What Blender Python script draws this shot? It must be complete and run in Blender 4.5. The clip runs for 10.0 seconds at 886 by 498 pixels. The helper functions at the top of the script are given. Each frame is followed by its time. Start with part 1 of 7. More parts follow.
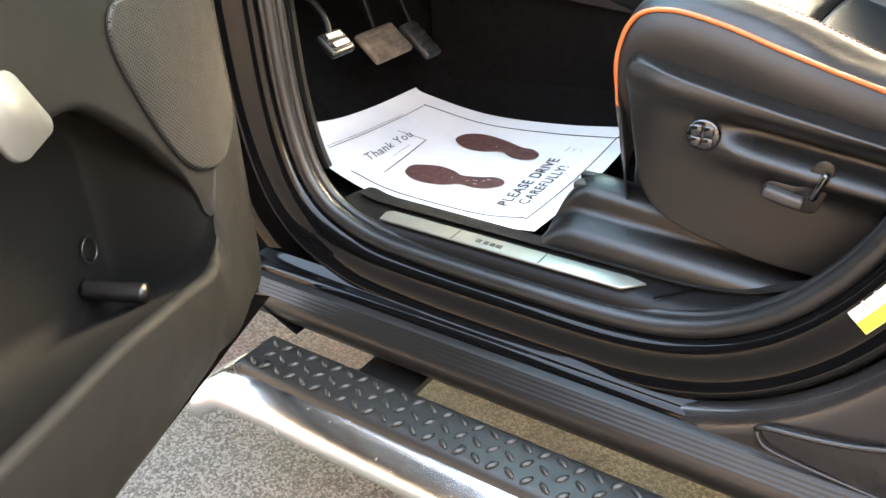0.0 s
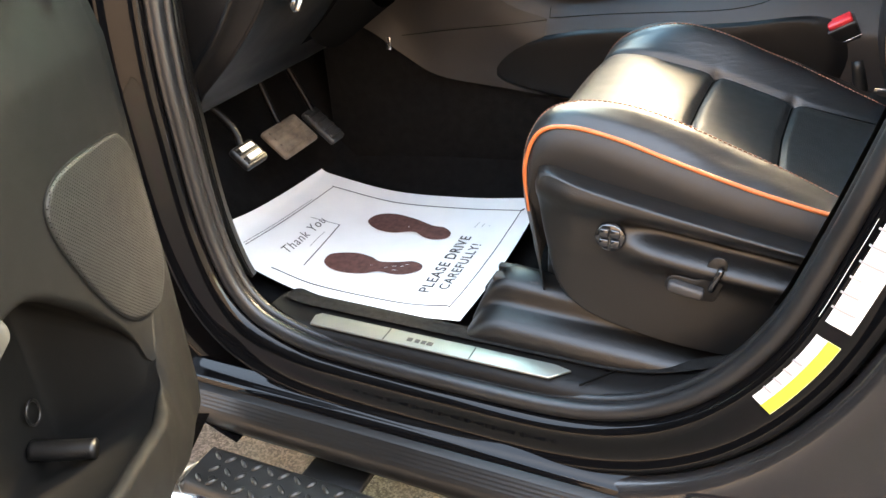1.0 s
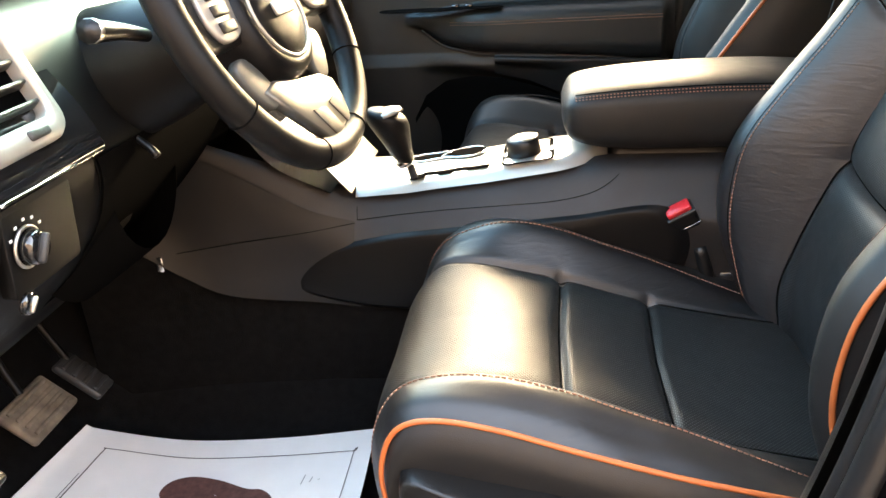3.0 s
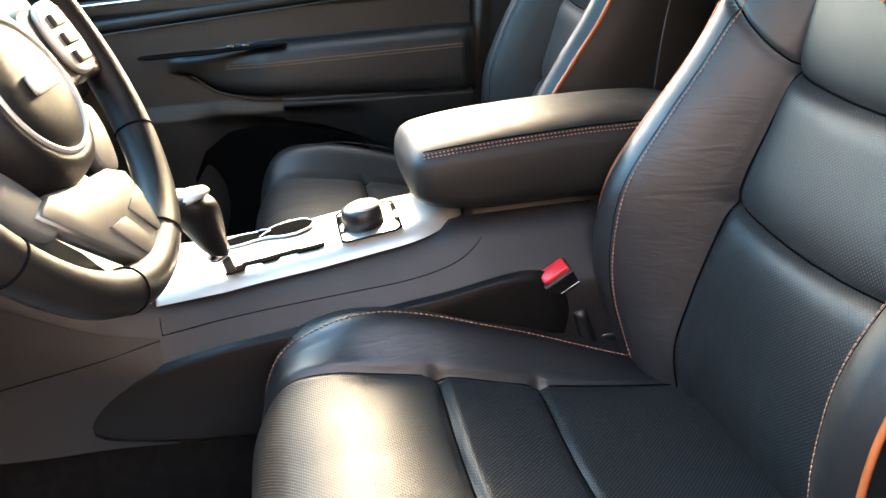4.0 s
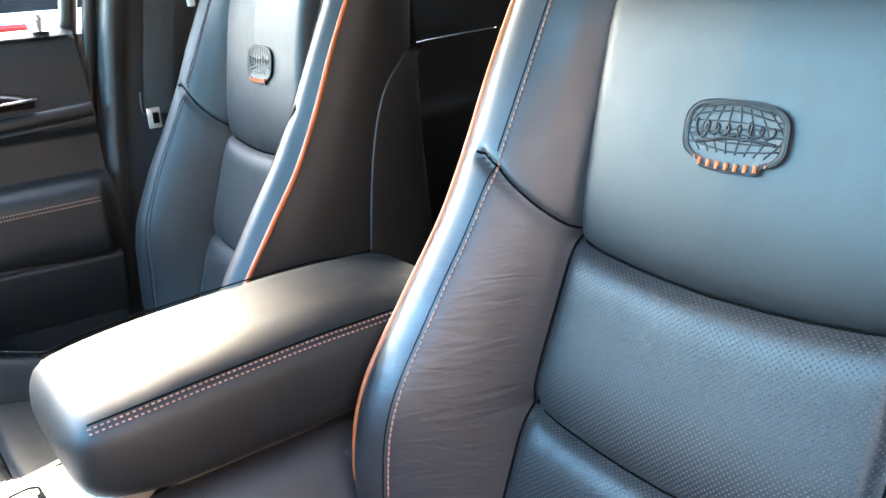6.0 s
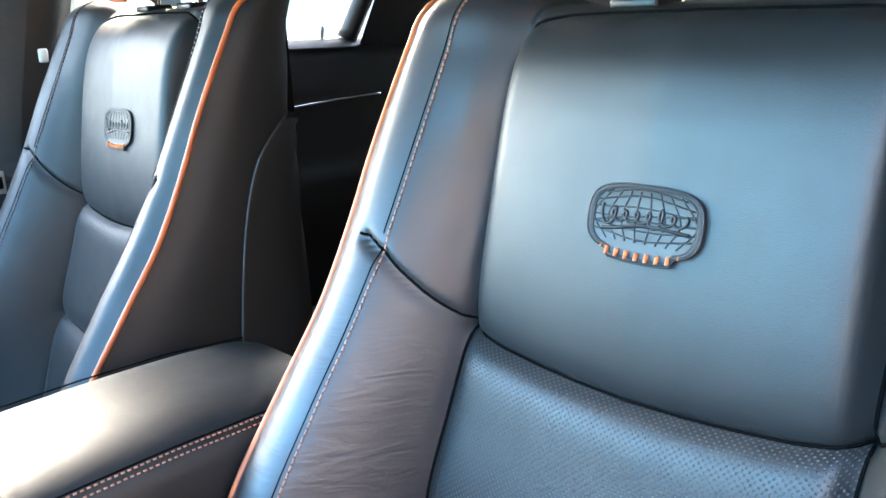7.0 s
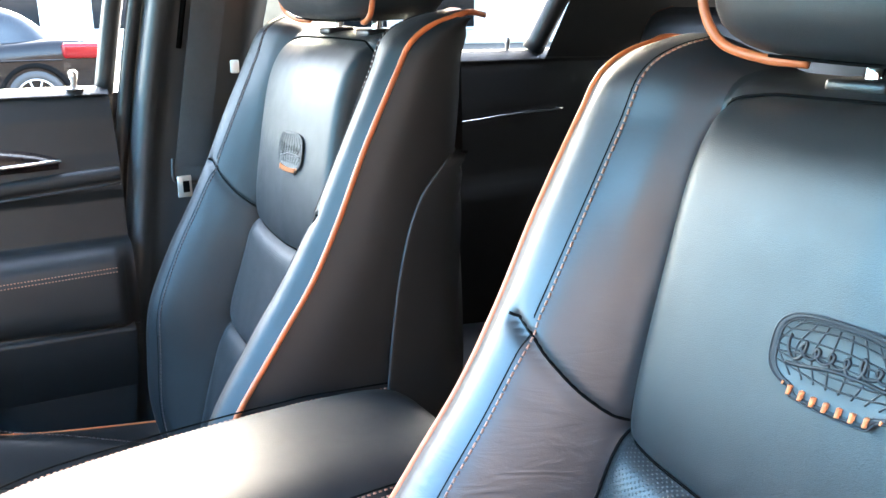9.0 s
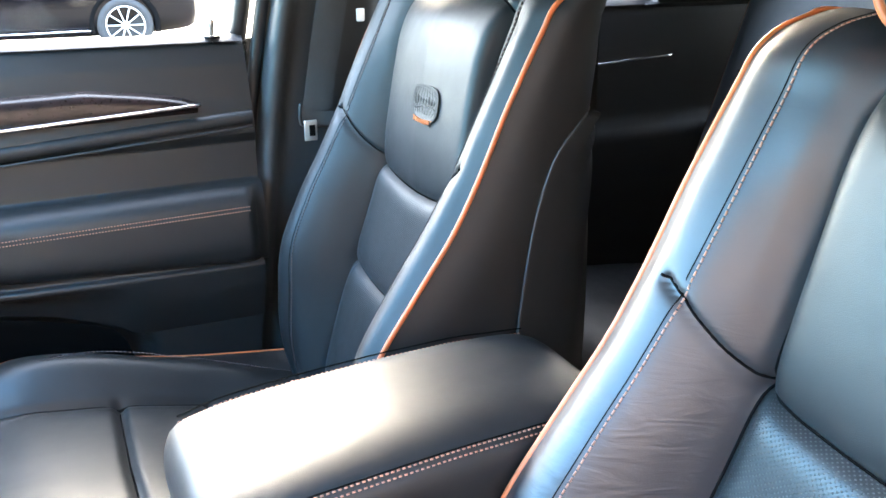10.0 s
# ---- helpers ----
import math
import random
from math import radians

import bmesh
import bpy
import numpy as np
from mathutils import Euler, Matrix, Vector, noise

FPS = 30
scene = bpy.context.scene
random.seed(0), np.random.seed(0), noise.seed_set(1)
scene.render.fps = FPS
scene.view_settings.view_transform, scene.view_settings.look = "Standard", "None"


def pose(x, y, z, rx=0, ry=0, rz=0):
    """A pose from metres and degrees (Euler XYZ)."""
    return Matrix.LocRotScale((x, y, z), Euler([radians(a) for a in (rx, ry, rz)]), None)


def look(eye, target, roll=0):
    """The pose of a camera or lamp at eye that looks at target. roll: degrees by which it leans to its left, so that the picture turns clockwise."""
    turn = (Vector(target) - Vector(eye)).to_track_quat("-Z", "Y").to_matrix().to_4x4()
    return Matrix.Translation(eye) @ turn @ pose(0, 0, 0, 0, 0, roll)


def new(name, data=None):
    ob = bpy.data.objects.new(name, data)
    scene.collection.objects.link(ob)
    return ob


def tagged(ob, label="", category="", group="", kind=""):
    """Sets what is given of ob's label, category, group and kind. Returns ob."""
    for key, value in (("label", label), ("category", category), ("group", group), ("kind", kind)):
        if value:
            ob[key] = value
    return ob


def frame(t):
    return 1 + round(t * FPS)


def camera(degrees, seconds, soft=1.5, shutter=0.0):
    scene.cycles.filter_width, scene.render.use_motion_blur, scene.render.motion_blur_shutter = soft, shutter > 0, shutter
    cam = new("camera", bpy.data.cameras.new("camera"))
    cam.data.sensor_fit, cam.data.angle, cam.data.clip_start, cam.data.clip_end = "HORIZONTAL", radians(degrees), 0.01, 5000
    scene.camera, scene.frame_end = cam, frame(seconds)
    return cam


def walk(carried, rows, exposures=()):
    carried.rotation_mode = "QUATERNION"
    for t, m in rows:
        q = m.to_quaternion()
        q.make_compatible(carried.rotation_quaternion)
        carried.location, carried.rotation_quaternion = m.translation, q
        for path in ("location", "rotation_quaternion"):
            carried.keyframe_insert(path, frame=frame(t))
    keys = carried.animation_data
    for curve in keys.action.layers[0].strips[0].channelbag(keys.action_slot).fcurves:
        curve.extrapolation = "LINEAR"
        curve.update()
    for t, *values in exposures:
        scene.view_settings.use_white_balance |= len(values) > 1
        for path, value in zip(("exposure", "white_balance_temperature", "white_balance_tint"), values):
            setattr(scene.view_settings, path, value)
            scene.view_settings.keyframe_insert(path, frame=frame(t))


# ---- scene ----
cam = camera(57.3, 10.0)
PATH = [
    (0, (0.673, -0.82, 1.061), (-0.322, 0.603, 0.069), -2.6),
    (0.5, (0.651, -0.822, 1.107), (-0.201, 0.677, 0.093), -2.7),
    (1, (0.63, -0.826, 1.205), (-0.139, 0.733, 0.216), -3.9),
    (1.5, (0.602, -0.807, 1.248), (-0.125, 0.814, 0.329), -3.9),
    (2, (0.565, -0.75, 1.279), (-0.084, 0.931, 0.411), -3.7),
    (2.5, (0.512, -0.639, 1.289), (0.008, 1.107, 0.454), -3.9),
    (2.7, (0.504, -0.598, 1.294), (0.083, 1.175, 0.47), -3.8),
    (3.8, (0.366, -0.342, 1.287), (0.57, 1.475, 0.475), -3.4),
    (4, (0.364, -0.293, 1.288), (0.674, 1.513, 0.488), -3.7),
    (4.5, (0.356, -0.181, 1.293), (0.95, 1.549, 0.486), -3.4),
    (5, (0.38, -0.103, 1.296), (1.123, 1.584, 0.519), -3.1),
    (5.5, (0.402, -0.042, 1.308), (1.313, 1.587, 0.588), -3.1),
    (6, (0.411, 0.027, 1.321), (1.524, 1.552, 0.661), -3.7),
    (6.2, (0.411, 0.037, 1.31), (1.6, 1.53, 0.712), -2.6),
    (7.5, (0.504, 0.121, 1.328), (1.898, 1.452, 0.794), -1.5),
    (8, (0.526, 0.142, 1.33), (1.934, 1.46, 0.8), -0.9),
    (8.5, (0.538, 0.151, 1.364), (1.774, 1.626, 0.82), -0.5),
    (9, (0.52, 0.13, 1.376), (1.535, 1.758, 0.811), 0.3),
    (9.5, (0.467, 0.109, 1.411), (1.377, 1.77, 0.767), 0.7),
    (10, (0.436, 0.13, 1.413), (1.28, 1.791, 0.687), 0.4),
]
EXPOSURES = [(0, 5.60, 9000, 8), (2.5, 5.20, 9700, 10), (4.0, 5.32, 8300, 11), (5.0, 5.88, 7800, 10), (6.0, 6.12, 7150, 9), (8.0, 6.18, 6550, 8), (10, 6.45, 6850, 9)]
walk(cam, [(t, look(eye, target, roll)) for t, eye, target, roll in PATH],
     exposures=EXPOSURES)

# ---- world, sun ----
world = bpy.data.worlds.new("sky")
scene.world = world
world.use_nodes = True
wn = world.node_tree.nodes
sky = wn.new("ShaderNodeTexSky")
sky.sky_type = "NISHITA"
sky.sun_disc = False
SUN_EL, SUN_ROT = radians(32), radians(20)
sky.sun_elevation, sky.sun_rotation = SUN_EL, SUN_ROT
sky.air_density, sky.dust_density, sky.ozone_density = 1.0, 4.0, 1.0
wn["Background"].inputs["Strength"].default_value = 0.15
world.node_tree.links.new(sky.outputs[0], wn["Background"].inputs["Color"])
sun = new("sun", bpy.data.lights.new("sun", "SUN"))
sun.data.energy, sun.data.angle, sun.data.color = 0.5, radians(30), (1.0, 0.93, 0.84)
sd = Vector((math.sin(SUN_ROT) * math.cos(SUN_EL), math.cos(SUN_ROT) * math.cos(SUN_EL), math.sin(SUN_EL)))
sun.matrix_world = look(sd * 20, (0, 0, 0))

# ---- materials ----
def mat(name, color, rough=0.5, metal=0.0, spec=0.5, var=0.0, vscale=8.0, bump=0.0, bscale=300.0,
        coat=0.0, sheen=0.0, kind="noise", stain=0.0):
    """A node material: base colour with blotches, rough variation, fine relief."""
    m = bpy.data.materials.new(name)
    m.use_nodes = True
    nt = m.node_tree
    b = nt.nodes["Principled BSDF"]
    b.inputs["Base Color"].default_value = (*color, 1)
    b.inputs["Roughness"].default_value = rough
    b.inputs["Metallic"].default_value = metal
    b.inputs["Specular IOR Level"].default_value = spec
    b.inputs["Coat Weight"].default_value = coat
    b.inputs["Coat Roughness"].default_value = 0.04
    b.inputs["Sheen Weight"].default_value = sheen
    tc = nt.nodes.new("ShaderNodeTexCoord")
    if var:
        n = nt.nodes.new("ShaderNodeTexNoise")
        n.inputs["Scale"].default_value = vscale
        n.inputs["Detail"].default_value = 6
        nt.links.new(tc.outputs["Object"], n.inputs["Vector"])
        r = nt.nodes.new("ShaderNodeValToRGB")
        r.color_ramp.elements[0].position, r.color_ramp.elements[1].position = 0.3, 0.7
        r.color_ramp.elements[0].color = (*[c * (1 - var) for c in color], 1)
        r.color_ramp.elements[1].color = (*[min(1, c * (1 + var)) for c in color], 1)
        nt.links.new(n.outputs["Fac"], r.inputs["Fac"])
        nt.links.new(r.outputs["Color"], b.inputs["Base Color"])
        mr = nt.nodes.new("ShaderNodeMapRange")
        mr.inputs["To Min"].default_value = max(0.02, rough - 0.09)
        mr.inputs["To Max"].default_value = min(1, rough + 0.09)
        n2 = nt.nodes.new("ShaderNodeTexNoise")
        n2.inputs["Scale"].default_value = vscale * 5
        n2.inputs["Detail"].default_value = 4
        nt.links.new(tc.outputs["Object"], n2.inputs["Vector"])
        nt.links.new(n2.outputs["Fac"], mr.inputs["Value"])
        nt.links.new(mr.outputs["Result"], b.inputs["Roughness"])
    if bump:
        bp = nt.nodes.new("ShaderNodeBump")
        bp.inputs["Strength"].default_value = bump
        bp.inputs["Distance"].default_value = 0.001
        if kind == "grain":
            v = nt.nodes.new("ShaderNodeTexVoronoi")
            v.feature = "DISTANCE_TO_EDGE"
            v.inputs["Scale"].default_value = bscale
            mrr = nt.nodes.new("ShaderNodeMapRange")
            mrr.inputs["From Max"].default_value = 0.25
            nt.links.new(v.outputs["Distance"], mrr.inputs["Value"])
            out = mrr.outputs["Result"]
        else:
            v = nt.nodes.new("ShaderNodeTexNoise")
            v.inputs["Scale"].default_value = bscale
            v.inputs["Detail"].default_value = 3
            out = v.outputs["Fac"]
        nt.links.new(tc.outputs["Object"], v.inputs["Vector"])
        nt.links.new(out, bp.inputs["Height"])
        nt.links.new(bp.outputs["Normal"], b.inputs["Normal"])
    return m


def perforated(name, color, rough, pitch=0.0042, hole_color=(0.002, 0.002, 0.002), gloss=0.46):
    """Leather with a staggered pattern of small holes, in the mesh's UV (metres)."""
    m = mat(name, color, rough, var=0.15, vscale=10)
    nt = m.node_tree
    b = nt.nodes["Principled BSDF"]
    uv = nt.nodes.new("ShaderNodeUVMap")
    sc = nt.nodes.new("ShaderNodeVectorMath")
    sc.operation = "SCALE"
    sc.inputs["Scale"].default_value = 1 / pitch
    nt.links.new(uv.outputs["UV"], sc.inputs[0])
    dist = []
    for off in (0.0, 0.5):
        ad = nt.nodes.new("ShaderNodeVectorMath")
        ad.operation = "ADD"
        ad.inputs[1].default_value = (off, off, 0)
        fr = nt.nodes.new("ShaderNodeVectorMath")
        fr.operation = "FRACTION"
        sb = nt.nodes.new("ShaderNodeVectorMath")
        sb.operation = "SUBTRACT"
        sb.inputs[1].default_value = (0.5, 0.5, 0)
        ln = nt.nodes.new("ShaderNodeVectorMath")
        ln.operation = "LENGTH"
        nt.links.new(sc.outputs[0], ad.inputs[0])
        nt.links.new(ad.outputs[0], fr.inputs[0])
        nt.links.new(fr.outputs[0], sb.inputs[0])
        nt.links.new(sb.outputs[0], ln.inputs[0])
        dist.append(ln.outputs["Value"])
    mn = nt.nodes.new("ShaderNodeMath")
    mn.operation = "MINIMUM"
    nt.links.new(dist[0], mn.inputs[0])
    nt.links.new(dist[1], mn.inputs[1])
    hole = nt.nodes.new("ShaderNodeMapRange")
    hole.inputs["From Min"].default_value, hole.inputs["From Max"].default_value = 0.10, 0.19
    nt.links.new(mn.outputs[0], hole.inputs["Value"])
    mixc = nt.nodes.new("ShaderNodeMix")
    mixc.data_type = "RGBA"
    mixc.inputs[6].default_value = (*hole_color, 1)
    old = b.inputs["Base Color"].links[0].from_socket
    nt.links.new(old, mixc.inputs[7])
    nt.links.new(hole.outputs["Result"], mixc.inputs[0])
    nt.links.new(mixc.outputs[2], b.inputs["Base Color"])
    sp = nt.nodes.new("ShaderNodeMath")
    sp.operation = "MULTIPLY"
    sp.inputs[1].default_value = gloss
    nt.links.new(hole.outputs["Result"], sp.inputs[0])
    nt.links.new(sp.outputs[0], b.inputs["Specular IOR Level"])
    bp = nt.nodes.new("ShaderNodeBump")
    bp.inputs["Strength"].default_value, bp.inputs["Distance"].default_value = 0.8, 0.0008
    nt.links.new(hole.outputs["Result"], bp.inputs["Height"])
    nt.links.new(bp.outputs["Normal"], b.inputs["Normal"])
    return m


def wrinkled(name, color, rough):
    """Leather with grain and a few soft stretched creases."""
    m = mat(name, color, rough, var=0.18, vscale=7, spec=0.7)
    nt = m.node_tree
    b = nt.nodes["Principled BSDF"]
    tc = nt.nodes.new("ShaderNodeTexCoord")
    mp = nt.nodes.new("ShaderNodeMapping")
    mp.inputs["Scale"].default_value = (1.3, 1.3, 6.2)
    nz = nt.nodes.new("ShaderNodeTexNoise")
    nz.inputs["Scale"].default_value, nz.inputs["Detail"].default_value = 14, 4
    nz.inputs["Distortion"].default_value = 1.2
    nt.links.new(tc.outputs["Object"], mp.inputs["Vector"])
    nt.links.new(mp.outputs[0], nz.inputs["Vector"])
    v = nt.nodes.new("ShaderNodeTexVoronoi")
    v.feature = "DISTANCE_TO_EDGE"
    v.inputs["Scale"].default_value = 900
    nt.links.new(tc.outputs["Object"], v.inputs["Vector"])
    b1 = nt.nodes.new("ShaderNodeBump")
    b1.inputs["Distance"].default_value = 0.004
    sx = nt.nodes.new("ShaderNodeSeparateXYZ")
    nt.links.new(tc.outputs["Object"], sx.inputs[0])
    worn = nt.nodes.new("ShaderNodeMapRange")       # sat-on leather creases more towards the cushion
    worn.inputs["From Min"].default_value, worn.inputs["From Max"].default_value = 1.06, 1.16
    worn.inputs["To Min"].default_value, worn.inputs["To Max"].default_value = 0.19, 0.04
    nt.links.new(sx.outputs["Z"], worn.inputs["Value"])
    nt.links.new(worn.outputs["Result"], b1.inputs["Strength"])
    b2 = nt.nodes.new("ShaderNodeBump")
    b2.inputs["Strength"].default_value, b2.inputs["Distance"].default_value = 0.16, 0.0005
    nt.links.new(nz.outputs["Fac"], b1.inputs["Height"])
    nt.links.new(v.outputs["Distance"], b2.inputs["Height"])
    nt.links.new(b1.outputs["Normal"], b2.inputs["Normal"])
    nt.links.new(b2.outputs["Normal"], b.inputs["Normal"])
    return m


def speckle(name, base, dark, light, scale=60):
    """Coarse aggregate: stones of differing tone."""
    m = mat(name, base, 0.85, bump=0.9, bscale=scale * 2)
    nt = m.node_tree
    b = nt.nodes["Principled BSDF"]
    tc = nt.nodes.new("ShaderNodeTexCoord")
    v = nt.nodes.new("ShaderNodeTexVoronoi")
    v.inputs["Scale"].default_value = scale
    nt.links.new(tc.outputs["Object"], v.inputs["Vector"])
    sp = nt.nodes.new("ShaderNodeSeparateColor")
    nt.links.new(v.outputs["Color"], sp.inputs[0])
    r = nt.nodes.new("ShaderNodeValToRGB")
    e = r.color_ramp.elements
    e[0].position, e[0].color = 0.15, (*dark, 1)
    e[1].position, e[1].color = 0.85, (*light, 1)
    md = e.new(0.5)
    md.color = (*base, 1)
    nt.links.new(sp.outputs[0], r.inputs["Fac"])
    n = nt.nodes.new("ShaderNodeTexNoise")
    n.inputs["Scale"].default_value, n.inputs["Detail"].default_value = 2.0, 6
    nt.links.new(tc.outputs["Object"], n.inputs["Vector"])
    mx = nt.nodes.new("ShaderNodeMix")
    mx.data_type, mx.blend_type = "RGBA", "MULTIPLY"
    mx.inputs[0].default_value = 0.6
    nt.links.new(r.outputs["Color"], mx.inputs[6])
    nt.links.new(n.outputs["Color"], mx.inputs[7])
    nt.links.new(mx.outputs[2], b.inputs["Base Color"])
    return m


# lighter, warmer copy of the seat leather that paints in light from the side
LEATHER_LIT = wrinkled("lit_black_leather", (0.0190, 0.0170, 0.0178), 0.46)
LEATHER_SEAT = wrinkled("seat_leather", (0.0098, 0.0090, 0.0092), 0.44)
LEATHER_SMOOTH = mat("smooth_leather", (0.010, 0.0092, 0.0095), 0.46, spec=0.7, var=0.15, vscale=9, bump=0.14, bscale=900, kind="grain")
# less glossy copy that holds down the light on panels and bolsters
LEATHER_TOP = mat("toned_down_leather", (0.0088, 0.0092, 0.0096), 0.50, spec=0.42, var=0.15, vscale=9, bump=0.14, bscale=900, kind="grain")
# bluer base stands in for sky reflected in the driver's upper panel
LEATHER_UP = mat("sky_tint_leather", (0.0085, 0.0098, 0.0106), 0.45, spec=0.58, var=0.15, vscale=9, bump=0.12, bscale=900, kind="grain")
LEATHER_PERF = perforated("perforated_leather", (0.010, 0.0095, 0.0098), 0.44, 0.0047, (0.085, 0.083, 0.080))
# same perforated leather at lower gloss, to dim the highlight on the cushions
CUSHION_PERF = perforated("dimmed_perforated_leather", (0.0105, 0.0102, 0.0098), 0.44, 0.0047, (0.085, 0.083, 0.080), 0.27)
LEATHER_SIDE = mat("side_vinyl", (0.010, 0.0095, 0.0095), 0.50, var=0.15, vscale=8, bump=0.15, bscale=850, kind="grain")
PATCH = mat("emblem_patch", (0.0070, 0.0068, 0.0088), 0.55, spec=0.40, var=0.2, vscale=60, bump=0.25, bscale=900)
THREAD_DARK = mat("dark_thread", (0.008, 0.008, 0.011), 0.55, spec=0.5)
ORANGE = mat("orange_vinyl", (0.50, 0.12, 0.035), 0.45, var=0.1, vscale=40)
ORANGE_THREAD = mat("orange_thread", (0.60, 0.19, 0.07), 0.6)
THREAD = mat("orange_brown_thread", (0.34, 0.16, 0.105), 0.7)
PLASTIC = mat("black_plastic", (0.0058, 0.0055, 0.0055), 0.38, var=0.15, vscale=10, bump=0.35, bscale=600)
PLASTIC_SOFT = mat("soft_touch_plastic", (0.009, 0.0088, 0.0088), 0.46, var=0.12, vscale=6, bump=0.16, bscale=850, kind="grain")
PLASTIC_GREY = mat("dark_grey_plastic", (0.028, 0.027, 0.027), 0.5, var=0.15, vscale=6, bump=0.4, bscale=500)
SCUFF = mat("brushed_aluminium", (0.30, 0.315, 0.285), 0.42, metal=0.75, var=0.05, vscale=20)
DOOR_TRIM = mat("door_trim", (0.0088, 0.0086, 0.0079), 0.60, spec=0.09, var=0.12, vscale=7, bump=0.16, bscale=850, kind="grain")
GLOSS = mat("piano_black", (0.008, 0.008, 0.009), 0.06, coat=1.0, var=0.1, vscale=20)
PAINT = mat("black_paint", (0.0022, 0.0022, 0.0025), 0.05, spec=0.22)
PAINT_DUSTY = mat("dusty_dark_paint", (0.013, 0.0122, 0.0122), 0.20, coat=0.30, var=0.25, vscale=9, bump=0.1, bscale=200)
CLAD = mat("cladding", (0.009, 0.0088, 0.0086), 0.32, spec=0.28, var=0.2, vscale=9, bump=0.2, bscale=400)
RUBBER = mat("rubber_seal", (0.010, 0.010, 0.0105), 0.36, var=0.2, vscale=20, bump=0.2, bscale=250)
SILVER = mat("satin_silver", (0.62, 0.60, 0.56), 0.32, metal=0.9, var=0.06, vscale=15)
SILVER_PAINT = mat("silver_trim", (0.56, 0.54, 0.49), 0.32, metal=0.55, bump=0.04, bscale=900)
CHROME = mat("chrome", (0.75, 0.75, 0.75), 0.08, metal=1.0)
STEEL = mat("polished_steel", (0.78, 0.78, 0.78), 0.24, metal=1.0, var=0.05, vscale=10)
CARPET = mat("carpet", (0.0055, 0.0055, 0.0057), 0.95, spec=0.1, var=0.35, vscale=60, bump=1.0, bscale=700)
CARPET_SILL = mat("sill_carpet", (0.011, 0.0107, 0.0104), 0.95, spec=0.1, var=0.5, vscale=120, bump=1.0, bscale=600)
RED = mat("red_button", (0.72, 0.03, 0.04), 0.3, var=0.05, vscale=60)
WHITE = mat("white_paper", (0.82, 0.82, 0.82), 0.7, var=0.03, vscale=20, bump=0.1, bscale=150)
LABEL_WHITE = mat("label_white", (0.78, 0.78, 0.76), 0.35)
LABEL_YELLOW = mat("label_yellow", (0.75, 0.72, 0.06), 0.4)
INK = mat("grey_ink", (0.06, 0.055, 0.06), 0.7)
PALE_INK = mat("pale_ink", (0.30, 0.29, 0.29), 0.7)
BROWN_INK = mat("brown_ink", (0.105, 0.042, 0.036), 0.75, var=0.35, vscale=90)
WOOD = mat("dark_wood", (0.014, 0.0075, 0.0065), 0.30, spec=0.3, var=0.6, vscale=40)
WEB = mat("belt_webbing", (0.034, 0.041, 0.045), 0.6, var=0.1, vscale=30, bump=0.8, bscale=900)
TYRE = mat("tyre_rubber", (0.015, 0.015, 0.015), 0.8, var=0.2, vscale=20)
PEDAL = mat("worn_pedal", (0.15, 0.115, 0.085), 0.7, var=0.5, vscale=35, bump=0.6, bscale=200)
ASPHALT = speckle("asphalt", (0.105, 0.088, 0.074), (0.045, 0.037, 0.031), (0.20, 0.178, 0.155), 250)
FABRIC_LINER = mat("headliner", (0.06, 0.058, 0.056), 0.95, var=0.06, vscale=30, bump=0.5, bscale=500)
GRILLE = perforated("speaker_mesh", (0.0060, 0.0058, 0.0051), 0.6, 0.0050)
DASH_END = mat("dash_end_plastic", (0.0050, 0.0047, 0.0047), 0.44, spec=0.20, var=0.12, vscale=6, bump=0.15, bscale=850)
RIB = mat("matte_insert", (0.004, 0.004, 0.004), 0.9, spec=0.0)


def glass(name, tint):
    """A thin pane: tinted clear glass with a faint gloss."""
    m = bpy.data.materials.new(name)
    m.use_nodes = True
    nt = m.node_tree
    nt.nodes.remove(nt.nodes["Principled BSDF"])
    tr = nt.nodes.new("ShaderNodeBsdfTransparent")
    tr.inputs["Color"].default_value = (*tint, 1)
    gl = nt.nodes.new("ShaderNodeBsdfGlossy")
    gl.inputs["Roughness"].default_value = 0.02
    fr = nt.nodes.new("ShaderNodeFresnel")
    fr.inputs["IOR"].default_value = 1.35
    mx = nt.nodes.new("ShaderNodeMixShader")
    nt.links.new(fr.outputs[0], mx.inputs[0])
    nt.links.new(tr.outputs[0], mx.inputs[1])
    nt.links.new(gl.outputs[0], mx.inputs[2])
    nt.links.new(mx.outputs[0], nt.nodes["Material Output"].inputs["Surface"])
    return m


SILVER_DIM = mat("dull_silver", (0.42, 0.40, 0.365), 0.38, metal=0.5, var=0.06, vscale=15)
PRIVACY = glass("privacy_glass", (0.10, 0.11, 0.11))
REAR_GLASS = glass("rear_window_glass", (0.22, 0.24, 0.24))
LEATHER_REAR = mat("rear_leather", (0.008, 0.0078, 0.0080), 0.52, spec=0.5, var=0.15, vscale=9, bump=0.12, bscale=900, kind="grain")
POCKET = mat("pocket_liner", (0.0048, 0.0047, 0.0045), 0.7, spec=0.10, var=0.2, vscale=6)
WHEEL_LEATHER = mat("wheel_leather", (0.0055, 0.0052, 0.0053), 0.42, spec=0.20, var=0.15, vscale=20, bump=0.16, bscale=900, kind="grain")
# darker, duller copy of the seat leather, for shade on the passenger cushion
SHADED_LEATHER = mat("shaded_leather", (0.0085, 0.0085, 0.0083), 0.46, spec=0.38, var=0.18, vscale=9, bump=0.12, bscale=900, kind="grain")
# orange thread darkened likewise for the passenger seat
THREAD_DIM = mat("dim_thread", (0.07, 0.045, 0.04), 0.8)
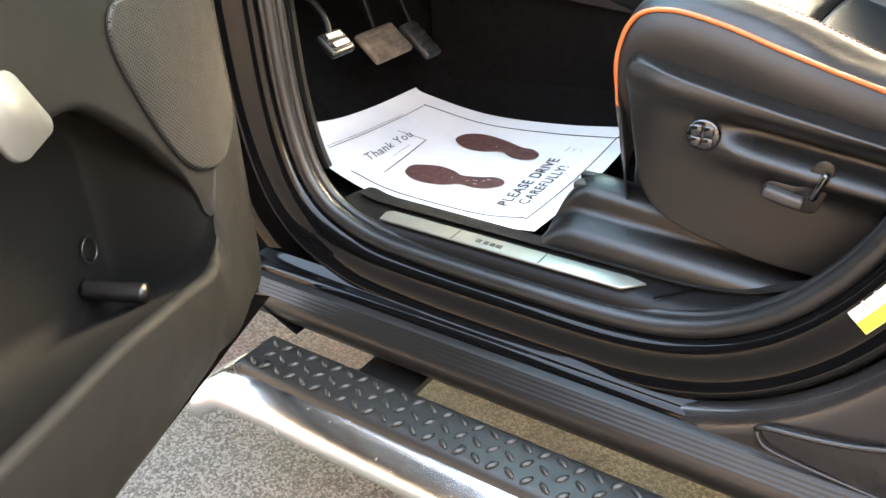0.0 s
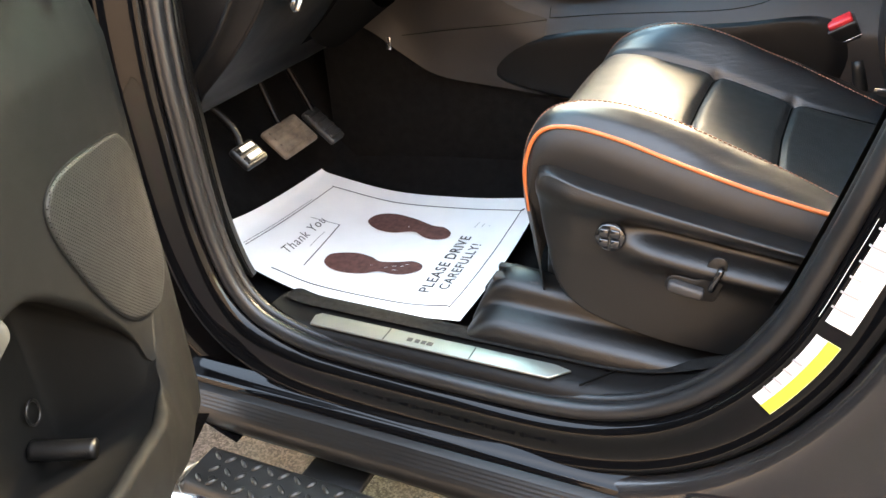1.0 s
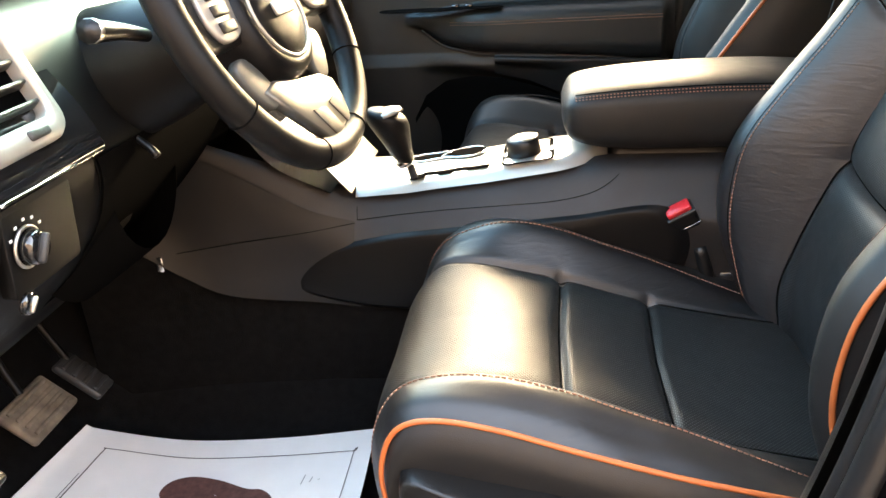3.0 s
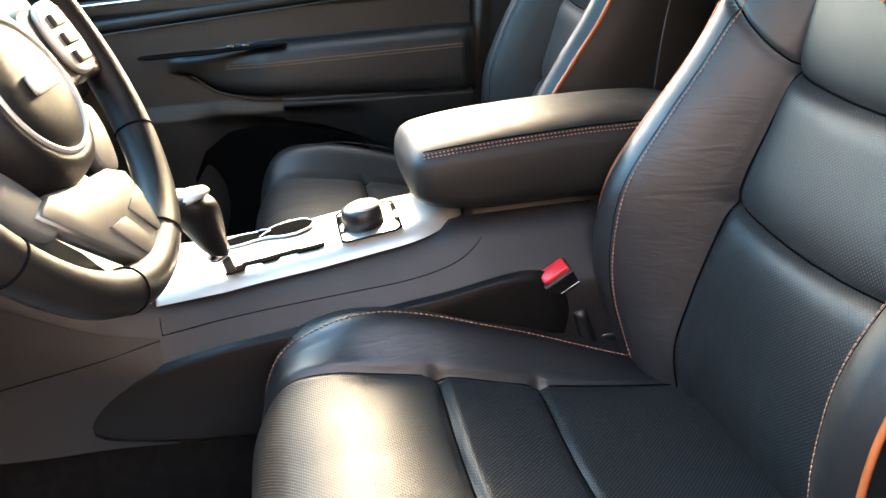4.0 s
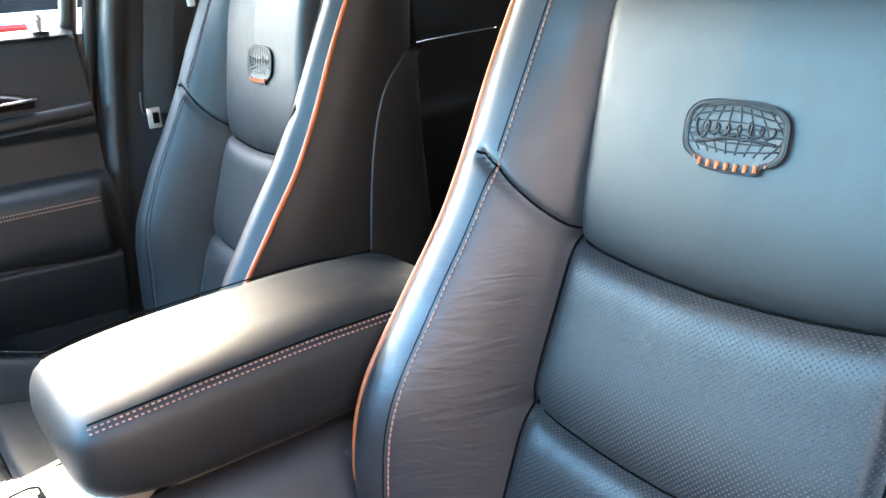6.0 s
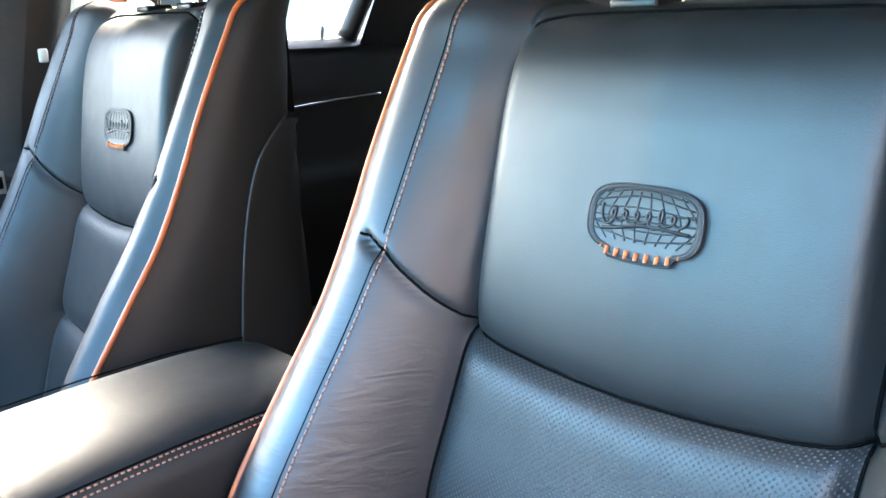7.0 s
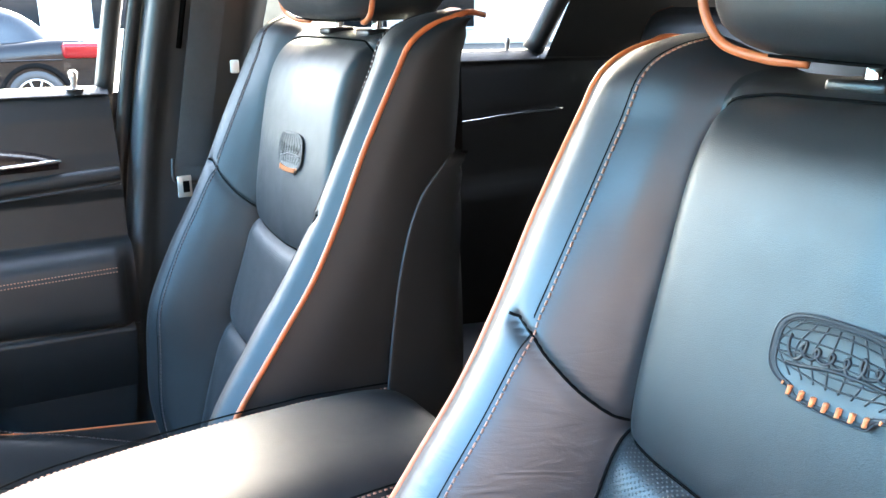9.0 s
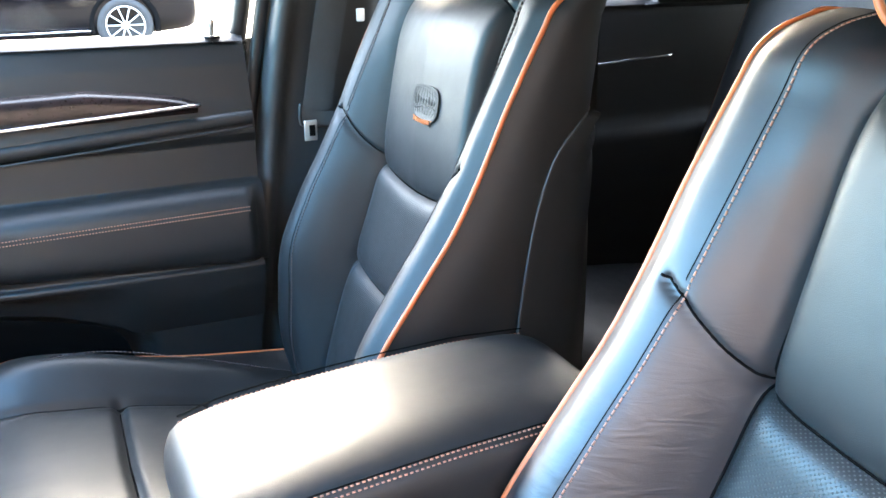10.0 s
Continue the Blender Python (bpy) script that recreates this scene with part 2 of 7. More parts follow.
PILLAR = mat("pillar_plastic", (0.026, 0.031, 0.034), 0.40, var=0.12, vscale=6, bump=0.14, bscale=800)
PASS_TRIM = mat("passenger_trim", (0.0105, 0.0109, 0.0108), 0.44, spec=0.5, var=0.12, vscale=6, bump=0.15, bscale=850, kind="grain")
SKIRT = mat("skirt_plastic", (0.0115, 0.0103, 0.0105), 0.47, spec=0.40, var=0.12, vscale=6, bump=0.15, bscale=850, kind="grain")
FORK = mat("fork_silver", (0.15, 0.143, 0.127), 0.34, metal=0.6, var=0.06, vscale=20)
INSERT = mat("grey_insert", (0.050, 0.047, 0.040), 0.5, metal=0.2, var=0.06, vscale=20)
CONSOLE = mat("console_vinyl", (0.014, 0.0125, 0.0127), 0.48, var=0.12, vscale=6, bump=0.15, bscale=850, kind="grain")
POD = mat("pod_silver", (0.085, 0.084, 0.077), 0.45, metal=0.2, var=0.06, vscale=20)
TREAD = mat("tread_rubber", (0.013, 0.0125, 0.012), 0.42, var=0.15, vscale=12, bump=0.25, bscale=500)
GLASS = glass("window_glass", (0.88, 0.93, 0.92))
SCREEN_GLASS = glass("blue_tinted_glass", (0.45, 0.83, 0.99))


# ---- building tools ----
def part(name, me, material, parent=None, label="", smooth=True):
    """Links a bmesh or mesh as one object, under a thing or a part."""
    if isinstance(me, bmesh.types.BMesh):
        bm = me
        me = bpy.data.meshes.new(name)
        bm.to_mesh(me)
        bm.free()
    if material:
        me.materials.clear()
        me.materials.append(material)
    me.polygons.foreach_set("use_smooth", [smooth] * len(me.polygons))
    ob = new(name, me)
    if parent:
        ob.parent = parent
    if label:
        tagged(ob, label)
    return ob


def thing(name, label, category, group="", kind="", at=(0, 0, 0)):
    ob = new(name)
    ob.empty_display_size = 0.05
    ob.location = at
    return tagged(ob, label, category, group, kind)


def crom(pts, n, closed=False):
    """n points along a Catmull-Rom curve through pts, even in arc length."""
    p = np.array(pts, float)
    k = len(p)
    if closed:
        q = np.vstack([p[-1], p, p[0], p[1]])
        segs = k
    else:
        q = np.vstack([2 * p[0] - p[1], p, 2 * p[-1] - p[-2]])
        segs = k - 1
    out = []
    m = 16
    for i in range(segs):
        a, b, c, d = q[i], q[i + 1], q[i + 2], q[i + 3]
        t = np.linspace(0, 1, m, endpoint=False)[:, None]
        out.append(0.5 * (2 * b + (c - a) * t + (2 * a - 5 * b + 4 * c - d) * t ** 2 + (3 * b - a - 3 * c + d) * t ** 3))
    out.append((p[0] if closed else p[-1])[None])
    o = np.vstack(out)
    s = np.concatenate([[0], np.cumsum(np.linalg.norm(np.diff(o, axis=0), axis=1))])
    w = np.linspace(0, s[-1], n + 1)[:-1] if closed else np.linspace(0, s[-1], n)
    return np.stack([np.interp(w, s, o[:, j]) for j in range(o.shape[1])], 1)


def grid_mesh(name, P, closed_u=False, closed_v=False, uv=None, flip=False):
    """A quad mesh from an array of points P[v, u]."""
    nv, nu = P.shape[:2]
    faces = []
    for j in range(nv if closed_v else nv - 1):
        for i in range(nu if closed_u else nu - 1):
            a, b = j * nu + i, j * nu + (i + 1) % nu
            c, d = ((j + 1) % nv) * nu + (i + 1) % nu, ((j + 1) % nv) * nu + i
            faces.append((d, c, b, a) if flip else (a, b, c, d))
    me = bpy.data.meshes.new(name)
    me.from_pydata(P.reshape(-1, 3).tolist(), [], faces)
    if uv is not None:
        lay = me.uv_layers.new(name="UVMap")
        flat = uv.reshape(-1, 2)
        idx = np.zeros(len(me.loops), int)
        me.loops.foreach_get("vertex_index", idx)
        lay.data.foreach_set("uv", flat[idx].ravel())
    me.update()
    return me


def net(rows, nu, nv, closed_u=False):
    """A smooth array of points through a small net of control rows."""
    a = np.stack([crom(r, nu, closed_u) for r in rows])
    b = np.stack([crom(a[:, i], nv) for i in range(a.shape[1])], 1)
    return b


def tube_mesh(pts, r, n=8, steps=None, closed=False, flat=1.0, name="tube"):
    """A round (or flattened) tube along a smooth curve, its ends capped."""
    c = crom(pts, steps or max(8, 6 * len(pts)), closed)
    k = len(c)
    rad = np.interp(np.linspace(0, 1, k), np.linspace(0, 1, len(r)), r) if isinstance(r, (list, tuple)) else np.full(k, r)
    tan = np.gradient(c, axis=0) if not closed else np.roll(c, -1, 0) - np.roll(c, 1, 0)
    tan /= np.linalg.norm(tan, axis=1)[:, None] + 1e-9
    up = np.array([0, 0, 1.0]) if abs(tan[0][2]) < 0.9 else np.array([0, 1.0, 0])
    rings = []
    nrm = np.cross(tan[0], up)
    nrm /= np.linalg.norm(nrm)
    for i in range(k):
        nrm = nrm - tan[i] * np.dot(nrm, tan[i])
        nrm /= np.linalg.norm(nrm) + 1e-9
        bi = np.cross(tan[i], nrm)
        a = np.linspace(0, 2 * np.pi, n, endpoint=False)[:, None]
        rings.append(c[i] + rad[i] * (np.cos(a) * nrm + flat * np.sin(a) * bi))
    P = np.stack(rings)
    me = grid_mesh(name, P, True, closed)
    if not closed:
        bm = bmesh.new()
        bm.from_mesh(me)
        bmesh.ops.holes_fill(bm, edges=[e for e in bm.edges if e.is_boundary], sides=n)
        bmesh.ops.recalc_face_normals(bm, faces=bm.faces)
        bm.to_mesh(me)
        bm.free()
    return me


def rbox(cx, cy, cz, sx, sy, sz, r=0.004, seg=2, m=None):
    """A box with rounded edges."""
    bm = bmesh.new()
    bmesh.ops.create_cube(bm, size=1.0, matrix=Matrix.Translation((cx, cy, cz)) @ Matrix.Diagonal((sx, sy, sz, 1)))
    bmesh.ops.bevel(bm, geom=bm.edges[:], offset=min(r, 0.45 * min(sx, sy, sz)), segments=seg, affect="EDGES", profile=0.5)
    if m is not None:
        bmesh.ops.transform(bm, matrix=m, verts=bm.verts)
    return bm


def lathe(profile, n=24, axis=Matrix.Identity(4)):
    """A solid of revolution about z from (radius, height) pairs."""
    a = np.linspace(0, 2 * np.pi, n, endpoint=False)
    P = np.stack([np.stack([r * np.cos(a), r * np.sin(a), np.full(n, h)], 1) for r, h in profile])
    me = grid_mesh("lathe", P, True)
    bm = bmesh.new()
    bm.from_mesh(me)
    bpy.data.meshes.remove(me)
    bmesh.ops.holes_fill(bm, edges=[e for e in bm.edges if e.is_boundary], sides=0)
    bmesh.ops.remove_doubles(bm, verts=bm.verts, dist=1e-5)
    bmesh.ops.recalc_face_normals(bm, faces=bm.faces)
    bmesh.ops.transform(bm, matrix=axis, verts=bm.verts)
    return bm


def slab(outline, depth, m, bevel=0.002, seg=2):
    """A plate from a 2D outline, thickened along local z, rounded at its rim, laid at m."""
    bm = bmesh.new()
    vs = [bm.verts.new((x, y, 0)) for x, y in outline]
    f = bm.faces.new(vs)
    g = bmesh.ops.extrude_face_region(bm, geom=[f])
    bmesh.ops.translate(bm, verts=[v for v in g["geom"] if isinstance(v, bmesh.types.BMVert)], vec=(0, 0, depth))
    bmesh.ops.recalc_face_normals(bm, faces=bm.faces)
    if bevel:
        top = [e for e in bm.edges if all(abs(v.co.z - depth) < 1e-6 for v in e.verts)]
        bmesh.ops.bevel(bm, geom=top, offset=bevel, segments=seg, affect="EDGES", profile=0.5)
    bmesh.ops.transform(bm, matrix=m, verts=bm.verts)
    bmesh.ops.recalc_face_normals(bm, faces=bm.faces)
    return bm


def smooth_outline(pts, n=48):
    return [tuple(p) for p in crom(pts, n, True)]


def rrect(w, h, r, n=5):
    """A rounded rectangle's outline round the origin."""
    out = []
    for cx, cy, a0 in ((w / 2 - r, h / 2 - r, 0), (-w / 2 + r, h / 2 - r, 90), (-w / 2 + r, -h / 2 + r, 180), (w / 2 - r, -h / 2 + r, 270)):
        for i in range(n + 1):
            a = radians(a0 + 90 * i / n)
            out.append((cx + r * math.cos(a), cy + r * math.sin(a)))
    return out


def stitches(pts, n, r, length, lift=(0, 0, 0)):
    """One mesh of short thread stitches along a curve."""
    c = crom(pts, n * 2 + 1) + np.array(lift)
    bm = bmesh.new()
    for i in range(n):
        a, b = Vector(c[2 * i]), Vector(c[2 * i + 1])
        d = b - a
        if d.length < 1e-6:
            continue
        q = d.to_track_quat("Z", "Y").to_matrix().to_4x4()
        bmesh.ops.create_cone(bm, cap_ends=True, segments=5, radius1=r, radius2=r, depth=d.length * length * 2,
                              matrix=Matrix.Translation((a + b) / 2) @ q)
    return bm


def frame3(o, x, y):
    """A pose with its origin at o, x and y along the given ways."""
    x, y = Vector(x).normalized(), Vector(y)
    z = x.cross(y).normalized()
    y = z.cross(x)
    m = Matrix((x, y, z)).transposed().to_4x4()
    m.translation = o
    return m


MID = 0.716           # the car's middle line
SEAT_L, SEAT_R = 0.353, 1.100

# ---- ground ----
bm = bmesh.new()
bmesh.ops.create_grid(bm, x_segments=2, y_segments=2, size=600)
ground = part("ground", bm, ASPHALT)
tagged(ground, "speckled grey asphalt of a car park in daylight", "ground", kind="structure")

# ---- car body: floor, jambs, pillars, roof ----
body = thing("car_body", "black painted sport utility vehicle body with its front door open", "car body", kind="structure")


def floor_z(x, y):
    z = 0.455 + 0.004 * math.sin(9 * x) * math.sin(11 * y)
    if x < -0.25:
        z += (-0.25 - x) * 0.95
    edge = max(0.0, 0.075 - y) / 0.075
    z += 0.045 * min(1, edge) ** 1.5
    tun = max(0.0, 1 - abs(y - MID) / 0.2)
    z += 0.12 * min(1, tun * 2)
    edge2 = max(0.0, y - 1.37) / 0.07
    return z + 0.045 * min(1, edge2)


xs, ys = np.linspace(-0.75, 2.3, 62), np.concatenate([np.linspace(0.0, 0.12, 8), np.linspace(0.15, 1.3, 30), np.linspace(1.33, 1.45, 8)])
P = np.array([[(x, y, floor_z(x, y)) for y in ys] for x in xs])
part("floor_carpet", grid_mesh("floor_carpet", P), CARPET, body, "black loop carpet over the floor")
P2 = P.copy()
P2[:, :, 2] = 0.30
part("underbody", grid_mesh("underbody", P2), PLASTIC, body)

# the outline of the door opening, in x and z, from the front pillar's top round the sill to the rear pillar's top
APERTURE = [(-0.03, 1.42), (-0.135, 1.26), (-0.165, 1.07), (-0.160, 0.84), (-0.149, 0.66), (-0.112, 0.545), (-0.036, 0.496), (0.06, 0.482),
            (0.235, 0.478), (0.40, 0.482), (0.505, 0.512), (0.585, 0.575), (0.645, 0.670), (0.682, 0.787), (0.706, 0.88), (0.765, 1.12), (0.83, 1.38), (0.845, 1.50)]


def tumble(z):
    """How far the body side leans in above the belt line."""
    return 0.0 if z < 0.85 else 0.30 * (z - 0.85) ** 1.6


AP = crom(APERTURE, 150)
APT = np.gradient(AP, axis=0)
APT /= np.linalg.norm(APT, axis=1)[:, None]
APN = np.stack([APT[:, 1], -APT[:, 0]], 1)      # away from the opening


def jamb(profile, lo=0, hi=150, nsub=6):
    """A strip swept round the opening; profile of (outward, y)."""
    pr = crom(profile, nsub * (len(profile) - 1) + 1)
    rows = []
    for i in range(lo, hi):
        c, n = AP[i], APN[i]
        ty = tumble(c[1])
        rows.append([(c[0] + n[0] * a, y + ty, c[1] + n[1] * a) for a, y in pr])
    return np.array(rows)


# which way is outward: the sill's normal must point down
if APN[75][1] > 0:
    APN = -APN
part("painted_jamb", grid_mesh("jamb", jamb([(0.004, -0.028), (0.010, -0.044), (0.020, -0.050), (0.040, -0.053), (0.052, -0.056), (0.062, -0.062), (0.070, -0.060), (0.074, -0.05)])), PAINT, body,
     "glossy black painted door jamb")
part("inner_jamb", grid_mesh("jamb2", jamb([(-0.012, 0.0), (0.0, -0.004), (0.004, -0.016), (0.004, -0.03)])), PAINT, body)
P = jamb([(0, 0), (1, 0)], nsub=1)
c3 = np.array([(AP[i][0] - APN[i][0] * 0.004, -0.026 + tumble(AP[i][1]), AP[i][1] - APN[i][1] * 0.004) for i in range(0, 150, 3)])
part("door_seal", tube_mesh(c3, 0.0125, 10, 170), RUBBER, body, "black hollow rubber door seal")
c3 = np.array([(AP[i][0] - APN[i][0] * 0.010, -0.010 + tumble(AP[i][1]), AP[i][1] - APN[i][1] * 0.010) for i in range(0, 150, 3)])
part("seal_lip", tube_mesh(c3, 0.008, 8, 170), RUBBER, body)
# the pillar's inner trims
part("front_pillar_trim", grid_mesh("apt", jamb([(-0.012, 0.010), (-0.002, 0.012), (0.02, 0.03), (0.08, 0.05)], 0, 52)), PLASTIC, body)
part("rear_pillar_trim", grid_mesh("bpt", jamb([(-0.020, 0.004), (-0.016, 0.018), (-0.004, 0.03), (0.06, 0.035), (0.2, 0.03)], 100, 150)), PLASTIC, body)
part("kick_panel", grid_mesh("kick", jamb([(-0.010, 0.008), (0.004, 0.03), (0.10, 0.045), (0.35, 0.05)], 14, 52)), PLASTIC, body)
# front hinge pillar outside and the wing behind the open door
part("hinge_pillar", grid_mesh("hp", jamb([(0.074, -0.05), (0.085, -0.045), (0.12, -0.04), (0.16, -0.06), (0.165, -0.12)], 0, 58)), PAINT, body)
part("front_wing", grid_mesh("fw", np.array([[(x, y, z) for z in np.linspace(0.35, 1.12, 8)] for x, y in ((-0.29, -0.04), (-0.31, -0.13), (-0.33, -0.15), (-0.7, -0.16), (-1.6, -0.1))])), PAINT, body)

part("front_wing", grid_mesh("fw", np.array([[(x, y, z) for z in np.linspace(0.35, 1.12, 8)] for x, y in ((-0.29, 1.49), (-0.31, 1.58), (-0.33, 1.60), (-0.7, 1.61), (-1.6, 1.55))])), PAINT, body)
part("kick_panel", grid_mesh("kick", np.array([[(x, 1.455 + 0.01 * math.sin(6 * x), z) for z in np.linspace(0.43, 1.20, 12)] for x in np.linspace(-0.74, -0.25, 10)])), PLASTIC, body)

# sill trim: carpeted step with a scuff plate
prof = [(0.085, 0.452), (0.075, 0.485), (0.055, 0.507), (0.02, 0.512), (-0.002, 0.510), (-0.014, 0.500), (-0.018, 0.486)]
pr = crom(prof, 36)
xs = np.linspace(-0.085, 0.60, 60)


def sill_lift(x):
    return 0.055 * max(0, (x - 0.42) / 0.18) ** 2 + 0.012 * max(0, (-0.03 - x) / 0.06) ** 2


P = np.array([[(x, y, z + sill_lift(x)) for y, z in pr] for x in xs])
part("sill_trim", grid_mesh("sill", P), DASH_END, body, "black textured sill trim")
P = np.array([[(x, y, z) for y, z in crom([(0.10, 0.458), (0.088, 0.492), (0.06, 0.5125), (0.032, 0.5155)], 16)] for x in np.linspace(-0.075, 0.60, 50)])
P[:, :, 2] += np.array([sill_lift(x) for x in np.linspace(-0.075, 0.60, 50)])[:, None] + 0.002
part("sill_carpet", grid_mesh("sillc", P), CARPET_SILL, body, "grey flecked carpet on the sill")
scuff = part("scuff_plate", slab([(-0.004, -0.014), (0.37, -0.014), (0.394, 0.010), (0.37, 0.016), (0.0, 0.016), (-0.008, 0.008)], 0.0035, pose(0, 0.004, 0.5135), 0.001), SCUFF, body,
             "brushed steel scuff plate")
for k, (x0, w) in enumerate(((0.158, 0.008), (0.170, 0.007), (0.180, 0.007), (0.190, 0.009))):
    part("logo_bar", rbox(x0, 0.003, 0.5175, w, 0.008, 0.0008, 0.0003), PLASTIC_GREY, scuff)
part("groove", rbox(0.12, 0.004, 0.5172, 0.002, 0.028, 0.0006, 0.0002, m=None), PLASTIC_GREY, scuff)
part("groove", rbox(0.255, 0.004, 0.5172, 0.002, 0.028, 0.0006, 0.0002, m=None), PLASTIC_GREY, scuff)
part("sill_joint", rbox(0.435, 0.02, 0.5145, 0.0025, 0.075, 0.0025, 0.001, m=Matrix.Translation((0.435, 0.02, 0)) @ Matrix.Rotation(radians(-38), 4, "Z") @ Matrix.Translation((-0.435, -0.02, 0))), RIB, body)

# rocker below the jamb and the ribbed cladding
prof = [(-0.050, 0.430), (-0.062, 0.420), (-0.074, 0.4145), (-0.080, 0.405), (-0.078, 0.398)]
part("rocker_panel", grid_mesh("rock", np.array([[(x, y, z) for y, z in crom(prof, 18)] for x in np.linspace(-0.6, 1.9, 40)])), PAINT, body, "black painted rocker panel")
rib = [(-0.080, 0.408), (-0.092, 0.4055)]
for k in range(4):
    y0 = -0.0935 - 0.0042 * k
    z0 = 0.4045 - 0.0042 * k
    rib += [(y0, z0), (y0 - 0.0006, z0 - 0.0016), (y0 - 0.0028, z0 - 0.0022), (y0 - 0.0034, z0 - 0.0036)]
rib += [(-0.112, 0.386), (-0.116, 0.379), (-0.117, 0.366), (-0.112, 0.354), (-0.102, 0.346), (-0.06, 0.338), (0.02, 0.33)]
part("ribbed_cladding", grid_mesh("clad", np.array([[(x, y, z) for y, z in rib] for x in np.linspace(-0.6, 1.9, 40)])), CLAD, body, "dark grey plastic rocker cladding with fine ribs")

# closed rear door beside the rear pillar
rear_door = thing("rear_door", "closed rear door in dusty dark paint behind the open front door", "car door", at=(0.9, -0.07, 0.42))
lo = next(i for i in range(80, 150) if AP[i][0] > 0.36)
P = jamb([(0.076, -0.055), (0.080, -0.072), (0.090, -0.080), (0.12, -0.083), (0.20, -0.088), (0.34, -0.092), (0.6, -0.092)], lo, 150)
P[:, :, 2] = np.maximum(P[:, :, 2], 0.398)
ob = part("door_skin", grid_mesh("rdskin", P - np.array([0.9, -0.07, 0.42])), PAINT_DUSTY, rear_door)
c3 = [(0.565, -0.0885, 0.440), (0.575, -0.0895, 0.447), (0.66, -0.0905, 0.462), (0.78, -0.091, 0.505)]
part("door_crease", tube_mesh(np.array(c3) - np.array([0.9, -0.07, 0.42]), 0.0035, 6, 30), RUBBER, rear_door)
c3 = [(0.566, -0.0885, 0.438), (0.572, -0.0885, 0.425), (0.60, -0.0885, 0.415), (0.75, -0.0885, 0.400)]
part("door_crease", tube_mesh(np.array(c3) - np.array([0.9, -0.07, 0.42]), 0.002, 6, 30), RUBBER, rear_door)

part("plug_ring", lathe([(0.0125, 0.0), (0.0125, 0.003), (0.0095, 0.003), (0.009, 0.001), (0, 0.0012)], 24, Matrix.Translation((0.725 - 0.9, -0.0905 + 0.07, 0.472 - 0.42)) @ Matrix.Rotation(radians(90), 4, "X")), CLAD, rear_door, "round rubber plug")

# stickers on the rear pillar's jamb
def jamb_at(s, a, lift=0.0):
    """Place on the jamb: s along the opening (index), a outward."""
    i = int(s)
    f = s - i
    c = AP[i] * (1 - f) + AP[i + 1] * f
    n = APN[i] * (1 - f) + APN[i + 1] * f
    y = np.interp(a, [0.010, 0.020, 0.040, 0.052], [-0.044, -0.050, -0.053, -0.056])
    return (c[0] + n[0] * a, y - lift + tumble(c[1]), c[1] + n[1] * a)


def jamb_label(s0, s1, a0, a1, lift):
    return grid_mesh("label", np.array([[jamb_at(s, a, lift) for a in np.linspace(a0, a1, 4)] for s in np.linspace(s0, s1, 14)]))


def s_at(z):
    return next(i for i in range(90, 149) if AP[i][1] > z)


stick = thing("tyre_label", "white and yellow tyre pressure sticker on the painted jamb", "sticker")
part("label_sheet", jamb_label(s_at(0.588), s_at(0.688), 0.014, 0.046, 0.0012), LABEL_WHITE, stick)
part("yellow_band", jamb_label(s_at(0.590), s_at(0.686), 0.032, 0.0455, 0.0018), LABEL_YELLOW, stick)
for k in range(4):
    part("print_line", jamb_label(s_at(0.610) + k * 0.9, s_at(0.610) + k * 0.9 + 0.18, 0.018, 0.029, 0.002), PALE_INK, stick)
stick2 = thing("certification_label", "white certification sticker on the painted jamb", "sticker")
part("label_sheet", jamb_label(s_at(0.703), s_at(0.815), 0.012, 0.046, 0.0012), LABEL_WHITE, stick2)
for k in range(6):
    part("print_line", jamb_label(s_at(0.715) + k * 1.1, s_at(0.715) + k * 1.1 + 0.16, 0.016, 0.040 - 0.006 * (k % 3), 0.002), PALE_INK, stick2)

# roof, pillars, screen frame and tail: closes the cabin
P = net([[(0.19, 0.13, 1.57), (0.15, MID, 1.625), (0.19, 1.32, 1.57)], [(0.6, 0.11, 1.60), (0.6, MID, 1.665), (0.6, 1.34, 1.60)],
         [(1.5, 0.11, 1.60), (1.5, MID, 1.665), (1.5, 1.34, 1.60)], [(2.5, 0.17, 1.55), (2.5, MID, 1.60), (2.5, 1.28, 1.55)]], 24, 24)
part("headliner", grid_mesh("headliner", P), FABRIC_LINER, body, "dark grey woven headliner")
P3 = P.copy()
P3[:, :, 2] += 0.05
part("roof_skin", grid_mesh("roof", P3), PAINT, body)
for sgn, name in ((0, "front_pillar"), (1, "front_pillar")):
    yb, yt = ((0.0, 0.12) if sgn == 0 else (1.45, 1.33))
    part(name, tube_mesh([(-0.60, yb, 1.14), (-0.2, yb + (yt - yb) * 0.45, 1.40), (0.20, yt, 1.585)], 0.045, 10, 20), PLASTIC_SOFT, body)
part("roof_rail", tube_mesh([(0.18, 0.115, 1.585), (1.2, 0.10, 1.61), (2.5, 0.15, 1.56)], 0.045, 8, 20), PLASTIC_SOFT, body)
part("roof_rail", tube_mesh([(0.18, 1.335, 1.585), (1.2, 1.35, 1.61), (2.5, 1.30, 1.56)], 0.045, 8, 20), PLASTIC_SOFT, body)
part("rear_pillar", tube_mesh([(1.86, 0.03, 1.15), (1.92, 0.08, 1.4), (1.96, 0.13, 1.6)], 0.07, 8, 14), PLASTIC_SOFT, body)
part("rear_quarter", grid_mesh("rq", np.array([[(x, y, z) for z in (0.4, 0.8, 1.24)] for x, y in ((0.98, -0.06), (1.5, -0.06), (2.5, 0.02))])), PAINT, body)
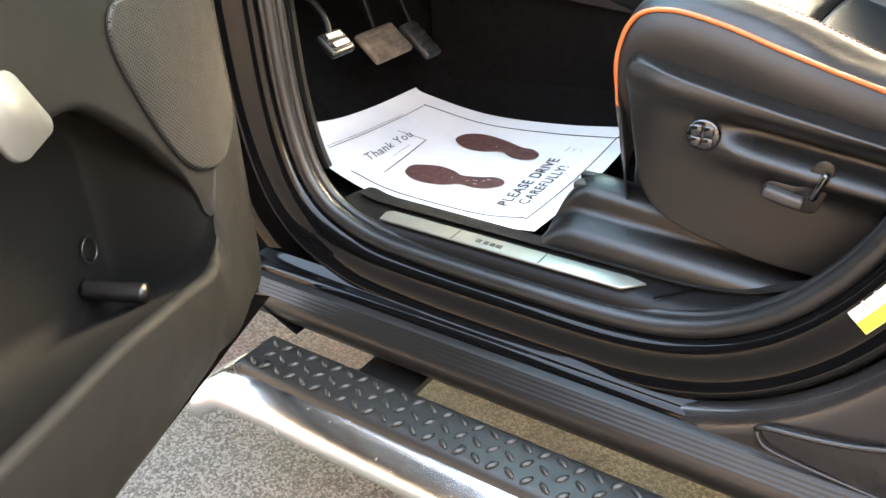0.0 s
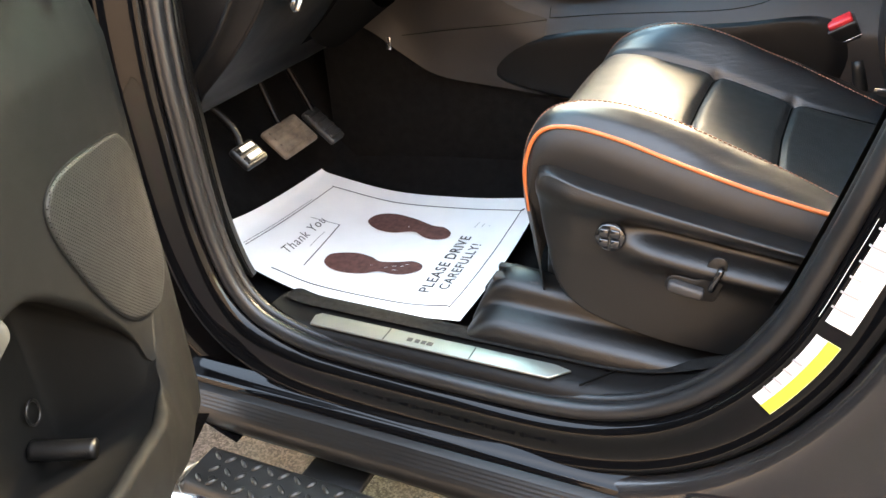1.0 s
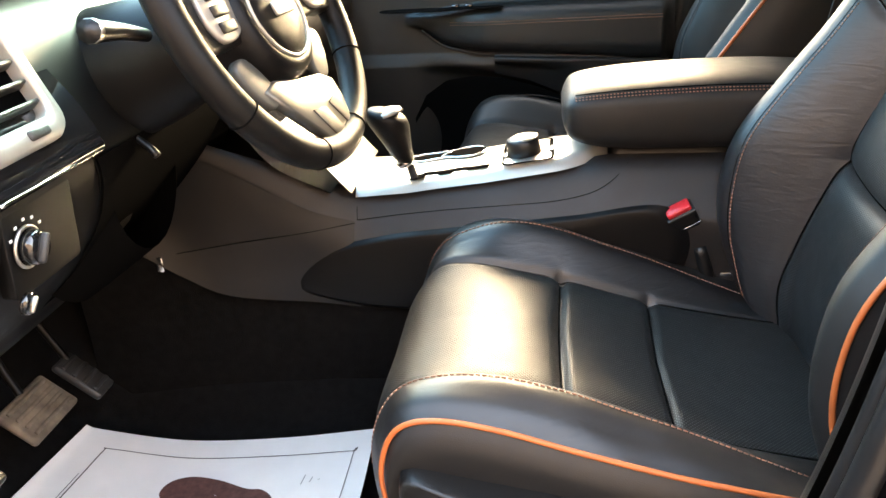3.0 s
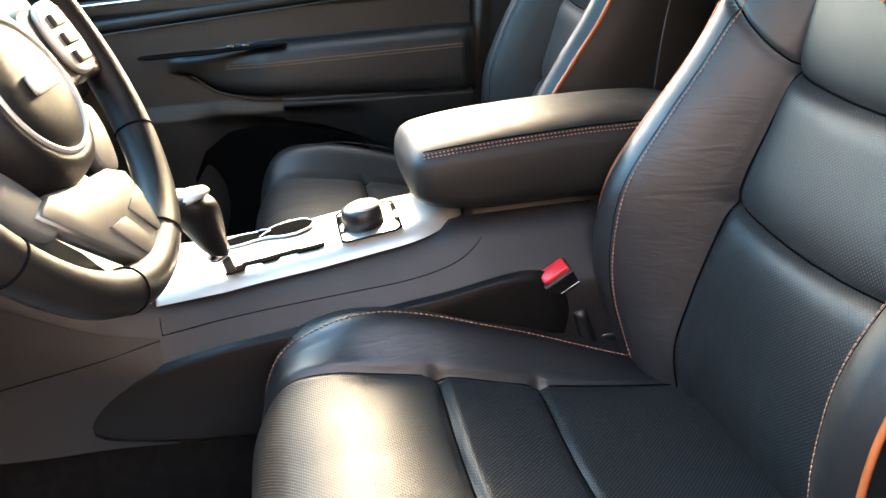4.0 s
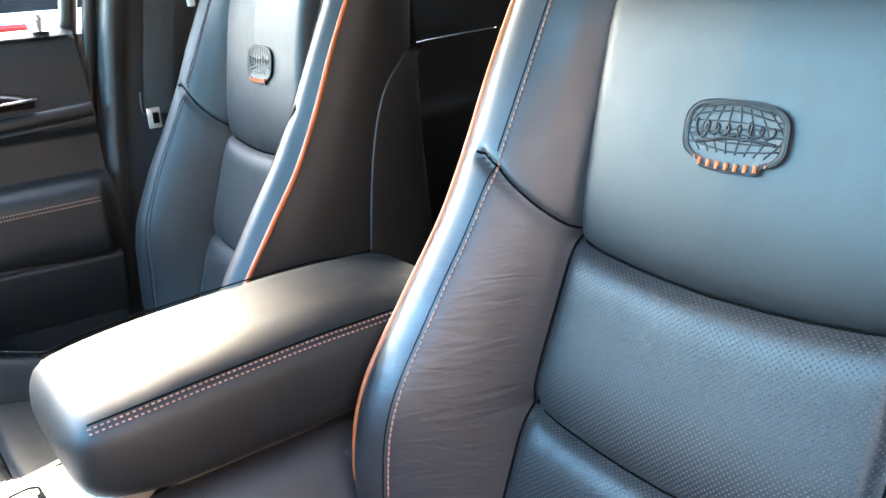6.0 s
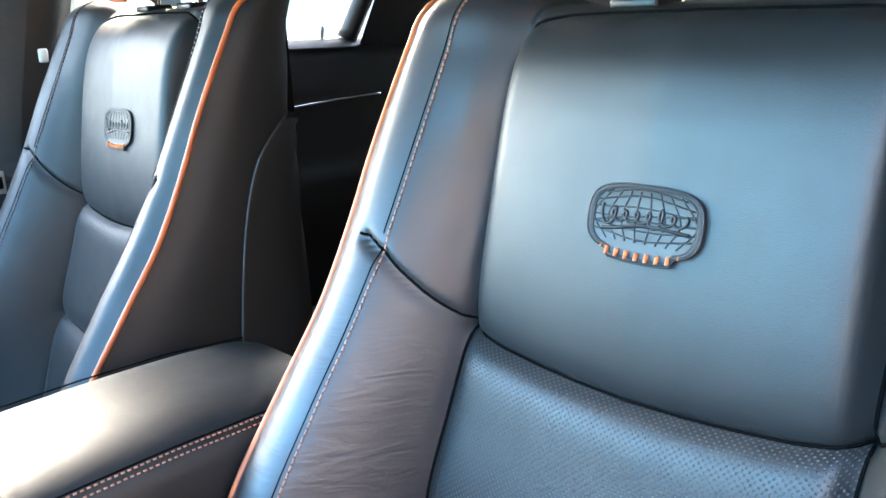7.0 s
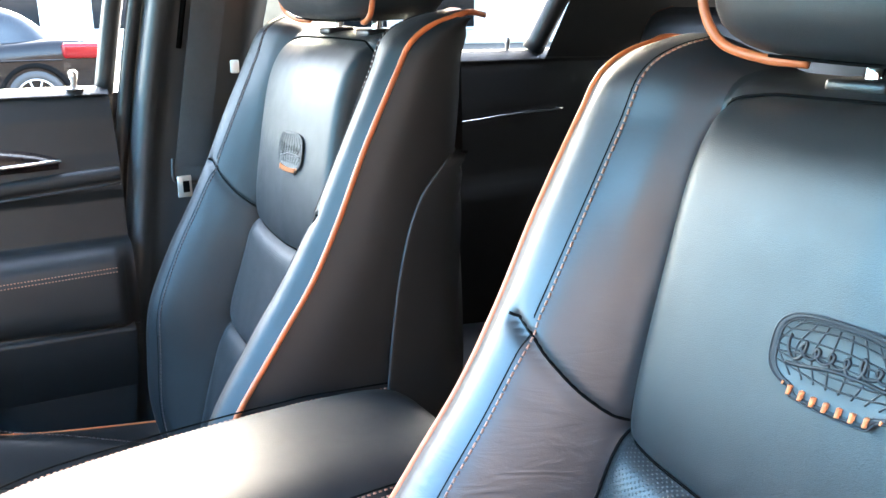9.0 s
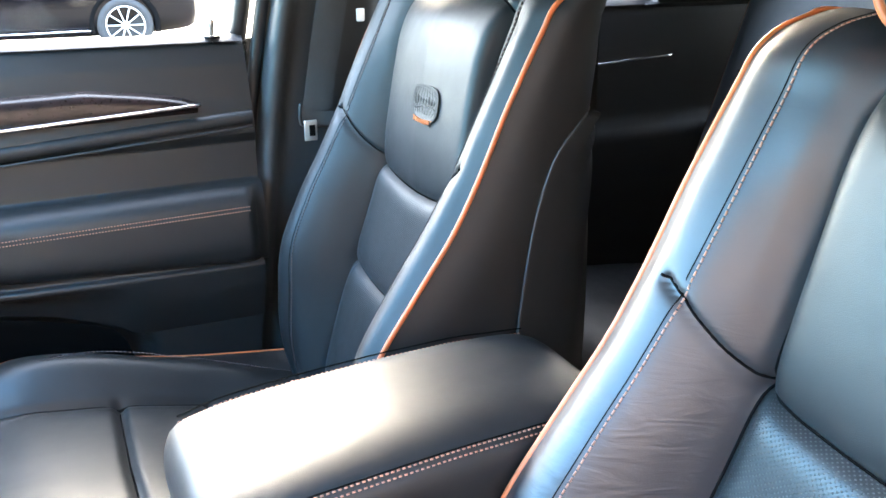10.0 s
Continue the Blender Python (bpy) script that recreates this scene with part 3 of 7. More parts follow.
part("rear_quarter", grid_mesh("rq", np.array([[(x, y, z) for z in (0.3, 0.8, 1.24)] for x, y in ((1.75, 1.46), (2.1, 1.46), (2.5, 1.43))])), PLASTIC_SOFT, body)
part("rear_quarter_trim", grid_mesh("rqt", np.array([[(1.56, 1.455, 1.23), (2.0, 1.455, 1.23), (2.55, 1.43, 1.23)], [(1.62, 1.41, 1.42), (2.0, 1.40, 1.42), (2.55, 1.37, 1.42)], [(1.68, 1.34, 1.61), (2.0, 1.34, 1.61), (2.55, 1.28, 1.58)]])), PLASTIC_SOFT, body)
part("tailgate", grid_mesh("tg", np.array([[(x, y, z) for y in np.linspace(0.05, 1.4, 6)] for x, z in ((2.5, 0.4), (2.55, 0.8), (2.52, 1.12))])), PLASTIC_SOFT, body)
part("floor_bulkhead", grid_mesh("bh", np.array([[(x, y, z) for y in np.linspace(0.0, 1.45, 8)] for x, z in ((-0.72, 0.3), (-0.74, 0.8), (-0.72, 1.17))])), CARPET, body)
ob = part("windscreen", grid_mesh("ws", net([[(-0.64, 0.0, 1.165), (-0.74, MID, 1.185), (-0.64, 1.45, 1.165)], [(-0.26, 0.045, 1.375), (-0.34, MID, 1.41), (-0.26, 1.40, 1.375)], [(0.20, 0.11, 1.585), (0.14, MID, 1.64), (0.20, 1.34, 1.585)]], 14, 12)), SCREEN_GLASS, body, "blue tinted windscreen")
for nm, quad in (("rear_side_glass", [[(0.86, -0.05, 1.24), (1.9, -0.05, 1.24)], [(0.86, 0.10, 1.60), (1.95, 0.10, 1.60)]]), ("quarter_glass", [[(1.9, -0.04, 1.24), (2.5, 0.02, 1.24)], [(1.95, 0.10, 1.60), (2.5, 0.16, 1.56)]]),
                 ("tailgate_glass", [[(2.53, 0.04, 1.10), (2.53, 1.41, 1.10)], [(2.50, 0.16, 1.58), (2.50, 1.29, 1.58)]])):
    part(nm, grid_mesh(nm, np.array(quad)), PRIVACY, body, "dark privacy glass")
part("bonnet", grid_mesh("bonnet", net([[(-0.62, -0.05, 1.10), (-0.62, MID, 1.13), (-0.62, 1.5, 1.10)], [(-1.1, -0.05, 1.07), (-1.1, MID, 1.11), (-1.1, 1.5, 1.07)],
                                        [(-1.65, 0.0, 0.98), (-1.7, MID, 1.02), (-1.65, 1.45, 0.98)]], 16, 12)), PAINT, body)

for x in (-1.15, 1.98):
    for sgn, y in ((-1, 0.06), (1, 1.40)):
        ax = Matrix.Translation((x, y, 0.375)) @ Matrix.Rotation(radians(-90 * sgn), 4, "X")
        ty = part("road_wheel", lathe([(0.20, -0.12), (0.33, -0.125), (0.37, -0.09), (0.375, 0.07), (0.345, 0.115), (0.27, 0.12), (0.255, 0.07), (0.0, 0.06)], 36, ax), TYRE, body, "black tyre")
        part("rim", tube_mesh([tuple(ax @ Vector((0.258 * math.cos(a), 0.258 * math.sin(a), 0.112))) for a in np.linspace(0, 2 * math.pi, 24, endpoint=False)], 0.012, 8, 60, closed=True), STEEL, ty)
        for k in range(5):
            part("spoke", rbox(0.13, 0, 0.10, 0.24, 0.05, 0.025, 0.008, 1, m=ax @ Matrix.Rotation(2 * math.pi * k / 5, 4, "Z")), STEEL, ty)

# ---- running board ----
board = thing("running_board", "polished tubular running board with black tread-plate step pad", "running board", at=(0.5, -0.2, 0.33))
def off(me, o=(0.5, -0.2, 0.33)):
    for v in (me.verts if isinstance(me, bmesh.types.BMesh) else me.vertices):
        v.co -= Vector(o)
    return me


prof = [(-0.140, 0.318), (-0.142, 0.342), (-0.149, 0.349), (-0.175, 0.351), (-0.212, 0.349), (-0.222, 0.342), (-0.226, 0.328)]
part("step_pad", off(grid_mesh("pad", np.array([[(x, y, z) for y, z in crom(prof, 22)] for x in np.linspace(-0.118, 1.35, 40)]))), TREAD, board, "black ribbed plastic tread pad")
part("pad_end", off(rbox(-0.119, -0.184, 0.334, 0.008, 0.084, 0.028, 0.003)), TREAD, board)
prof = [(-0.146, 0.31), (-0.16, 0.334), (-0.222, 0.337), (-0.236, 0.333), (-0.252, 0.322), (-0.262, 0.306), (-0.260, 0.290), (-0.24, 0.275), (-0.19, 0.268), (-0.15, 0.28)]
part("steel_tube", off(grid_mesh("tubeb", np.array([[(x, y * 1.0, z - (0.05 * max(0, (-0.13 - x) / 0.07)) ** 1.0) for y, z in crom(prof, 40, True)] for x in np.linspace(-0.20, 1.5, 30)]), True)), STEEL, board, "polished stainless steel side bar")
for x in (0.07, 0.75):
    part("bracket", off(rbox(x, -0.08, 0.315, 0.10, 0.12, 0.012, 0.003)), PLASTIC, board)
    part("bracket", off(rbox(x - 0.045, -0.045, 0.335, 0.012, 0.06, 0.03, 0.003)), PLASTIC, board)
lug = bmesh.new()
bmesh.ops.create_uvsphere(lug, u_segments=8, v_segments=5, radius=1.0)
for v in [v for v in lug.verts if v.co.z < -0.05]:
    v.co.z = -0.05
bmesh.ops.transform(lug, matrix=Matrix.Diagonal((0.0105, 0.0042, 0.0046, 1)), verts=lug.verts)
lug_me = bpy.data.meshes.new("lug")
lug.to_mesh(lug_me)
lug.free()
lug_me.materials.append(TREAD)
lug_me.polygons.foreach_set("use_smooth", [True] * len(lug_me.polygons))
for i in range(44):
    for j in range(3):
        x = -0.098 + i * 0.0235 + (0.011 if j == 1 else 0.0)
        y = -0.160 - 0.0235 * j
        ob = new("tread_lug", lug_me)
        ob.parent = board
        ob.location = Vector((x, y, 0.3505)) - board.location
        ob.rotation_euler[2] = radians(58 if (i + j) % 2 else -35)
for x in (-0.080, 0.255, 0.60, 0.95):
    part("screw", off(lathe([(0.0, 0.0), (0.0052, 0.0), (0.0052, 0.0016), (0.003, 0.0022), (0, 0.0016)], 12, pose(x, -0.200, 0.3495))), PLASTIC, board)

# ---- front seats ----
# heights of the backrest's front, and its x at the middle, the inner seam, the stitch line and the piped edge
BZ = [0.68, 0.76, 0.83, 0.90, 0.965, 1.04, 1.10, 1.16, 1.22, 1.27, 1.303]
BACK_COLS = [
    (0.000, [0.805, 0.792, 0.800, 0.816, 0.838, 0.866, 0.882, 0.893, 0.905, 0.917, 0.932], [(0.960, 1.324), (0.99, 1.331), (1.04, 1.334)]),
    (0.105, [0.800, 0.788, 0.798, 0.815, 0.838, 0.867, 0.884, 0.897, 0.910, 0.923, 0.939], [(0.964, 1.325), (0.992, 1.332), (1.04, 1.335)]),
    (0.134, [0.790, 0.779, 0.794, 0.814, 0.8385, 0.869, 0.887, 0.902, 0.916, 0.929, 0.945], [(0.968, 1.326), (0.995, 1.333), (1.04, 1.336)]),
    (0.147, [0.784, 0.772, 0.788, 0.813, 0.839, 0.873, 0.897, 0.920, 0.940, 0.951, 0.964], [(0.980, 1.328), (1.0, 1.336), (1.04, 1.340)]),
    (0.176, [0.765, 0.745, 0.745, 0.756, 0.776, 0.818, 0.856, 0.888, 0.914, 0.932, 0.947], [(0.962, 1.333), (0.99, 1.346), (1.03, 1.352)]),
    (0.202, [0.762, 0.736, 0.719, 0.719, 0.734, 0.782, 0.825, 0.862, 0.894, 0.920, 0.937], [(0.953, 1.335), (0.985, 1.351), (1.03, 1.359)]),
    (0.230, [0.764, 0.730, 0.708, 0.706, 0.724, 0.774, 0.818, 0.855, 0.886, 0.913, 0.931], [(0.951, 1.333), (0.985, 1.351), (1.03, 1.360)]),
    (0.253, [0.783, 0.745, 0.720, 0.718, 0.736, 0.789, 0.834, 0.868, 0.897, 0.924, 0.943], [(0.958, 1.328), (0.985, 1.345), (1.03, 1.356)]),
]
NV = 132


def back_column(xs, roll):
    return crom([(x, z) for x, z in zip(xs, BZ)] + roll, NV)


BC = [(u, back_column(xs, roll)) for u, xs, roll in BACK_COLS]
BU = np.array([u for u, _ in BC])


SMOOTH_U = np.linspace(0, 0.253, 64)
BACK_X = np.zeros((NV, 64))
BACK_Z = np.zeros((NV, 64))
for i in range(NV):
    colx = np.array([c[i, 0] for _, c in BC])
    colz = np.array([c[i, 1] for _, c in BC])
    q = crom(np.stack([BU, colx, colz], 1), 200)
    o = np.argsort(q[:, 0])
    BACK_X[i] = np.interp(SMOOTH_U, q[o, 0], q[o, 1])
    BACK_Z[i] = np.interp(SMOOTH_U, q[o, 0], q[o, 2])


def seg_dist(u, z, pts):
    """Distance in the (u, z) sheet from points to a polyline."""
    best = np.full(u.shape, 9.0)
    for (a0, b0), (a1, b1) in zip(pts[:-1], pts[1:]):
        dx, dz = a1 - a0, b1 - b0
        t = np.clip(((u - a0) * dx + (z - b0) * dz) / (dx * dx + dz * dz), 0, 1)
        best = np.minimum(best, np.hypot(u - a0 - t * dx, z - b0 - t * dz))
    return best


SEAM_U = [0.0, 0.04, 0.07, 0.11, 0.147]
UPPER_SEAM = [1.078, 1.079, 1.081, 1.085, 1.092]
LOWER_SEAM = [0.933, 0.934, 0.936, 0.940, 0.947]
BACK_SEAMS = [  # (polyline of u, z on the positive half; depth; width)
    ([(0.147, 0.68), (0.147, 1.292), (0.143, 1.312), (0.132, 1.322), (0.108, 1.326), (0.0, 1.327)], 0.006, 0.0040),
    (list(zip(SEAM_U, UPPER_SEAM)), 0.004, 0.0030),
    (list(zip(SEAM_U, LOWER_SEAM)), 0.004, 0.0030),
    ([(0.147, 1.092), (0.175, 1.121), (0.202, 1.150), (0.220, 1.161)], 0.0065, 0.0030),
]


def back_sheet(u0, u1, v0, v1, nu, nv, sgn):
    """Points of the backrest's front between u0..u1 and v0..v1 (numbers, or one for each column), seams pressed in."""
    uu = np.linspace(u0, u1, nu)
    V = np.linspace(np.broadcast_to(v0, nu), np.broadcast_to(v1, nu), nv) if nv > 1 else np.broadcast_to(v0, (1, nu)).astype(float)
    i = np.minimum(V.astype(int), NV - 2)
    f = V - i
    g = np.abs(np.broadcast_to(uu, V.shape)) / 0.253 * 63
    j = np.minimum(g.astype(int), 62)
    h = g - j

    def at(T):
        return (T[i, j] * (1 - h) + T[i, j + 1] * h) * (1 - f) + (T[i + 1, j] * (1 - h) + T[i + 1, j + 1] * h) * f

    X, Z = at(BACK_X), at(BACK_Z)
    U = np.broadcast_to(uu, X.shape)
    for pts, d, w in BACK_SEAMS:
        dist = seg_dist(np.abs(U), Z, pts)
        X = X + d * np.exp(-(dist / w) ** 2) + d * 0.22 * np.exp(-(dist / (3.5 * w)) ** 2)
    # padding rolls in to the cross seams: slowly from above, sharply from below
    inner = 1 / (1 + np.exp((np.abs(U) - 0.150) / 0.0035))
    for zz, over in ((UPPER_SEAM, 0.024), (LOWER_SEAM, 0.017)):
        h = Z - np.interp(np.abs(U), SEAM_U, zz)
        X = X + inner * 0.0125 * np.where(h > 0, np.exp(-np.maximum(h, 0) / over), np.exp(np.minimum(h, 0) / 0.010))
    return np.stack([X, U * sgn, Z], 2)


def v_at(z, u=0.0):
    """The row of the backrest's sheet that lies at height z, at u across."""
    g = abs(u) / 0.253 * 63
    j = min(int(g), 62)
    col = BACK_Z[:, j] * (1 - g + j) + BACK_Z[:, j + 1] * (g - j)
    return float(np.interp(z, col, np.arange(NV)))


# heights of the cushion: columns of (x, z) from the front's foot to the rear
CUSH_COLS = [
    (0.000, [(0.285, 0.62), (0.266, 0.69), (0.272, 0.745), (0.305, 0.786), (0.36, 0.799), (0.42, 0.793), (0.487, 0.779), (0.55, 0.761), (0.61, 0.742), (0.70, 0.722), (0.83, 0.700)]),
    (0.110, [(0.285, 0.62), (0.266, 0.69), (0.272, 0.748), (0.305, 0.790), (0.36, 0.802), (0.42, 0.795), (0.487, 0.780), (0.55, 0.762), (0.61, 0.743), (0.70, 0.722), (0.83, 0.700)]),
    (0.152, [(0.288, 0.62), (0.272, 0.69), (0.279, 0.750), (0.312, 0.800), (0.36, 0.808), (0.42, 0.797), (0.487, 0.782), (0.55, 0.763), (0.61, 0.744), (0.70, 0.724), (0.83, 0.700)]),
    (0.198, [(0.296, 0.62), (0.280, 0.70), (0.284, 0.770), (0.312, 0.822), (0.36, 0.842), (0.42, 0.842), (0.487, 0.826), (0.55, 0.803), (0.61, 0.780), (0.70, 0.742), (0.83, 0.690)]),
    (0.235, [(0.312, 0.64), (0.296, 0.71), (0.296, 0.775), (0.318, 0.826), (0.36, 0.843), (0.42, 0.837), (0.487, 0.818), (0.55, 0.794), (0.61, 0.778), (0.70, 0.748), (0.83, 0.700)]),
    (0.258, [(0.326, 0.66), (0.316, 0.72), (0.308, 0.770), (0.322, 0.817), (0.36, 0.830), (0.42, 0.821), (0.487, 0.801), (0.55, 0.783), (0.61, 0.768), (0.70, 0.750), (0.83, 0.725)]),
]
NC = 110
CU = np.array([u for u, _ in CUSH_COLS])
CC = [crom(c, NC) for _, c in CUSH_COLS]
CSM = np.linspace(0, 0.258, 56)
CUSH_X, CUSH_Z = np.zeros((NC, 56)), np.zeros((NC, 56))
for i in range(NC):
    q = crom(np.stack([CU, [c[i, 0] for c in CC], [c[i, 1] for c in CC]], 1), 160)
    o = np.argsort(q[:, 0])
    CUSH_X[i], CUSH_Z[i] = np.interp(CSM, q[o, 0], q[o, 1]), np.interp(CSM, q[o, 0], q[o, 2])

CUSH_SEAMS = [
    ([(0.152, 0.20), (0.152, 0.90)], 0.008, 0.0045),
    ([(0.0, 0.480), (0.152, 0.485)], 0.010, 0.006),
    ([(0.0, 0.600), (0.152, 0.606)], 0.010, 0.006),
]


def cush_sheet(u0, u1, v0, v1, nu, nv, sgn, nose=0.0):
    uu, vv = np.linspace(u0, u1, nu), np.linspace(v0, v1, nv)
    X, Z = np.zeros((nv, nu)), np.zeros((nv, nu))
    for j, v in enumerate(vv):
        i = min(int(v), NC - 2)
        f = v - i
        X[j] = np.interp(np.abs(uu), CSM, CUSH_X[i] * (1 - f) + CUSH_X[i + 1] * f)
        Z[j] = np.interp(np.abs(uu), CSM, CUSH_Z[i] * (1 - f) + CUSH_Z[i + 1] * f)
    U = np.broadcast_to(uu, X.shape)
    front = np.clip((Z - 0.70) / 0.06, 0, 1)
    Z = Z - nose * np.exp(-((X - 0.32) / 0.075) ** 2) * np.clip((np.abs(U) - 0.154) / 0.035, 0, 1) * front
    for pts, d, w in CUSH_SEAMS:
        dist = seg_dist(np.abs(U), X, pts)
        Z = Z - (d * np.exp(-(dist / w) ** 2) + d * 0.12 * np.exp(-(dist / (3 * w)) ** 2)) * front
    return np.stack([X, U * sgn, Z], 2)


def cv_at(x):
    c = CC[0]
    k = int(np.argmin(c[:, 0]))
    return float(np.interp(x, c[k:, 0], np.arange(k, NC)))


def uv_of(P):
    d1 = np.concatenate([np.zeros((P.shape[0], 1)), np.cumsum(np.linalg.norm(np.diff(P, axis=1), axis=2), axis=1)], 1)
    d2 = np.concatenate([np.zeros((1, P.shape[1])), np.cumsum(np.linalg.norm(np.diff(P, axis=0), axis=2), axis=0)], 0)
    return np.stack([d1.mean(0)[None, :].repeat(P.shape[0], 0), d2.mean(1)[:, None].repeat(P.shape[1], 1)], 2)


def emblem(seat, shift, ink, relief):
    """Embossed oval globe patch with orange lettering bars, laid on the upper backrest."""
    cz, w, h = 1.199, 0.081, 0.051

    def put(a, b, lift):
        v = v_at(cz + b * h / 2)
        x = np.interp(abs(shift - a * w / 2), SMOOTH_U, BACK_X[int(v)] * (1 - v % 1) + BACK_X[min(NV - 1, int(v) + 1)] * (v % 1))
        return (x - relief * lift - 0.0012 - 0.0015 * relief, -a * w / 2 + shift, cz + b * h / 2)

    rim = []
    for k in range(64):
        t = 2 * math.pi * k / 64
        c, s = math.cos(t), math.sin(t)
        a = math.copysign(abs(c) ** 0.62, c)
        b = math.copysign(abs(s) ** 0.62, s)
        b = b * 0.9 if s > 0 else b * (1.0 if abs(a) < 0.62 else 0.82)
        rim.append((a, b))
    rings = []
    for f, l in ((1.0, -0.001), (0.99, 0.0003), (0.95, 0.0005), (0.89, -0.0002), (0.45, -0.0002), (0.02, -0.0002)):
        rings.append([put(a * f, b * f, l) for a, b in rim])
    em = part("emblem", grid_mesh("emblem", np.array(rings), True), LEATHER_UP, seat, "dark embossed oval globe emblem")
    lines = [[(-0.84, 0.42), (0.0, 0.62), (0.84, 0.42)], [(-0.9, 0.05), (0.0, 0.02), (0.9, 0.05)], [(-0.86, -0.3), (0.0, -0.45), (0.86, -0.3)], [(-0.9, -0.12), (-0.2, 0.1), (0.5, 0.22), (0.9, 0.3)], [(-0.88, 0.24), (0.0, 0.34), (0.88, 0.24)], [(-0.88, -0.14), (0.0, -0.22), (0.88, -0.14)], [(-0.7, 0.62), (0.0, 0.78), (0.7, 0.62)]]
    for a in (-0.78, -0.55, -0.33, -0.11, 0.11, 0.33, 0.55, 0.78):
        lines.append([(a * 0.75, 0.72), (a * 1.15, 0.05), (a * 0.8, -0.52)])
    for ln in lines:
        part("globe_line", tube_mesh([put(a, b, -0.0001) for a, b in ln], 0.0006, 5, 24), ink, em)
    wave = [(-0.72 + 1.44 * k / 84 - 0.075 * math.sin(2 * math.pi * 7 * k / 84), 0.08 + (0.13 + (0.11 if k < 12 or 50 < k < 62 else 0.0)) * math.cos(2 * math.pi * 7 * k / 84) + 0.06 * k / 84) for k in range(85)]
    part("script_line", tube_mesh([put(a, b, 0.0004) for a, b in wave], 0.0010, 5, 260), ink, em)
    part("script_line", tube_mesh([put(a, b, 0.0004) for a, b in ((-0.72, -0.28), (-0.45, -0.22), (-0.1, -0.10), (0.3, -0.08), (0.8, -0.14))], 0.0012, 5, 60), ink, em)
    band = np.array([[put(a * f, b * f, l) for a, b in rim] for f, l in ((1.0, 0.0002), (0.985, 0.0007), (0.95, 0.0008), (0.91, 0.0007), (0.90, -0.0001))])
    part("emblem_border", grid_mesh("eb", band, True), ink, em, "dark stitched border")
    part("emblem_edge", tube_mesh([put(a, b, 0.0006) for a, b in rim], 0.0006, 5, 100, closed=True), THREAD_DARK, em)
    part("inner_edge", tube_mesh([put(a * 0.90, b * 0.90, 0.0004) for a, b in rim], 0.0005, 5, 100, closed=True), THREAD_DARK, em)
    for k in range(7):
        a = -0.56 + 0.18 * k
        b0 = -0.84 + 0.16 * a * a
        part("lettering_bar", tube_mesh([put(a, b0 - 0.10, 0.0010), put(a + 0.01, b0 + 0.10, 0.0010)], 0.0029, 6, 6, flat=0.4), ORANGE_THREAD, em, "orange stitched bar")
    for a in (-0.68, 0.69):
        part("lettering_bar", tube_mesh([put(a, -0.74, 0.0012), put(a + 0.01, -0.66, 0.0012)], 0.0012, 6, 6, flat=0.5), ORANGE_THREAD, em)


def head_rest(seat, x0=1.0, z0=1.347):
    """Padded head restraint on two chrome posts."""
    rows = []
    for k, (z, hw, xf, xb) in enumerate(((z0, 0.10, x0 - 0.030, x0 + 0.055), (z0 + 0.010, 0.142, x0 - 0.052, x0 + 0.072), (z0 + 0.035, 0.162, x0 - 0.064, x0 + 0.080),
                                         (z0 + 0.10, 0.160, x0 - 0.066, x0 + 0.078), (z0 + 0.155, 0.14, x0 - 0.05, x0 + 0.065), (z0 + 0.172, 0.085, x0 - 0.02, x0 + 0.04))):
        ring = []
        for a in np.linspace(0, 2 * np.pi, 40, endpoint=False):
            c, s = math.cos(a), math.sin(a)
            e = 0.55
            ring.append(((xf + xb) / 2 + (xb - xf) / 2 * math.copysign(abs(c) ** e, c), hw * math.copysign(abs(s) ** e, s), z))
        rows.append(ring)
    a = np.stack([crom([r[i] for r in rows], 26) for i in range(40)], 1)
    me = grid_mesh("hr", a, True)
    bm = bmesh.new()
    bm.from_mesh(me)
    bmesh.ops.holes_fill(bm, edges=[e for e in bm.edges if e.is_boundary], sides=0)
    hr = part("head_restraint", bm, LEATHER_SMOOTH, seat, "black leather head restraint with orange piping")
    for s in (1, -1):
        pts = [(x0 - 0.030, s * 0.160, z0 + 0.145), (x0 - 0.036, s * 0.165, z0 + 0.09), (x0 - 0.038, s * 0.164, z0 + 0.040), (x0 - 0.036, s * 0.148, z0 + 0.011), (x0 - 0.030, s * 0.118, z0 + 0.001), (x0 - 0.022, s * 0.09, z0 - 0.001)]
        part("piping", tube_mesh(pts, 0.0034, 7, 44), ORANGE, hr, "orange piping")
        part("post", tube_mesh([(x0 + 0.010, s * 0.064, z0 + 0.02), (x0 + 0.004, s * 0.064, z0 - 0.035)], 0.0068, 12, 8), CHROME, hr, "chrome head restraint post")
        part("post_collar", off(rbox(x0 + 0.004, s * 0.064, z0 - 0.014, 0.036, 0.040, 0.009, 0.003), (0, 0, 0)), PLASTIC, hr)
    part("underside_seam", tube_mesh([(x0 - 0.034, y, z0 + 0.004 - 0.004 * math.cos(y * 12)) for y in np.linspace(-0.11, 0.11, 9)], 0.0012, 5, 40), RIB, hr)


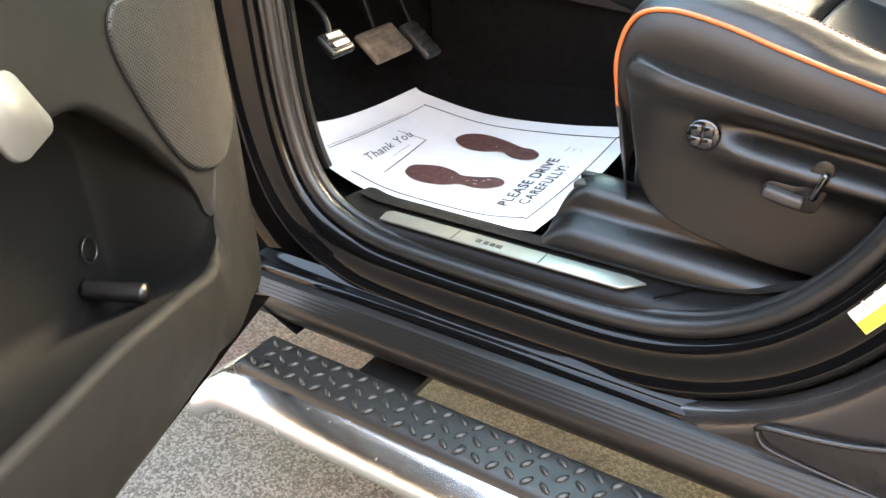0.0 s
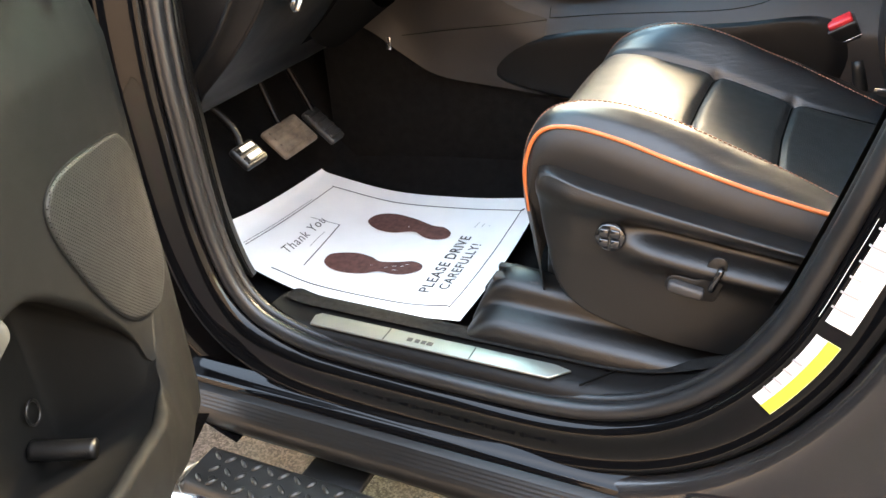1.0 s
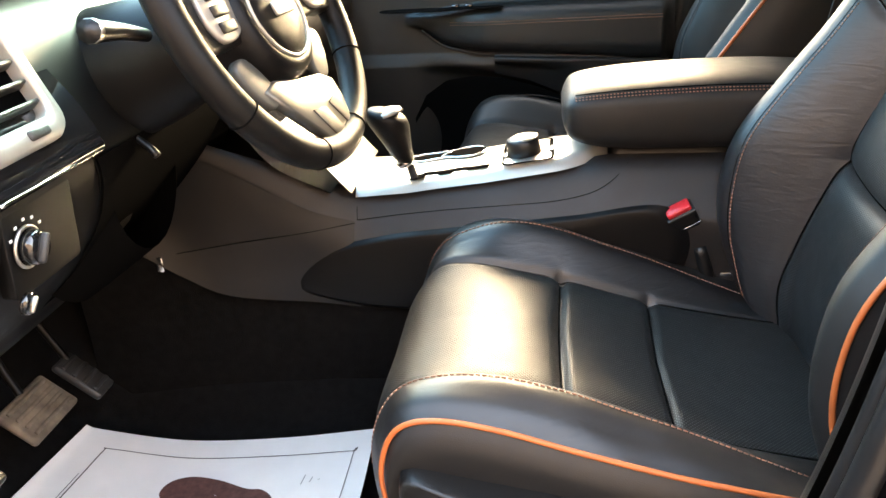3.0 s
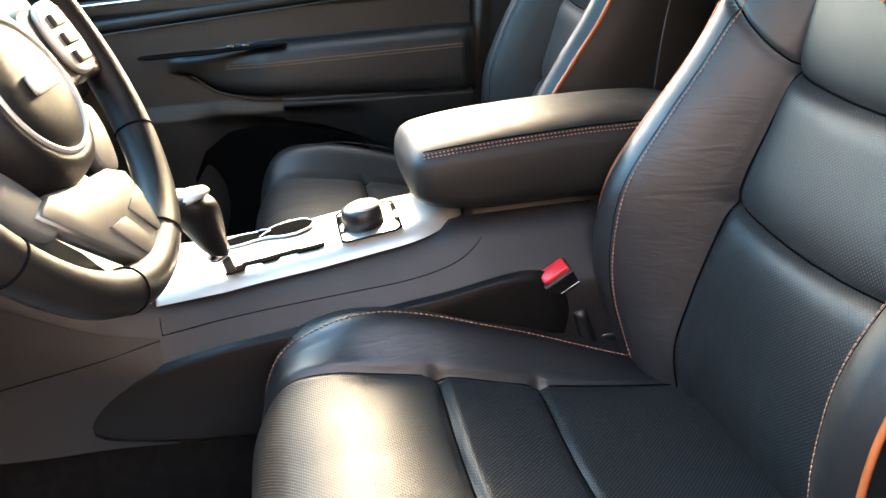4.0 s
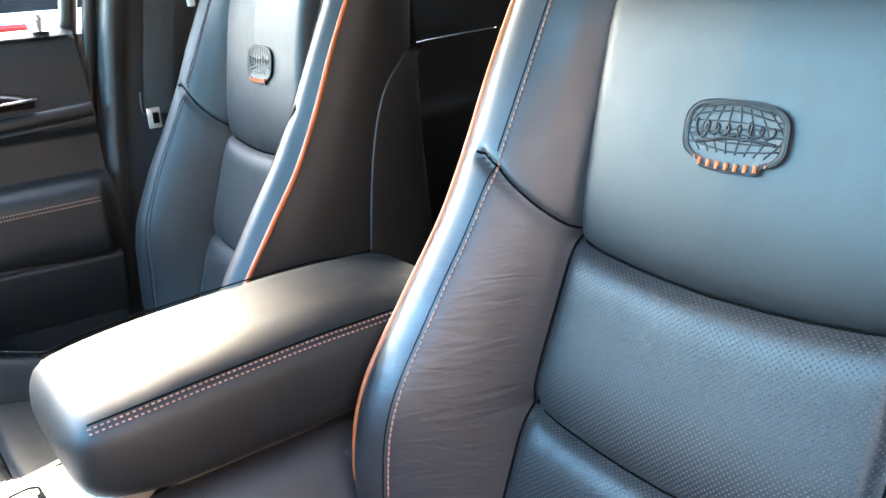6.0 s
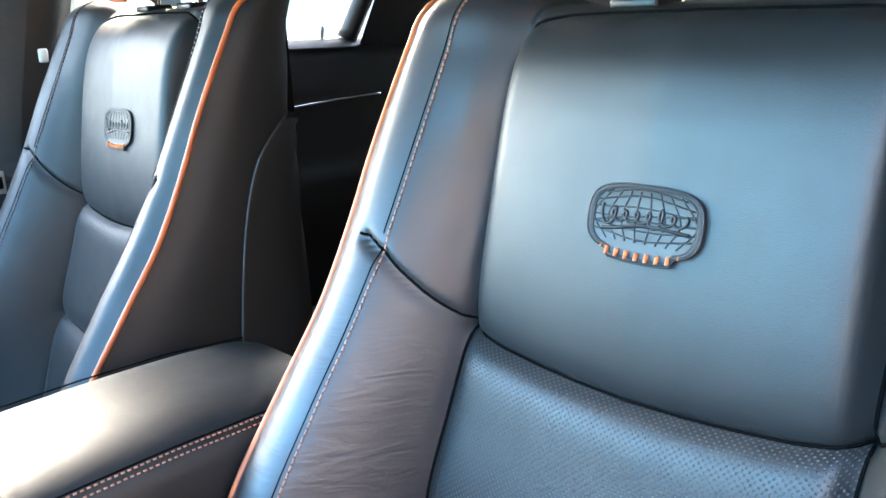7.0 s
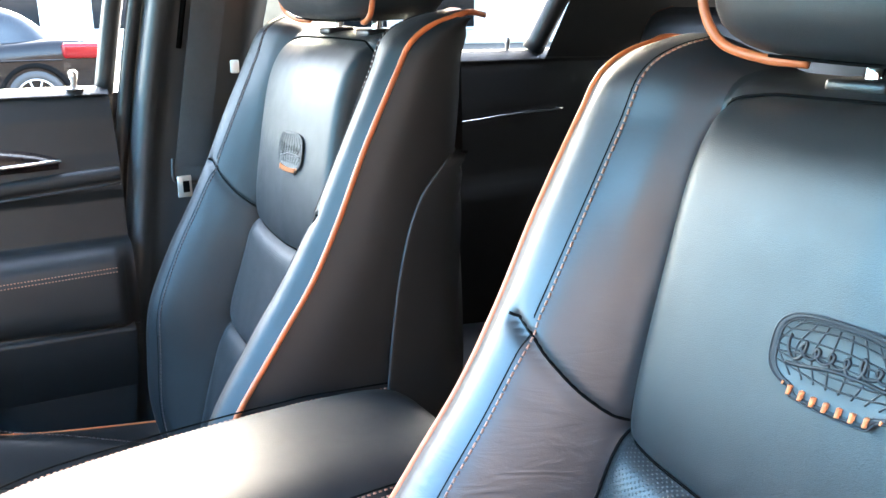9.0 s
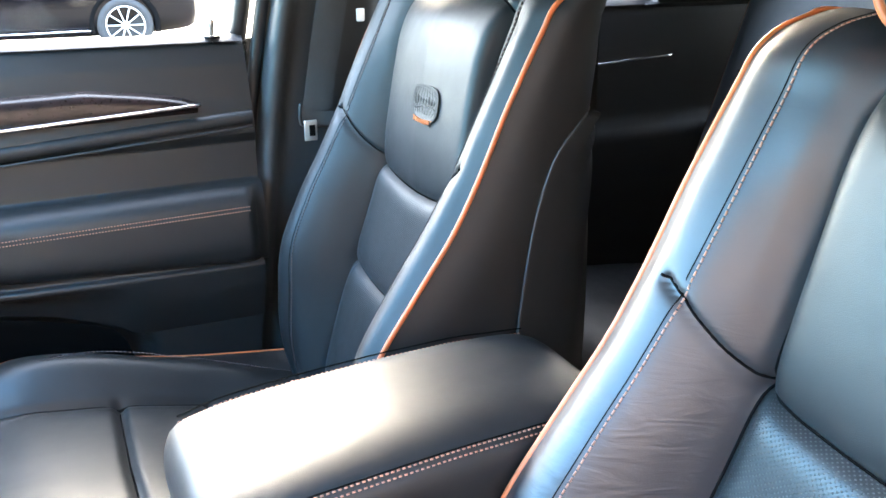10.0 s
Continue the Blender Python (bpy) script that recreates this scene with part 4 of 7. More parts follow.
def front_seat(name, yc, out, label):
    """A front seat; out = -1 or 1 is the side next to its door."""
    seat = thing(name, label, "car seat", "front seats", at=(0, yc, 0))
    top = NV - 1
    across = np.abs(np.linspace(-0.147, 0.147, 72))
    vt = np.array([v_at(z, u) for u, z in zip(across, np.interp(across, [0, 0.108, 0.132, 0.143, 0.147], [1.327, 1.326, 1.322, 1.312, 1.305]))])
    v_hi, v_lo = (np.array([v_at(z, u) for u, z in zip(across, np.interp(across, SEAM_U, zz))]) for zz in (UPPER_SEAM, LOWER_SEAM))
    for nm, a, b, rows_, material in (("lower_back_panel", 0.0, v_lo, 90, LEATHER_PERF), ("middle_back_panel", v_lo, v_hi, 46, LEATHER_PERF), ("upper_back_panel", v_hi, vt, 84, LEATHER_UP if out < 0 else LEATHER_TOP)):
        P = back_sheet(-0.147, 0.147, a, b, 72, rows_, 1)
        part(nm, grid_mesh(nm, P, uv=uv_of(P), flip=True), material, seat)
    P = back_sheet(-0.147, 0.147, vt, top, 72, 16, 1)
    part("top_panel", grid_mesh("top", P, flip=True), LEATHER_TOP, seat)
    for s in (1, -1):
        P = back_sheet(0.147, 0.253, 0, top, 60, 200, s)
        # inner bolster in the lit copy, outer toned down: side light in the material
        part("back_bolster", grid_mesh("bolster", P, flip=s > 0), LEATHER_LIT if s != out else LEATHER_TOP, seat)
        edge = back_sheet(0.253, 0.253, 0, top, 1, 40, s)[:, 0]
        edge = np.vstack([edge, [edge[-1] + np.array([0.03, -0.02 * s, -0.004])]])
        part("back_piping", tube_mesh(edge + np.array([0.001, s * 0.0015, 0]), 0.0031, 8, 130), ORANGE, seat, "orange piping along the bolster")
        st = back_sheet(0.2005, 0.2005, 6, top, 1, 60, s)[:, 0]
        part("stitching", stitches(st, 135, 0.0009, 0.72, (-0.0009, 0, 0)), THREAD, seat, "fine orange stitching")
        st = back_sheet(0.2045, 0.2045, 6, top, 1, 60, s)[:, 0]
        part("seam_line", tube_mesh(st, 0.0006, 5, 120), RIB, seat)
        for pts in ([(0.147, z) for z in np.linspace(0.70, 1.29, 24)] + [(0.143, 1.312), (0.132, 1.322), (0.108, 1.326), (0.0, 1.327)], [(0.147, 1.092), (0.175, 1.121), (0.202, 1.150), (0.214, 1.158), (0.225, 1.1635)], list(zip(SEAM_U, UPPER_SEAM)), list(zip(SEAM_U, LOWER_SEAM))):
            ln = []
            k = np.linspace(0, len(pts) - 1, 4 * len(pts))
            for u, z in zip(np.interp(k, range(len(pts)), [p[0] for p in pts]), np.interp(k, range(len(pts)), [p[1] for p in pts])):
                v = v_at(z, u)
                ln.append(back_sheet(u, u, v, v, 1, 1, s)[0, 0] - np.array([0.0012, 0, 0]))
            part("seam_line", tube_mesh(ln, 0.0013, 5, 110), RIB, seat)
        # side of the backrest and the hard shell behind it
        rows = []
        for i in range(0, NV, 4):
            x, z = BC[-1][1][i]
            back = np.interp(z, [0.68, 0.85, 1.05, 1.2, 1.27, 1.31, 1.335], [0.93, 0.95, 0.985, 1.016, 1.026, 1.028, 1.038])
            back = max(back, x + 0.012)
            rows.append([(x, s * 0.254, z), (x + 0.3 * (back - x), s * 0.266, z - 0.001), (x + 0.65 * (back - x), s * 0.264, z - 0.002), (back - 0.01, s * 0.252, z - 0.003), (back + 0.006, s * 0.22, z - 0.004)])
        P = np.stack([crom(r, 22) for r in rows])
        part("side_panel", grid_mesh("side", P, flip=s < 0), LEATHER_SIDE, seat)
        # hard back shell's edge on the side
        ln = [(0.897, s * 0.2665, 0.72), (0.900, s * 0.267, 0.86), (0.911, s * 0.2675, 0.97), (0.931, s * 0.267, 1.09), (0.957, s * 0.2655, 1.165), (0.997, s * 0.259, 1.206), (1.016, s * 0.24, 1.214)]
        part("shell_edge", tube_mesh(ln, 0.0022, 6, 50), PLASTIC_GREY, seat)
        c = crom(ln, 40)
        rows = [[(p[0], p[1] + s * 0.0015, p[2]), ((p[0] + 1.03) / 2, s * 0.264, p[2]), (1.022, s * 0.24, p[2] - 0.002), (1.035, s * 0.10, p[2] - 0.002), (1.04, 0, p[2])] for p in c]
        part("back_shell", grid_mesh("shell", np.stack([crom(r, 14) for r in rows]), flip=s < 0), PLASTIC_SOFT, seat)
    rows = [[(1.03, u, z) for u in np.linspace(-0.235, 0.235, 10)] for z in (1.2, 1.28, 1.31, 1.332)]
    part("back_upholstery", grid_mesh("bu", np.array(rows)), LEATHER_SIDE, seat)
    head_rest(seat)
    emblem(seat, *((-0.022, LEATHER_TOP, 0.5) if out > 0 else (-0.004, PATCH, 1.0)))
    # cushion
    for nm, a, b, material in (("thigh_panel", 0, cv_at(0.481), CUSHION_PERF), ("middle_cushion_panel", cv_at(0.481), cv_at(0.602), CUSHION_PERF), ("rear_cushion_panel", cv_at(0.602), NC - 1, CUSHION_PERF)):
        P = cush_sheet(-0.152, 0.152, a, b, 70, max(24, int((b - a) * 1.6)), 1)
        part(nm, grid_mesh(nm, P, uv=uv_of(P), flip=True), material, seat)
    for x0, x1 in ((0.480, 0.485), (0.600, 0.606)):
        ln = [cush_sheet(u, u, cv_at(x0 + (x1 - x0) * abs(u) / 0.152), cv_at(x0), 1, 1, 1)[0, 0] + np.array([0, 0, 0.0008]) for u in np.linspace(-0.150, 0.150, 15)]
        part("cushion_seam", tube_mesh(ln, 0.0013, 5, 60), RIB, seat)
    for s in (1, -1):
        ln = cush_sheet(0.152, 0.152, 22, NC - 2, 1, 40, s)[:, 0] + np.array([0, 0, 0.0008])
        part("cushion_seam", tube_mesh(ln, 0.0013, 5, 80), RIB, seat)
        nose = 0.0 if s == out else 0.016
        P = cush_sheet(0.152, 0.258, 0, NC - 1, 50, 150, s, nose)
        part("cushion_bolster", grid_mesh("cb", P, flip=s > 0), LEATHER_SEAT, seat)
        e = cush_sheet(0.258, 0.258, 8, NC - 1, 1, 40, s)[:, 0]
        e[:9, 0] -= np.linspace(0.006, 0, 9)
        e[:9, 1] += s * np.linspace(0.007, 0, 9)
        if s == out:
            part("cushion_piping", tube_mesh(e + np.array([0, s * 0.002, 0]), 0.0029 if out < 0 else 0.0018, 8, 120), ORANGE, seat, "orange piping along the cushion")
        st = cush_sheet(0.205, 0.205, 16, NC - 1, 1, 50, s, nose)[:, 0]
        part("stitching", stitches(st, 100, 0.0008, 0.7, (0, 0, 0.0010)), THREAD, seat)
        rows = []
        for i in range(0, NC, 3):
            x, z = CC[-1][i]
            lo = 0.60 if x > 0.35 else z - 0.005 - (x - 0.30) * 2
            rows.append([(x, s * 0.259, z), (x + 0.002, s * 0.270, z - 0.022), (x + 0.004, s * 0.268, z - 0.045), (x + 0.006, s * 0.258, max(0.58, z - 0.10)), (x + 0.01, s * 0.235, max(0.56, z - 0.16))])
        part("cushion_side", grid_mesh("cs", np.stack([crom(r, 16) for r in rows]), flip=s > 0), LEATHER_SIDE, seat)
    part("seat_pan", off(rbox(0.55, 0, 0.60, 0.46, 0.46, 0.10, 0.02), (0, 0, 0)), PLASTIC, seat)
    # side shield with controls
    ol = smooth_outline([(0.322, 0.763), (0.334, 0.780), (0.40, 0.766), (0.50, 0.748), (0.62, 0.728), (0.72, 0.712), (0.76, 0.70), (0.765, 0.64), (0.74, 0.58), (0.64, 0.560), (0.54, 0.556),
                         (0.46, 0.566), (0.392, 0.586), (0.355, 0.622), (0.337, 0.68), (0.327, 0.72)], 80)
    sy = out * 0.294
    bm = bmesh.new()
    cx, cz = 0.55, 0.65
    rings = []
    for f, dy in [(1.0, -0.035), (1.0, -0.012), (0.985, -0.003), (0.97, 0.0)] + [(f, -0.005 * (1 - f)) for f in np.linspace(0.95, 0.02, 30)]:
        ring = []
        for x, z in ol:
            px, pz = cx + (x - cx) * f, cz + (z - cz) * f
            # a long ridge under the top edge, and a scooped hollow below it towards the rear
            ridge = 0.010 * math.exp(-((pz - (0.755 - 0.105 * (px - 0.34))) / 0.016) ** 2)
            hollow = -0.023 / (1 + math.exp(-(px - 0.455) / 0.010)) * math.exp(-((pz - (0.712 - 0.12 * (px - 0.46))) / 0.013) ** 2)
            low = 0.014 / (1 + math.exp(-(px - 0.45) / 0.02)) * math.exp(-((pz - (0.688 - 0.10 * (px - 0.46))) / 0.018) ** 2)
            taper = -0.02 * max(0, (0.38 - px) / 0.06) ** 2
            ring.append((px, sy + out * (dy + (ridge + hollow + low if dy > -0.01 else 0) + taper), pz))
        rings.append(ring)
    shield = part("side_shield", grid_mesh("shield", np.array(rings), True, flip=out > 0), PLASTIC, seat, "black textured plastic side shield")
    ax = Matrix.Rotation(radians(90 if out < 0 else -90), 4, "X")
    dial = part("lumbar_dial", lathe([(0, 0), (0.020, 0), (0.020, 0.006), (0.017, 0.010), (0.009, 0.0085), (0, 0.008)], 28, Matrix.Translation((0.428, sy - out * 0.004, 0.704)) @ ax), GLOSS, shield, "round black lumbar switch")
    for k in range(4):
        a = radians(45 + 90 * k)
        part("dial_lobe", off(rbox(0.428 + 0.010 * math.cos(a), sy + out * 0.006, 0.704 + 0.010 * math.sin(a), 0.012, 0.005, 0.012, 0.002), (0, 0, 0)), GLOSS, dial)
    mm = Matrix.Translation((0.545, sy + out * 0.001, 0.670)) @ ax
    part("switch_recess", slab(smooth_outline([(-0.042, -0.008), (-0.042, -0.026), (0.004, -0.034), (0.018, -0.026), (0.026, 0.020), (0.016, 0.030), (0.004, 0.022), (-0.004, -0.004), (-0.03, -0.004)] if out < 0 else
                                              [(-0.042, 0.008), (-0.042, 0.026), (0.004, 0.034), (0.018, 0.026), (0.026, -0.020), (0.016, -0.030), (0.004, -0.022), (-0.004, 0.004), (-0.03, 0.004)], 40), 0.0035, mm, 0.001), PLASTIC, shield)
    part("cushion_switch", off(rbox(0.526, sy + out * 0.010, 0.652, 0.044, 0.016, 0.014, 0.004, m=Matrix.Translation((0.526, 0, 0.652)) @ Matrix.Rotation(radians(10), 4, "Y") @ Matrix.Translation((-0.526, 0, -0.652))), (0, 0, 0)), PLASTIC_GREY, shield)
    part("recliner_switch", off(rbox(0.560, sy + out * 0.010, 0.672, 0.009, 0.012, 0.036, 0.004, m=Matrix.Translation((0.56, 0, 0.672)) @ Matrix.Rotation(radians(18), 4, "Y") @ Matrix.Translation((-0.56, 0, -0.672))), (0, 0, 0)), GLOSS, shield)
    # slide rail and its cover
    for s in (1, -1):
        part("slide_rail", off(rbox(0.53, s * 0.19, 0.525, 0.62, 0.05, 0.03, 0.004), (0, 0, 0)), STEEL if s != out else PLASTIC, seat)
    rows = []
    for x in np.linspace(0.222, 0.62, 24):
        e = min(1.0, max(0.0, (x - 0.220) / 0.045)) ** 0.5
        h = (0.088 - 0.07 * (x - 0.25)) * e
        yb = out * 0.315
        rows.append([(x, yb, 0.500), (x, yb - out * 0.004, 0.500 + 0.45 * h), (x, yb - out * 0.03, 0.500 + 0.62 * h), (x, yb - out * 0.045, 0.500 + 0.68 * h), (x, yb - out * 0.055, 0.500 + h), (x, yb - out * 0.10, 0.502 + h), (x, yb - out * 0.105, 0.5)])
    part("rail_cover", grid_mesh("rc", np.stack([crom(r, 30) for r in rows]), flip=out > 0), PLASTIC, seat, "moulded black rail cover beside the seat")
    part("rail_end", off(rbox(0.285, out * 0.245, 0.582, 0.07, 0.018, 0.012, 0.003), (0, 0, 0)), PLASTIC_GREY, seat)
    part("rail_end", off(rbox(0.265, out * 0.225, 0.586, 0.03, 0.012, 0.014, 0.003), (0, 0, 0)), PLASTIC, seat)
    # buckle beside the console
    bk = part("buckle", off(rbox(0, 0, 0, 0.040, 0.024, 0.066, 0.005), (0, 0, 0)), PLASTIC, seat, "black seat belt buckle with red button")
    bk.matrix_local = pose(0.667, -out * 0.238, 0.824, out * -22, -30, 0)
    part("red_button", off(rbox(0, 0, 0.0345, 0.036, 0.020, 0.010, 0.003), (0, 0, 0)), RED, bk, "red release button")
    part("buckle_rim", off(rbox(0, 0, 0.029, 0.042, 0.026, 0.004, 0.0015), (0, 0, 0)), PLASTIC_GREY, bk)
    part("buckle_line", off(rbox(0, 0, 0.004, 0.0405, 0.0245, 0.001, 0.0003), (0, 0, 0)), STEEL, bk)
    part("buckle_stalk", tube_mesh([(0.686, -out * 0.234, 0.79), (0.70, -out * 0.230, 0.74), (0.72, -out * 0.225, 0.66)], 0.011, 8, 12), PLASTIC, seat)
    part("anchor_plate", off(rbox(0.735, -out * 0.232, 0.745, 0.034, 0.003, 0.006, 0.001), (0, 0, 0)), STEEL, seat)
    return seat


NARROW = Matrix.Diagonal((1, 0.845, 1, 1))
driver_seat = front_seat("driver_seat", SEAT_L, -1, "black leather driver seat with orange piping and embossed emblem")
passenger_seat = front_seat("passenger_seat", SEAT_R, 1, "black leather passenger seat with orange piping beside the console")
passenger_seat.matrix_basis = Matrix.Translation((0.795, 1.067, 0.710)) @ Matrix.Rotation(radians(-2.2), 4, "Y") @ NARROW @ Matrix.Translation((-0.80, 0, -0.70))


# the passenger's outer bolster is worn flatter than the driver's
for ob in passenger_seat.children:
    if ob.type == "MESH" and ob.name.split(".")[0] in ("back_bolster", "back_piping", "seam_line", "stitching", "side_panel"):
        for v in ob.data.vertices:
            if v.co.y > 0.12 and v.co.z > 0.68:
                v.co.x += 0.034 * min(1.0, (v.co.y - 0.12) / 0.08) * math.exp(-((v.co.z - 0.90) / 0.14) ** 2)

# its cushion is broader towards the door; leather and thread are dimmed for shade
for ob in passenger_seat.children:
    kind = ob.name.split(".")[0]
    if kind in ("thigh_panel", "middle_cushion_panel", "rear_cushion_panel", "cushion_bolster", "cushion_seam", "cushion_piping", "cushion_side") or kind == "stitching" and max(v.co.z for v in ob.data.vertices) < 0.9:
        for v in ob.data.vertices:
            v.co.y *= 1.18 if v.co.y > 0 else 1.0
            v.co.z += 0.012 * min(1.0, max(0.0, (v.co.z - 0.66) / 0.05))
    if kind in ("thigh_panel", "middle_cushion_panel", "rear_cushion_panel", "cushion_bolster"):
        ob.data.materials[0] = SHADED_LEATHER
    if kind == "back_bolster":
        ob.data.materials[0] = LEATHER_TOP
    if kind == "stitching":
        ob.data.materials[0] = THREAD_DIM

# ---- centre console ----
console = thing("centre_console", "black centre console with satin silver shifter panel and padded armrest", "console", at=(0.3, MID, 0.46))
CO = (0.3, MID, 0.46)


def cpart(name, me, material, label="", parent=None):
    return part(name, off(me, CO), material, parent or console, label)


def cons_top(x):
    return float(np.interp(x, [-0.30, -0.1, 0.05, 0.17, 0.25, 0.37, 0.47, 0.56, 0.8], [1.02, 0.985, 0.925, 0.872, 0.876, 0.890, 0.905, 0.918, 0.918]))


def cons_half(x):
    return float(np.interp(x, [-0.30, -0.1, 0.1, 0.3, 0.8], [0.165, 0.150, 0.142, 0.138, 0.135]))


def wall_off(x, z):
    """How far the console's wall stands off the middle line."""
    zt, hw = cons_top(x), cons_half(x)
    k = float(np.interp(x, [-0.1, 0.12, 0.2], [0.2, 0.6, 1]))
    return float(np.interp(zt - z, [0.006, 0.010, 0.022, 0.045, 0.075, 0.095, 0.2], [hw - 0.075 * k, hw - 0.060 * k, hw - 0.045 * k, hw - 0.028 * k, hw - 0.008 * k, hw, hw - 0.003]))


def skirt_z(x):
    """Where the hard console ends and the carpet begins."""
    return float(np.interp(x, [-0.34, -0.18, -0.13, -0.075, -0.03, 0.10, 0.22, 0.35, 0.90], [0.86, 0.815, 0.781, 0.745, 0.722, 0.700, 0.686, 0.68, 0.68]))


for s in (-1, 1):
    rows, low_rows = [], []
    for x in np.linspace(-0.30, 0.90, 50):
        zt, hw = cons_top(x), cons_half(x)
        k = float(np.interp(x, [-0.1, 0.12, 0.2], [0.2, 0.6, 1]))
        rows.append([(x, MID + s * (hw - 0.075 * k), zt - 0.006), (x, MID + s * (hw - 0.060 * k), zt - 0.010), (x, MID + s * (hw - 0.045 * k), zt - 0.022), (x, MID + s * (hw - 0.028 * k), zt - 0.045),
                     (x, MID + s * (hw - 0.008 * k), zt - 0.075), (x, MID + s * hw, zt - 0.095), (x, MID + s * (hw - 0.003), (zt - 0.095 + skirt_z(x)) / 2), (x, MID + s * (hw - 0.005), skirt_z(x))])
        low_rows.append([(x, MID + s * (hw - 0.014), skirt_z(x) + 0.006), (x, MID + s * (hw - 0.018), (skirt_z(x) + 0.45) / 2), (x, MID + s * (hw - 0.012), 0.45)])
    cpart("side_wall", grid_mesh("cw", np.stack([crom(r, 40) for r in rows]), flip=s < 0), CONSOLE)
    cpart("tunnel_carpet", grid_mesh("tc", np.array(low_rows), flip=s < 0), CARPET, "black carpet on the tunnel")
    # panel seam and shallow padded insert for the knee
    ln = [(x, MID + s * (wall_off(x, z) + 0.0006), z) for x, z in ((0.173, 0.864), (0.173, 0.848), (0.174, 0.829), (0.24, 0.835), (0.315, 0.842), (0.40, 0.849), (0.475, 0.856), (0.53, 0.868), (0.562, 0.885), (0.583, 0.904))]
    for q in (ln[:3], ln[2:]):
        cpart("panel_seam", tube_mesh(q, 0.0006, 5, 60), RIB)
    cpart("panel_seam", tube_mesh([(0.172, MID + s * 0.1255, 0.828), (0.10, MID + s * 0.1432, 0.820), (0.018, MID + s * 0.1525, 0.811), (-0.03, MID + s * 0.1572, 0.805), (-0.116, MID + s * 0.1685, 0.794)], 0.0006, 5, 50), RIB)
    ol = crom([(0.064, 0.736), (0.085, 0.762), (0.114, 0.782), (0.176, 0.800), (0.257, 0.815), (0.377, 0.827), (0.50, 0.840), (0.62, 0.853), (0.66, 0.80), (0.62, 0.72), (0.45, 0.684), (0.215, 0.691), (0.111, 0.707), (0.075, 0.720)], 90, True)
    cx, cz = 0.36, 0.765
    rings = []
    for f, dy in ((1.04, -0.003), (1.0, 0.001), (0.975, 0.0045), (0.93, 0.006), (0.6, 0.0065), (0.05, 0.0065)):
        rings.append([(cx + (x - cx) * f, MID + s * (0.139 + dy - 0.03 * max(0, x - 0.5) ** 2), cz + (z - cz) * f) for x, z in ol])
    cpart("knee_pad", grid_mesh("kp", np.array(rings), True, flip=s < 0), DASH_END, "soft padded oval on the console side")
    # flared lower skirt in front
    rows = [[(-0.34, MID + s * 0.20, 0.86), (-0.34, MID + s * 0.17, 0.93), (-0.34, MID + s * 0.165, 1.0)], [(-0.18, MID + s * 0.19, 0.815), (-0.18, MID + s * 0.165, 0.88), (-0.18, MID + s * 0.158, 0.97)],
            [(-0.10, MID + s * 0.175, 0.760), (-0.10, MID + s * 0.157, 0.84), (-0.10, MID + s * 0.152, 0.95)], [(-0.03, MID + s * 0.163, 0.720), (-0.03, MID + s * 0.155, 0.82), (-0.03, MID + s * 0.148, 0.93)],
            [(0.10, MID + s * 0.1395, 0.698), (0.10, MID + s * 0.1455, 0.795), (0.10, MID + s * 0.136, 0.856)], [(0.171, MID + s * 0.1375, 0.690), (0.171, MID + s * 0.1430, 0.777), (0.171, MID + s * 0.1225, 0.830)]]
    cpart("front_skirt", grid_mesh("fs", net(rows, 18, 30), flip=s < 0), SKIRT)
    cpart("skirt_clip", rbox(-0.130, MID + s * 0.178, 0.782, 0.012, 0.004, 0.026, 0.002), STEEL)

PM = 0.690
# silver shifter panel, crowned, with rounded rear corners
rows = []
for x in np.linspace(0.172, 0.556, 40):
    hw = 0.080 * (1 if x < 0.46 else max(0.2, 1 - ((x - 0.46) / 0.10) ** 2.5)) + 0.012 * max(0, (0.3 - x) / 0.13)
    z = cons_top(x) + 0.004
    hn = hw * 0.74
    rows.append([(x, PM - hn - 0.010, z - 0.014), (x, PM - hn, z - 0.003), (x, PM - hn * 0.7, z + 0.002), (x, PM, z + 0.003), (x, PM + hw * 0.6, z + 0.002), (x, PM + hw, z - 0.004), (x, PM + hw + 0.02, z - 0.02)])
panel = cpart("shifter_panel", grid_mesh("sp", np.stack([crom(r, 40) for r in rows]), flip=True), SILVER_PAINT, "satin silver shifter panel")
cpart("panel_front", grid_mesh("pf", np.array([[(0.172 + dx, y, z0) for y in np.linspace(PM - 0.10, PM + 0.11, 8)] for dx, z0 in ((0.0, 0.877), (-0.02, 0.90), (-0.06, 0.95), (-0.10, 0.985))])), PLASTIC_SOFT)


def on_panel(x, y, lift):
    return (x, y, cons_top(x) + 0.0066 + lift)


slope = math.degrees(math.atan2(0.029, 0.22))
def flat_at(x, y, lift):
    return Matrix.Translation(on_panel(x, y, lift)) @ Matrix.Rotation(radians(-slope), 4, "Y")


# cup holder: flat black plate for the dark inside of the wells, with chrome rim
CUP = smooth_outline([(-0.066, 0.004), (-0.045, 0.018), (-0.018, 0.016), (0.0, 0.015), (0.022, 0.024), (0.05, 0.022), (0.062, 0.0), (0.05, -0.020), (0.022, -0.022), (0.0, -0.013), (-0.02, -0.014), (-0.045, -0.016)], 60)
cpart("cup_holder", slab(CUP, 0.003, flat_at(0.305, PM + 0.036, 0.0), 0.001), RIB, "flat black plate in place of the long cup holder opening", panel)
cpart("cup_rim", tube_mesh([tuple(flat_at(0.305, PM + 0.036, 0.0028) @ Vector((x, y, 0))) for x, y in CUP[::2]], 0.0018, 6, 90, closed=True), CHROME, "thin chrome rim", panel)
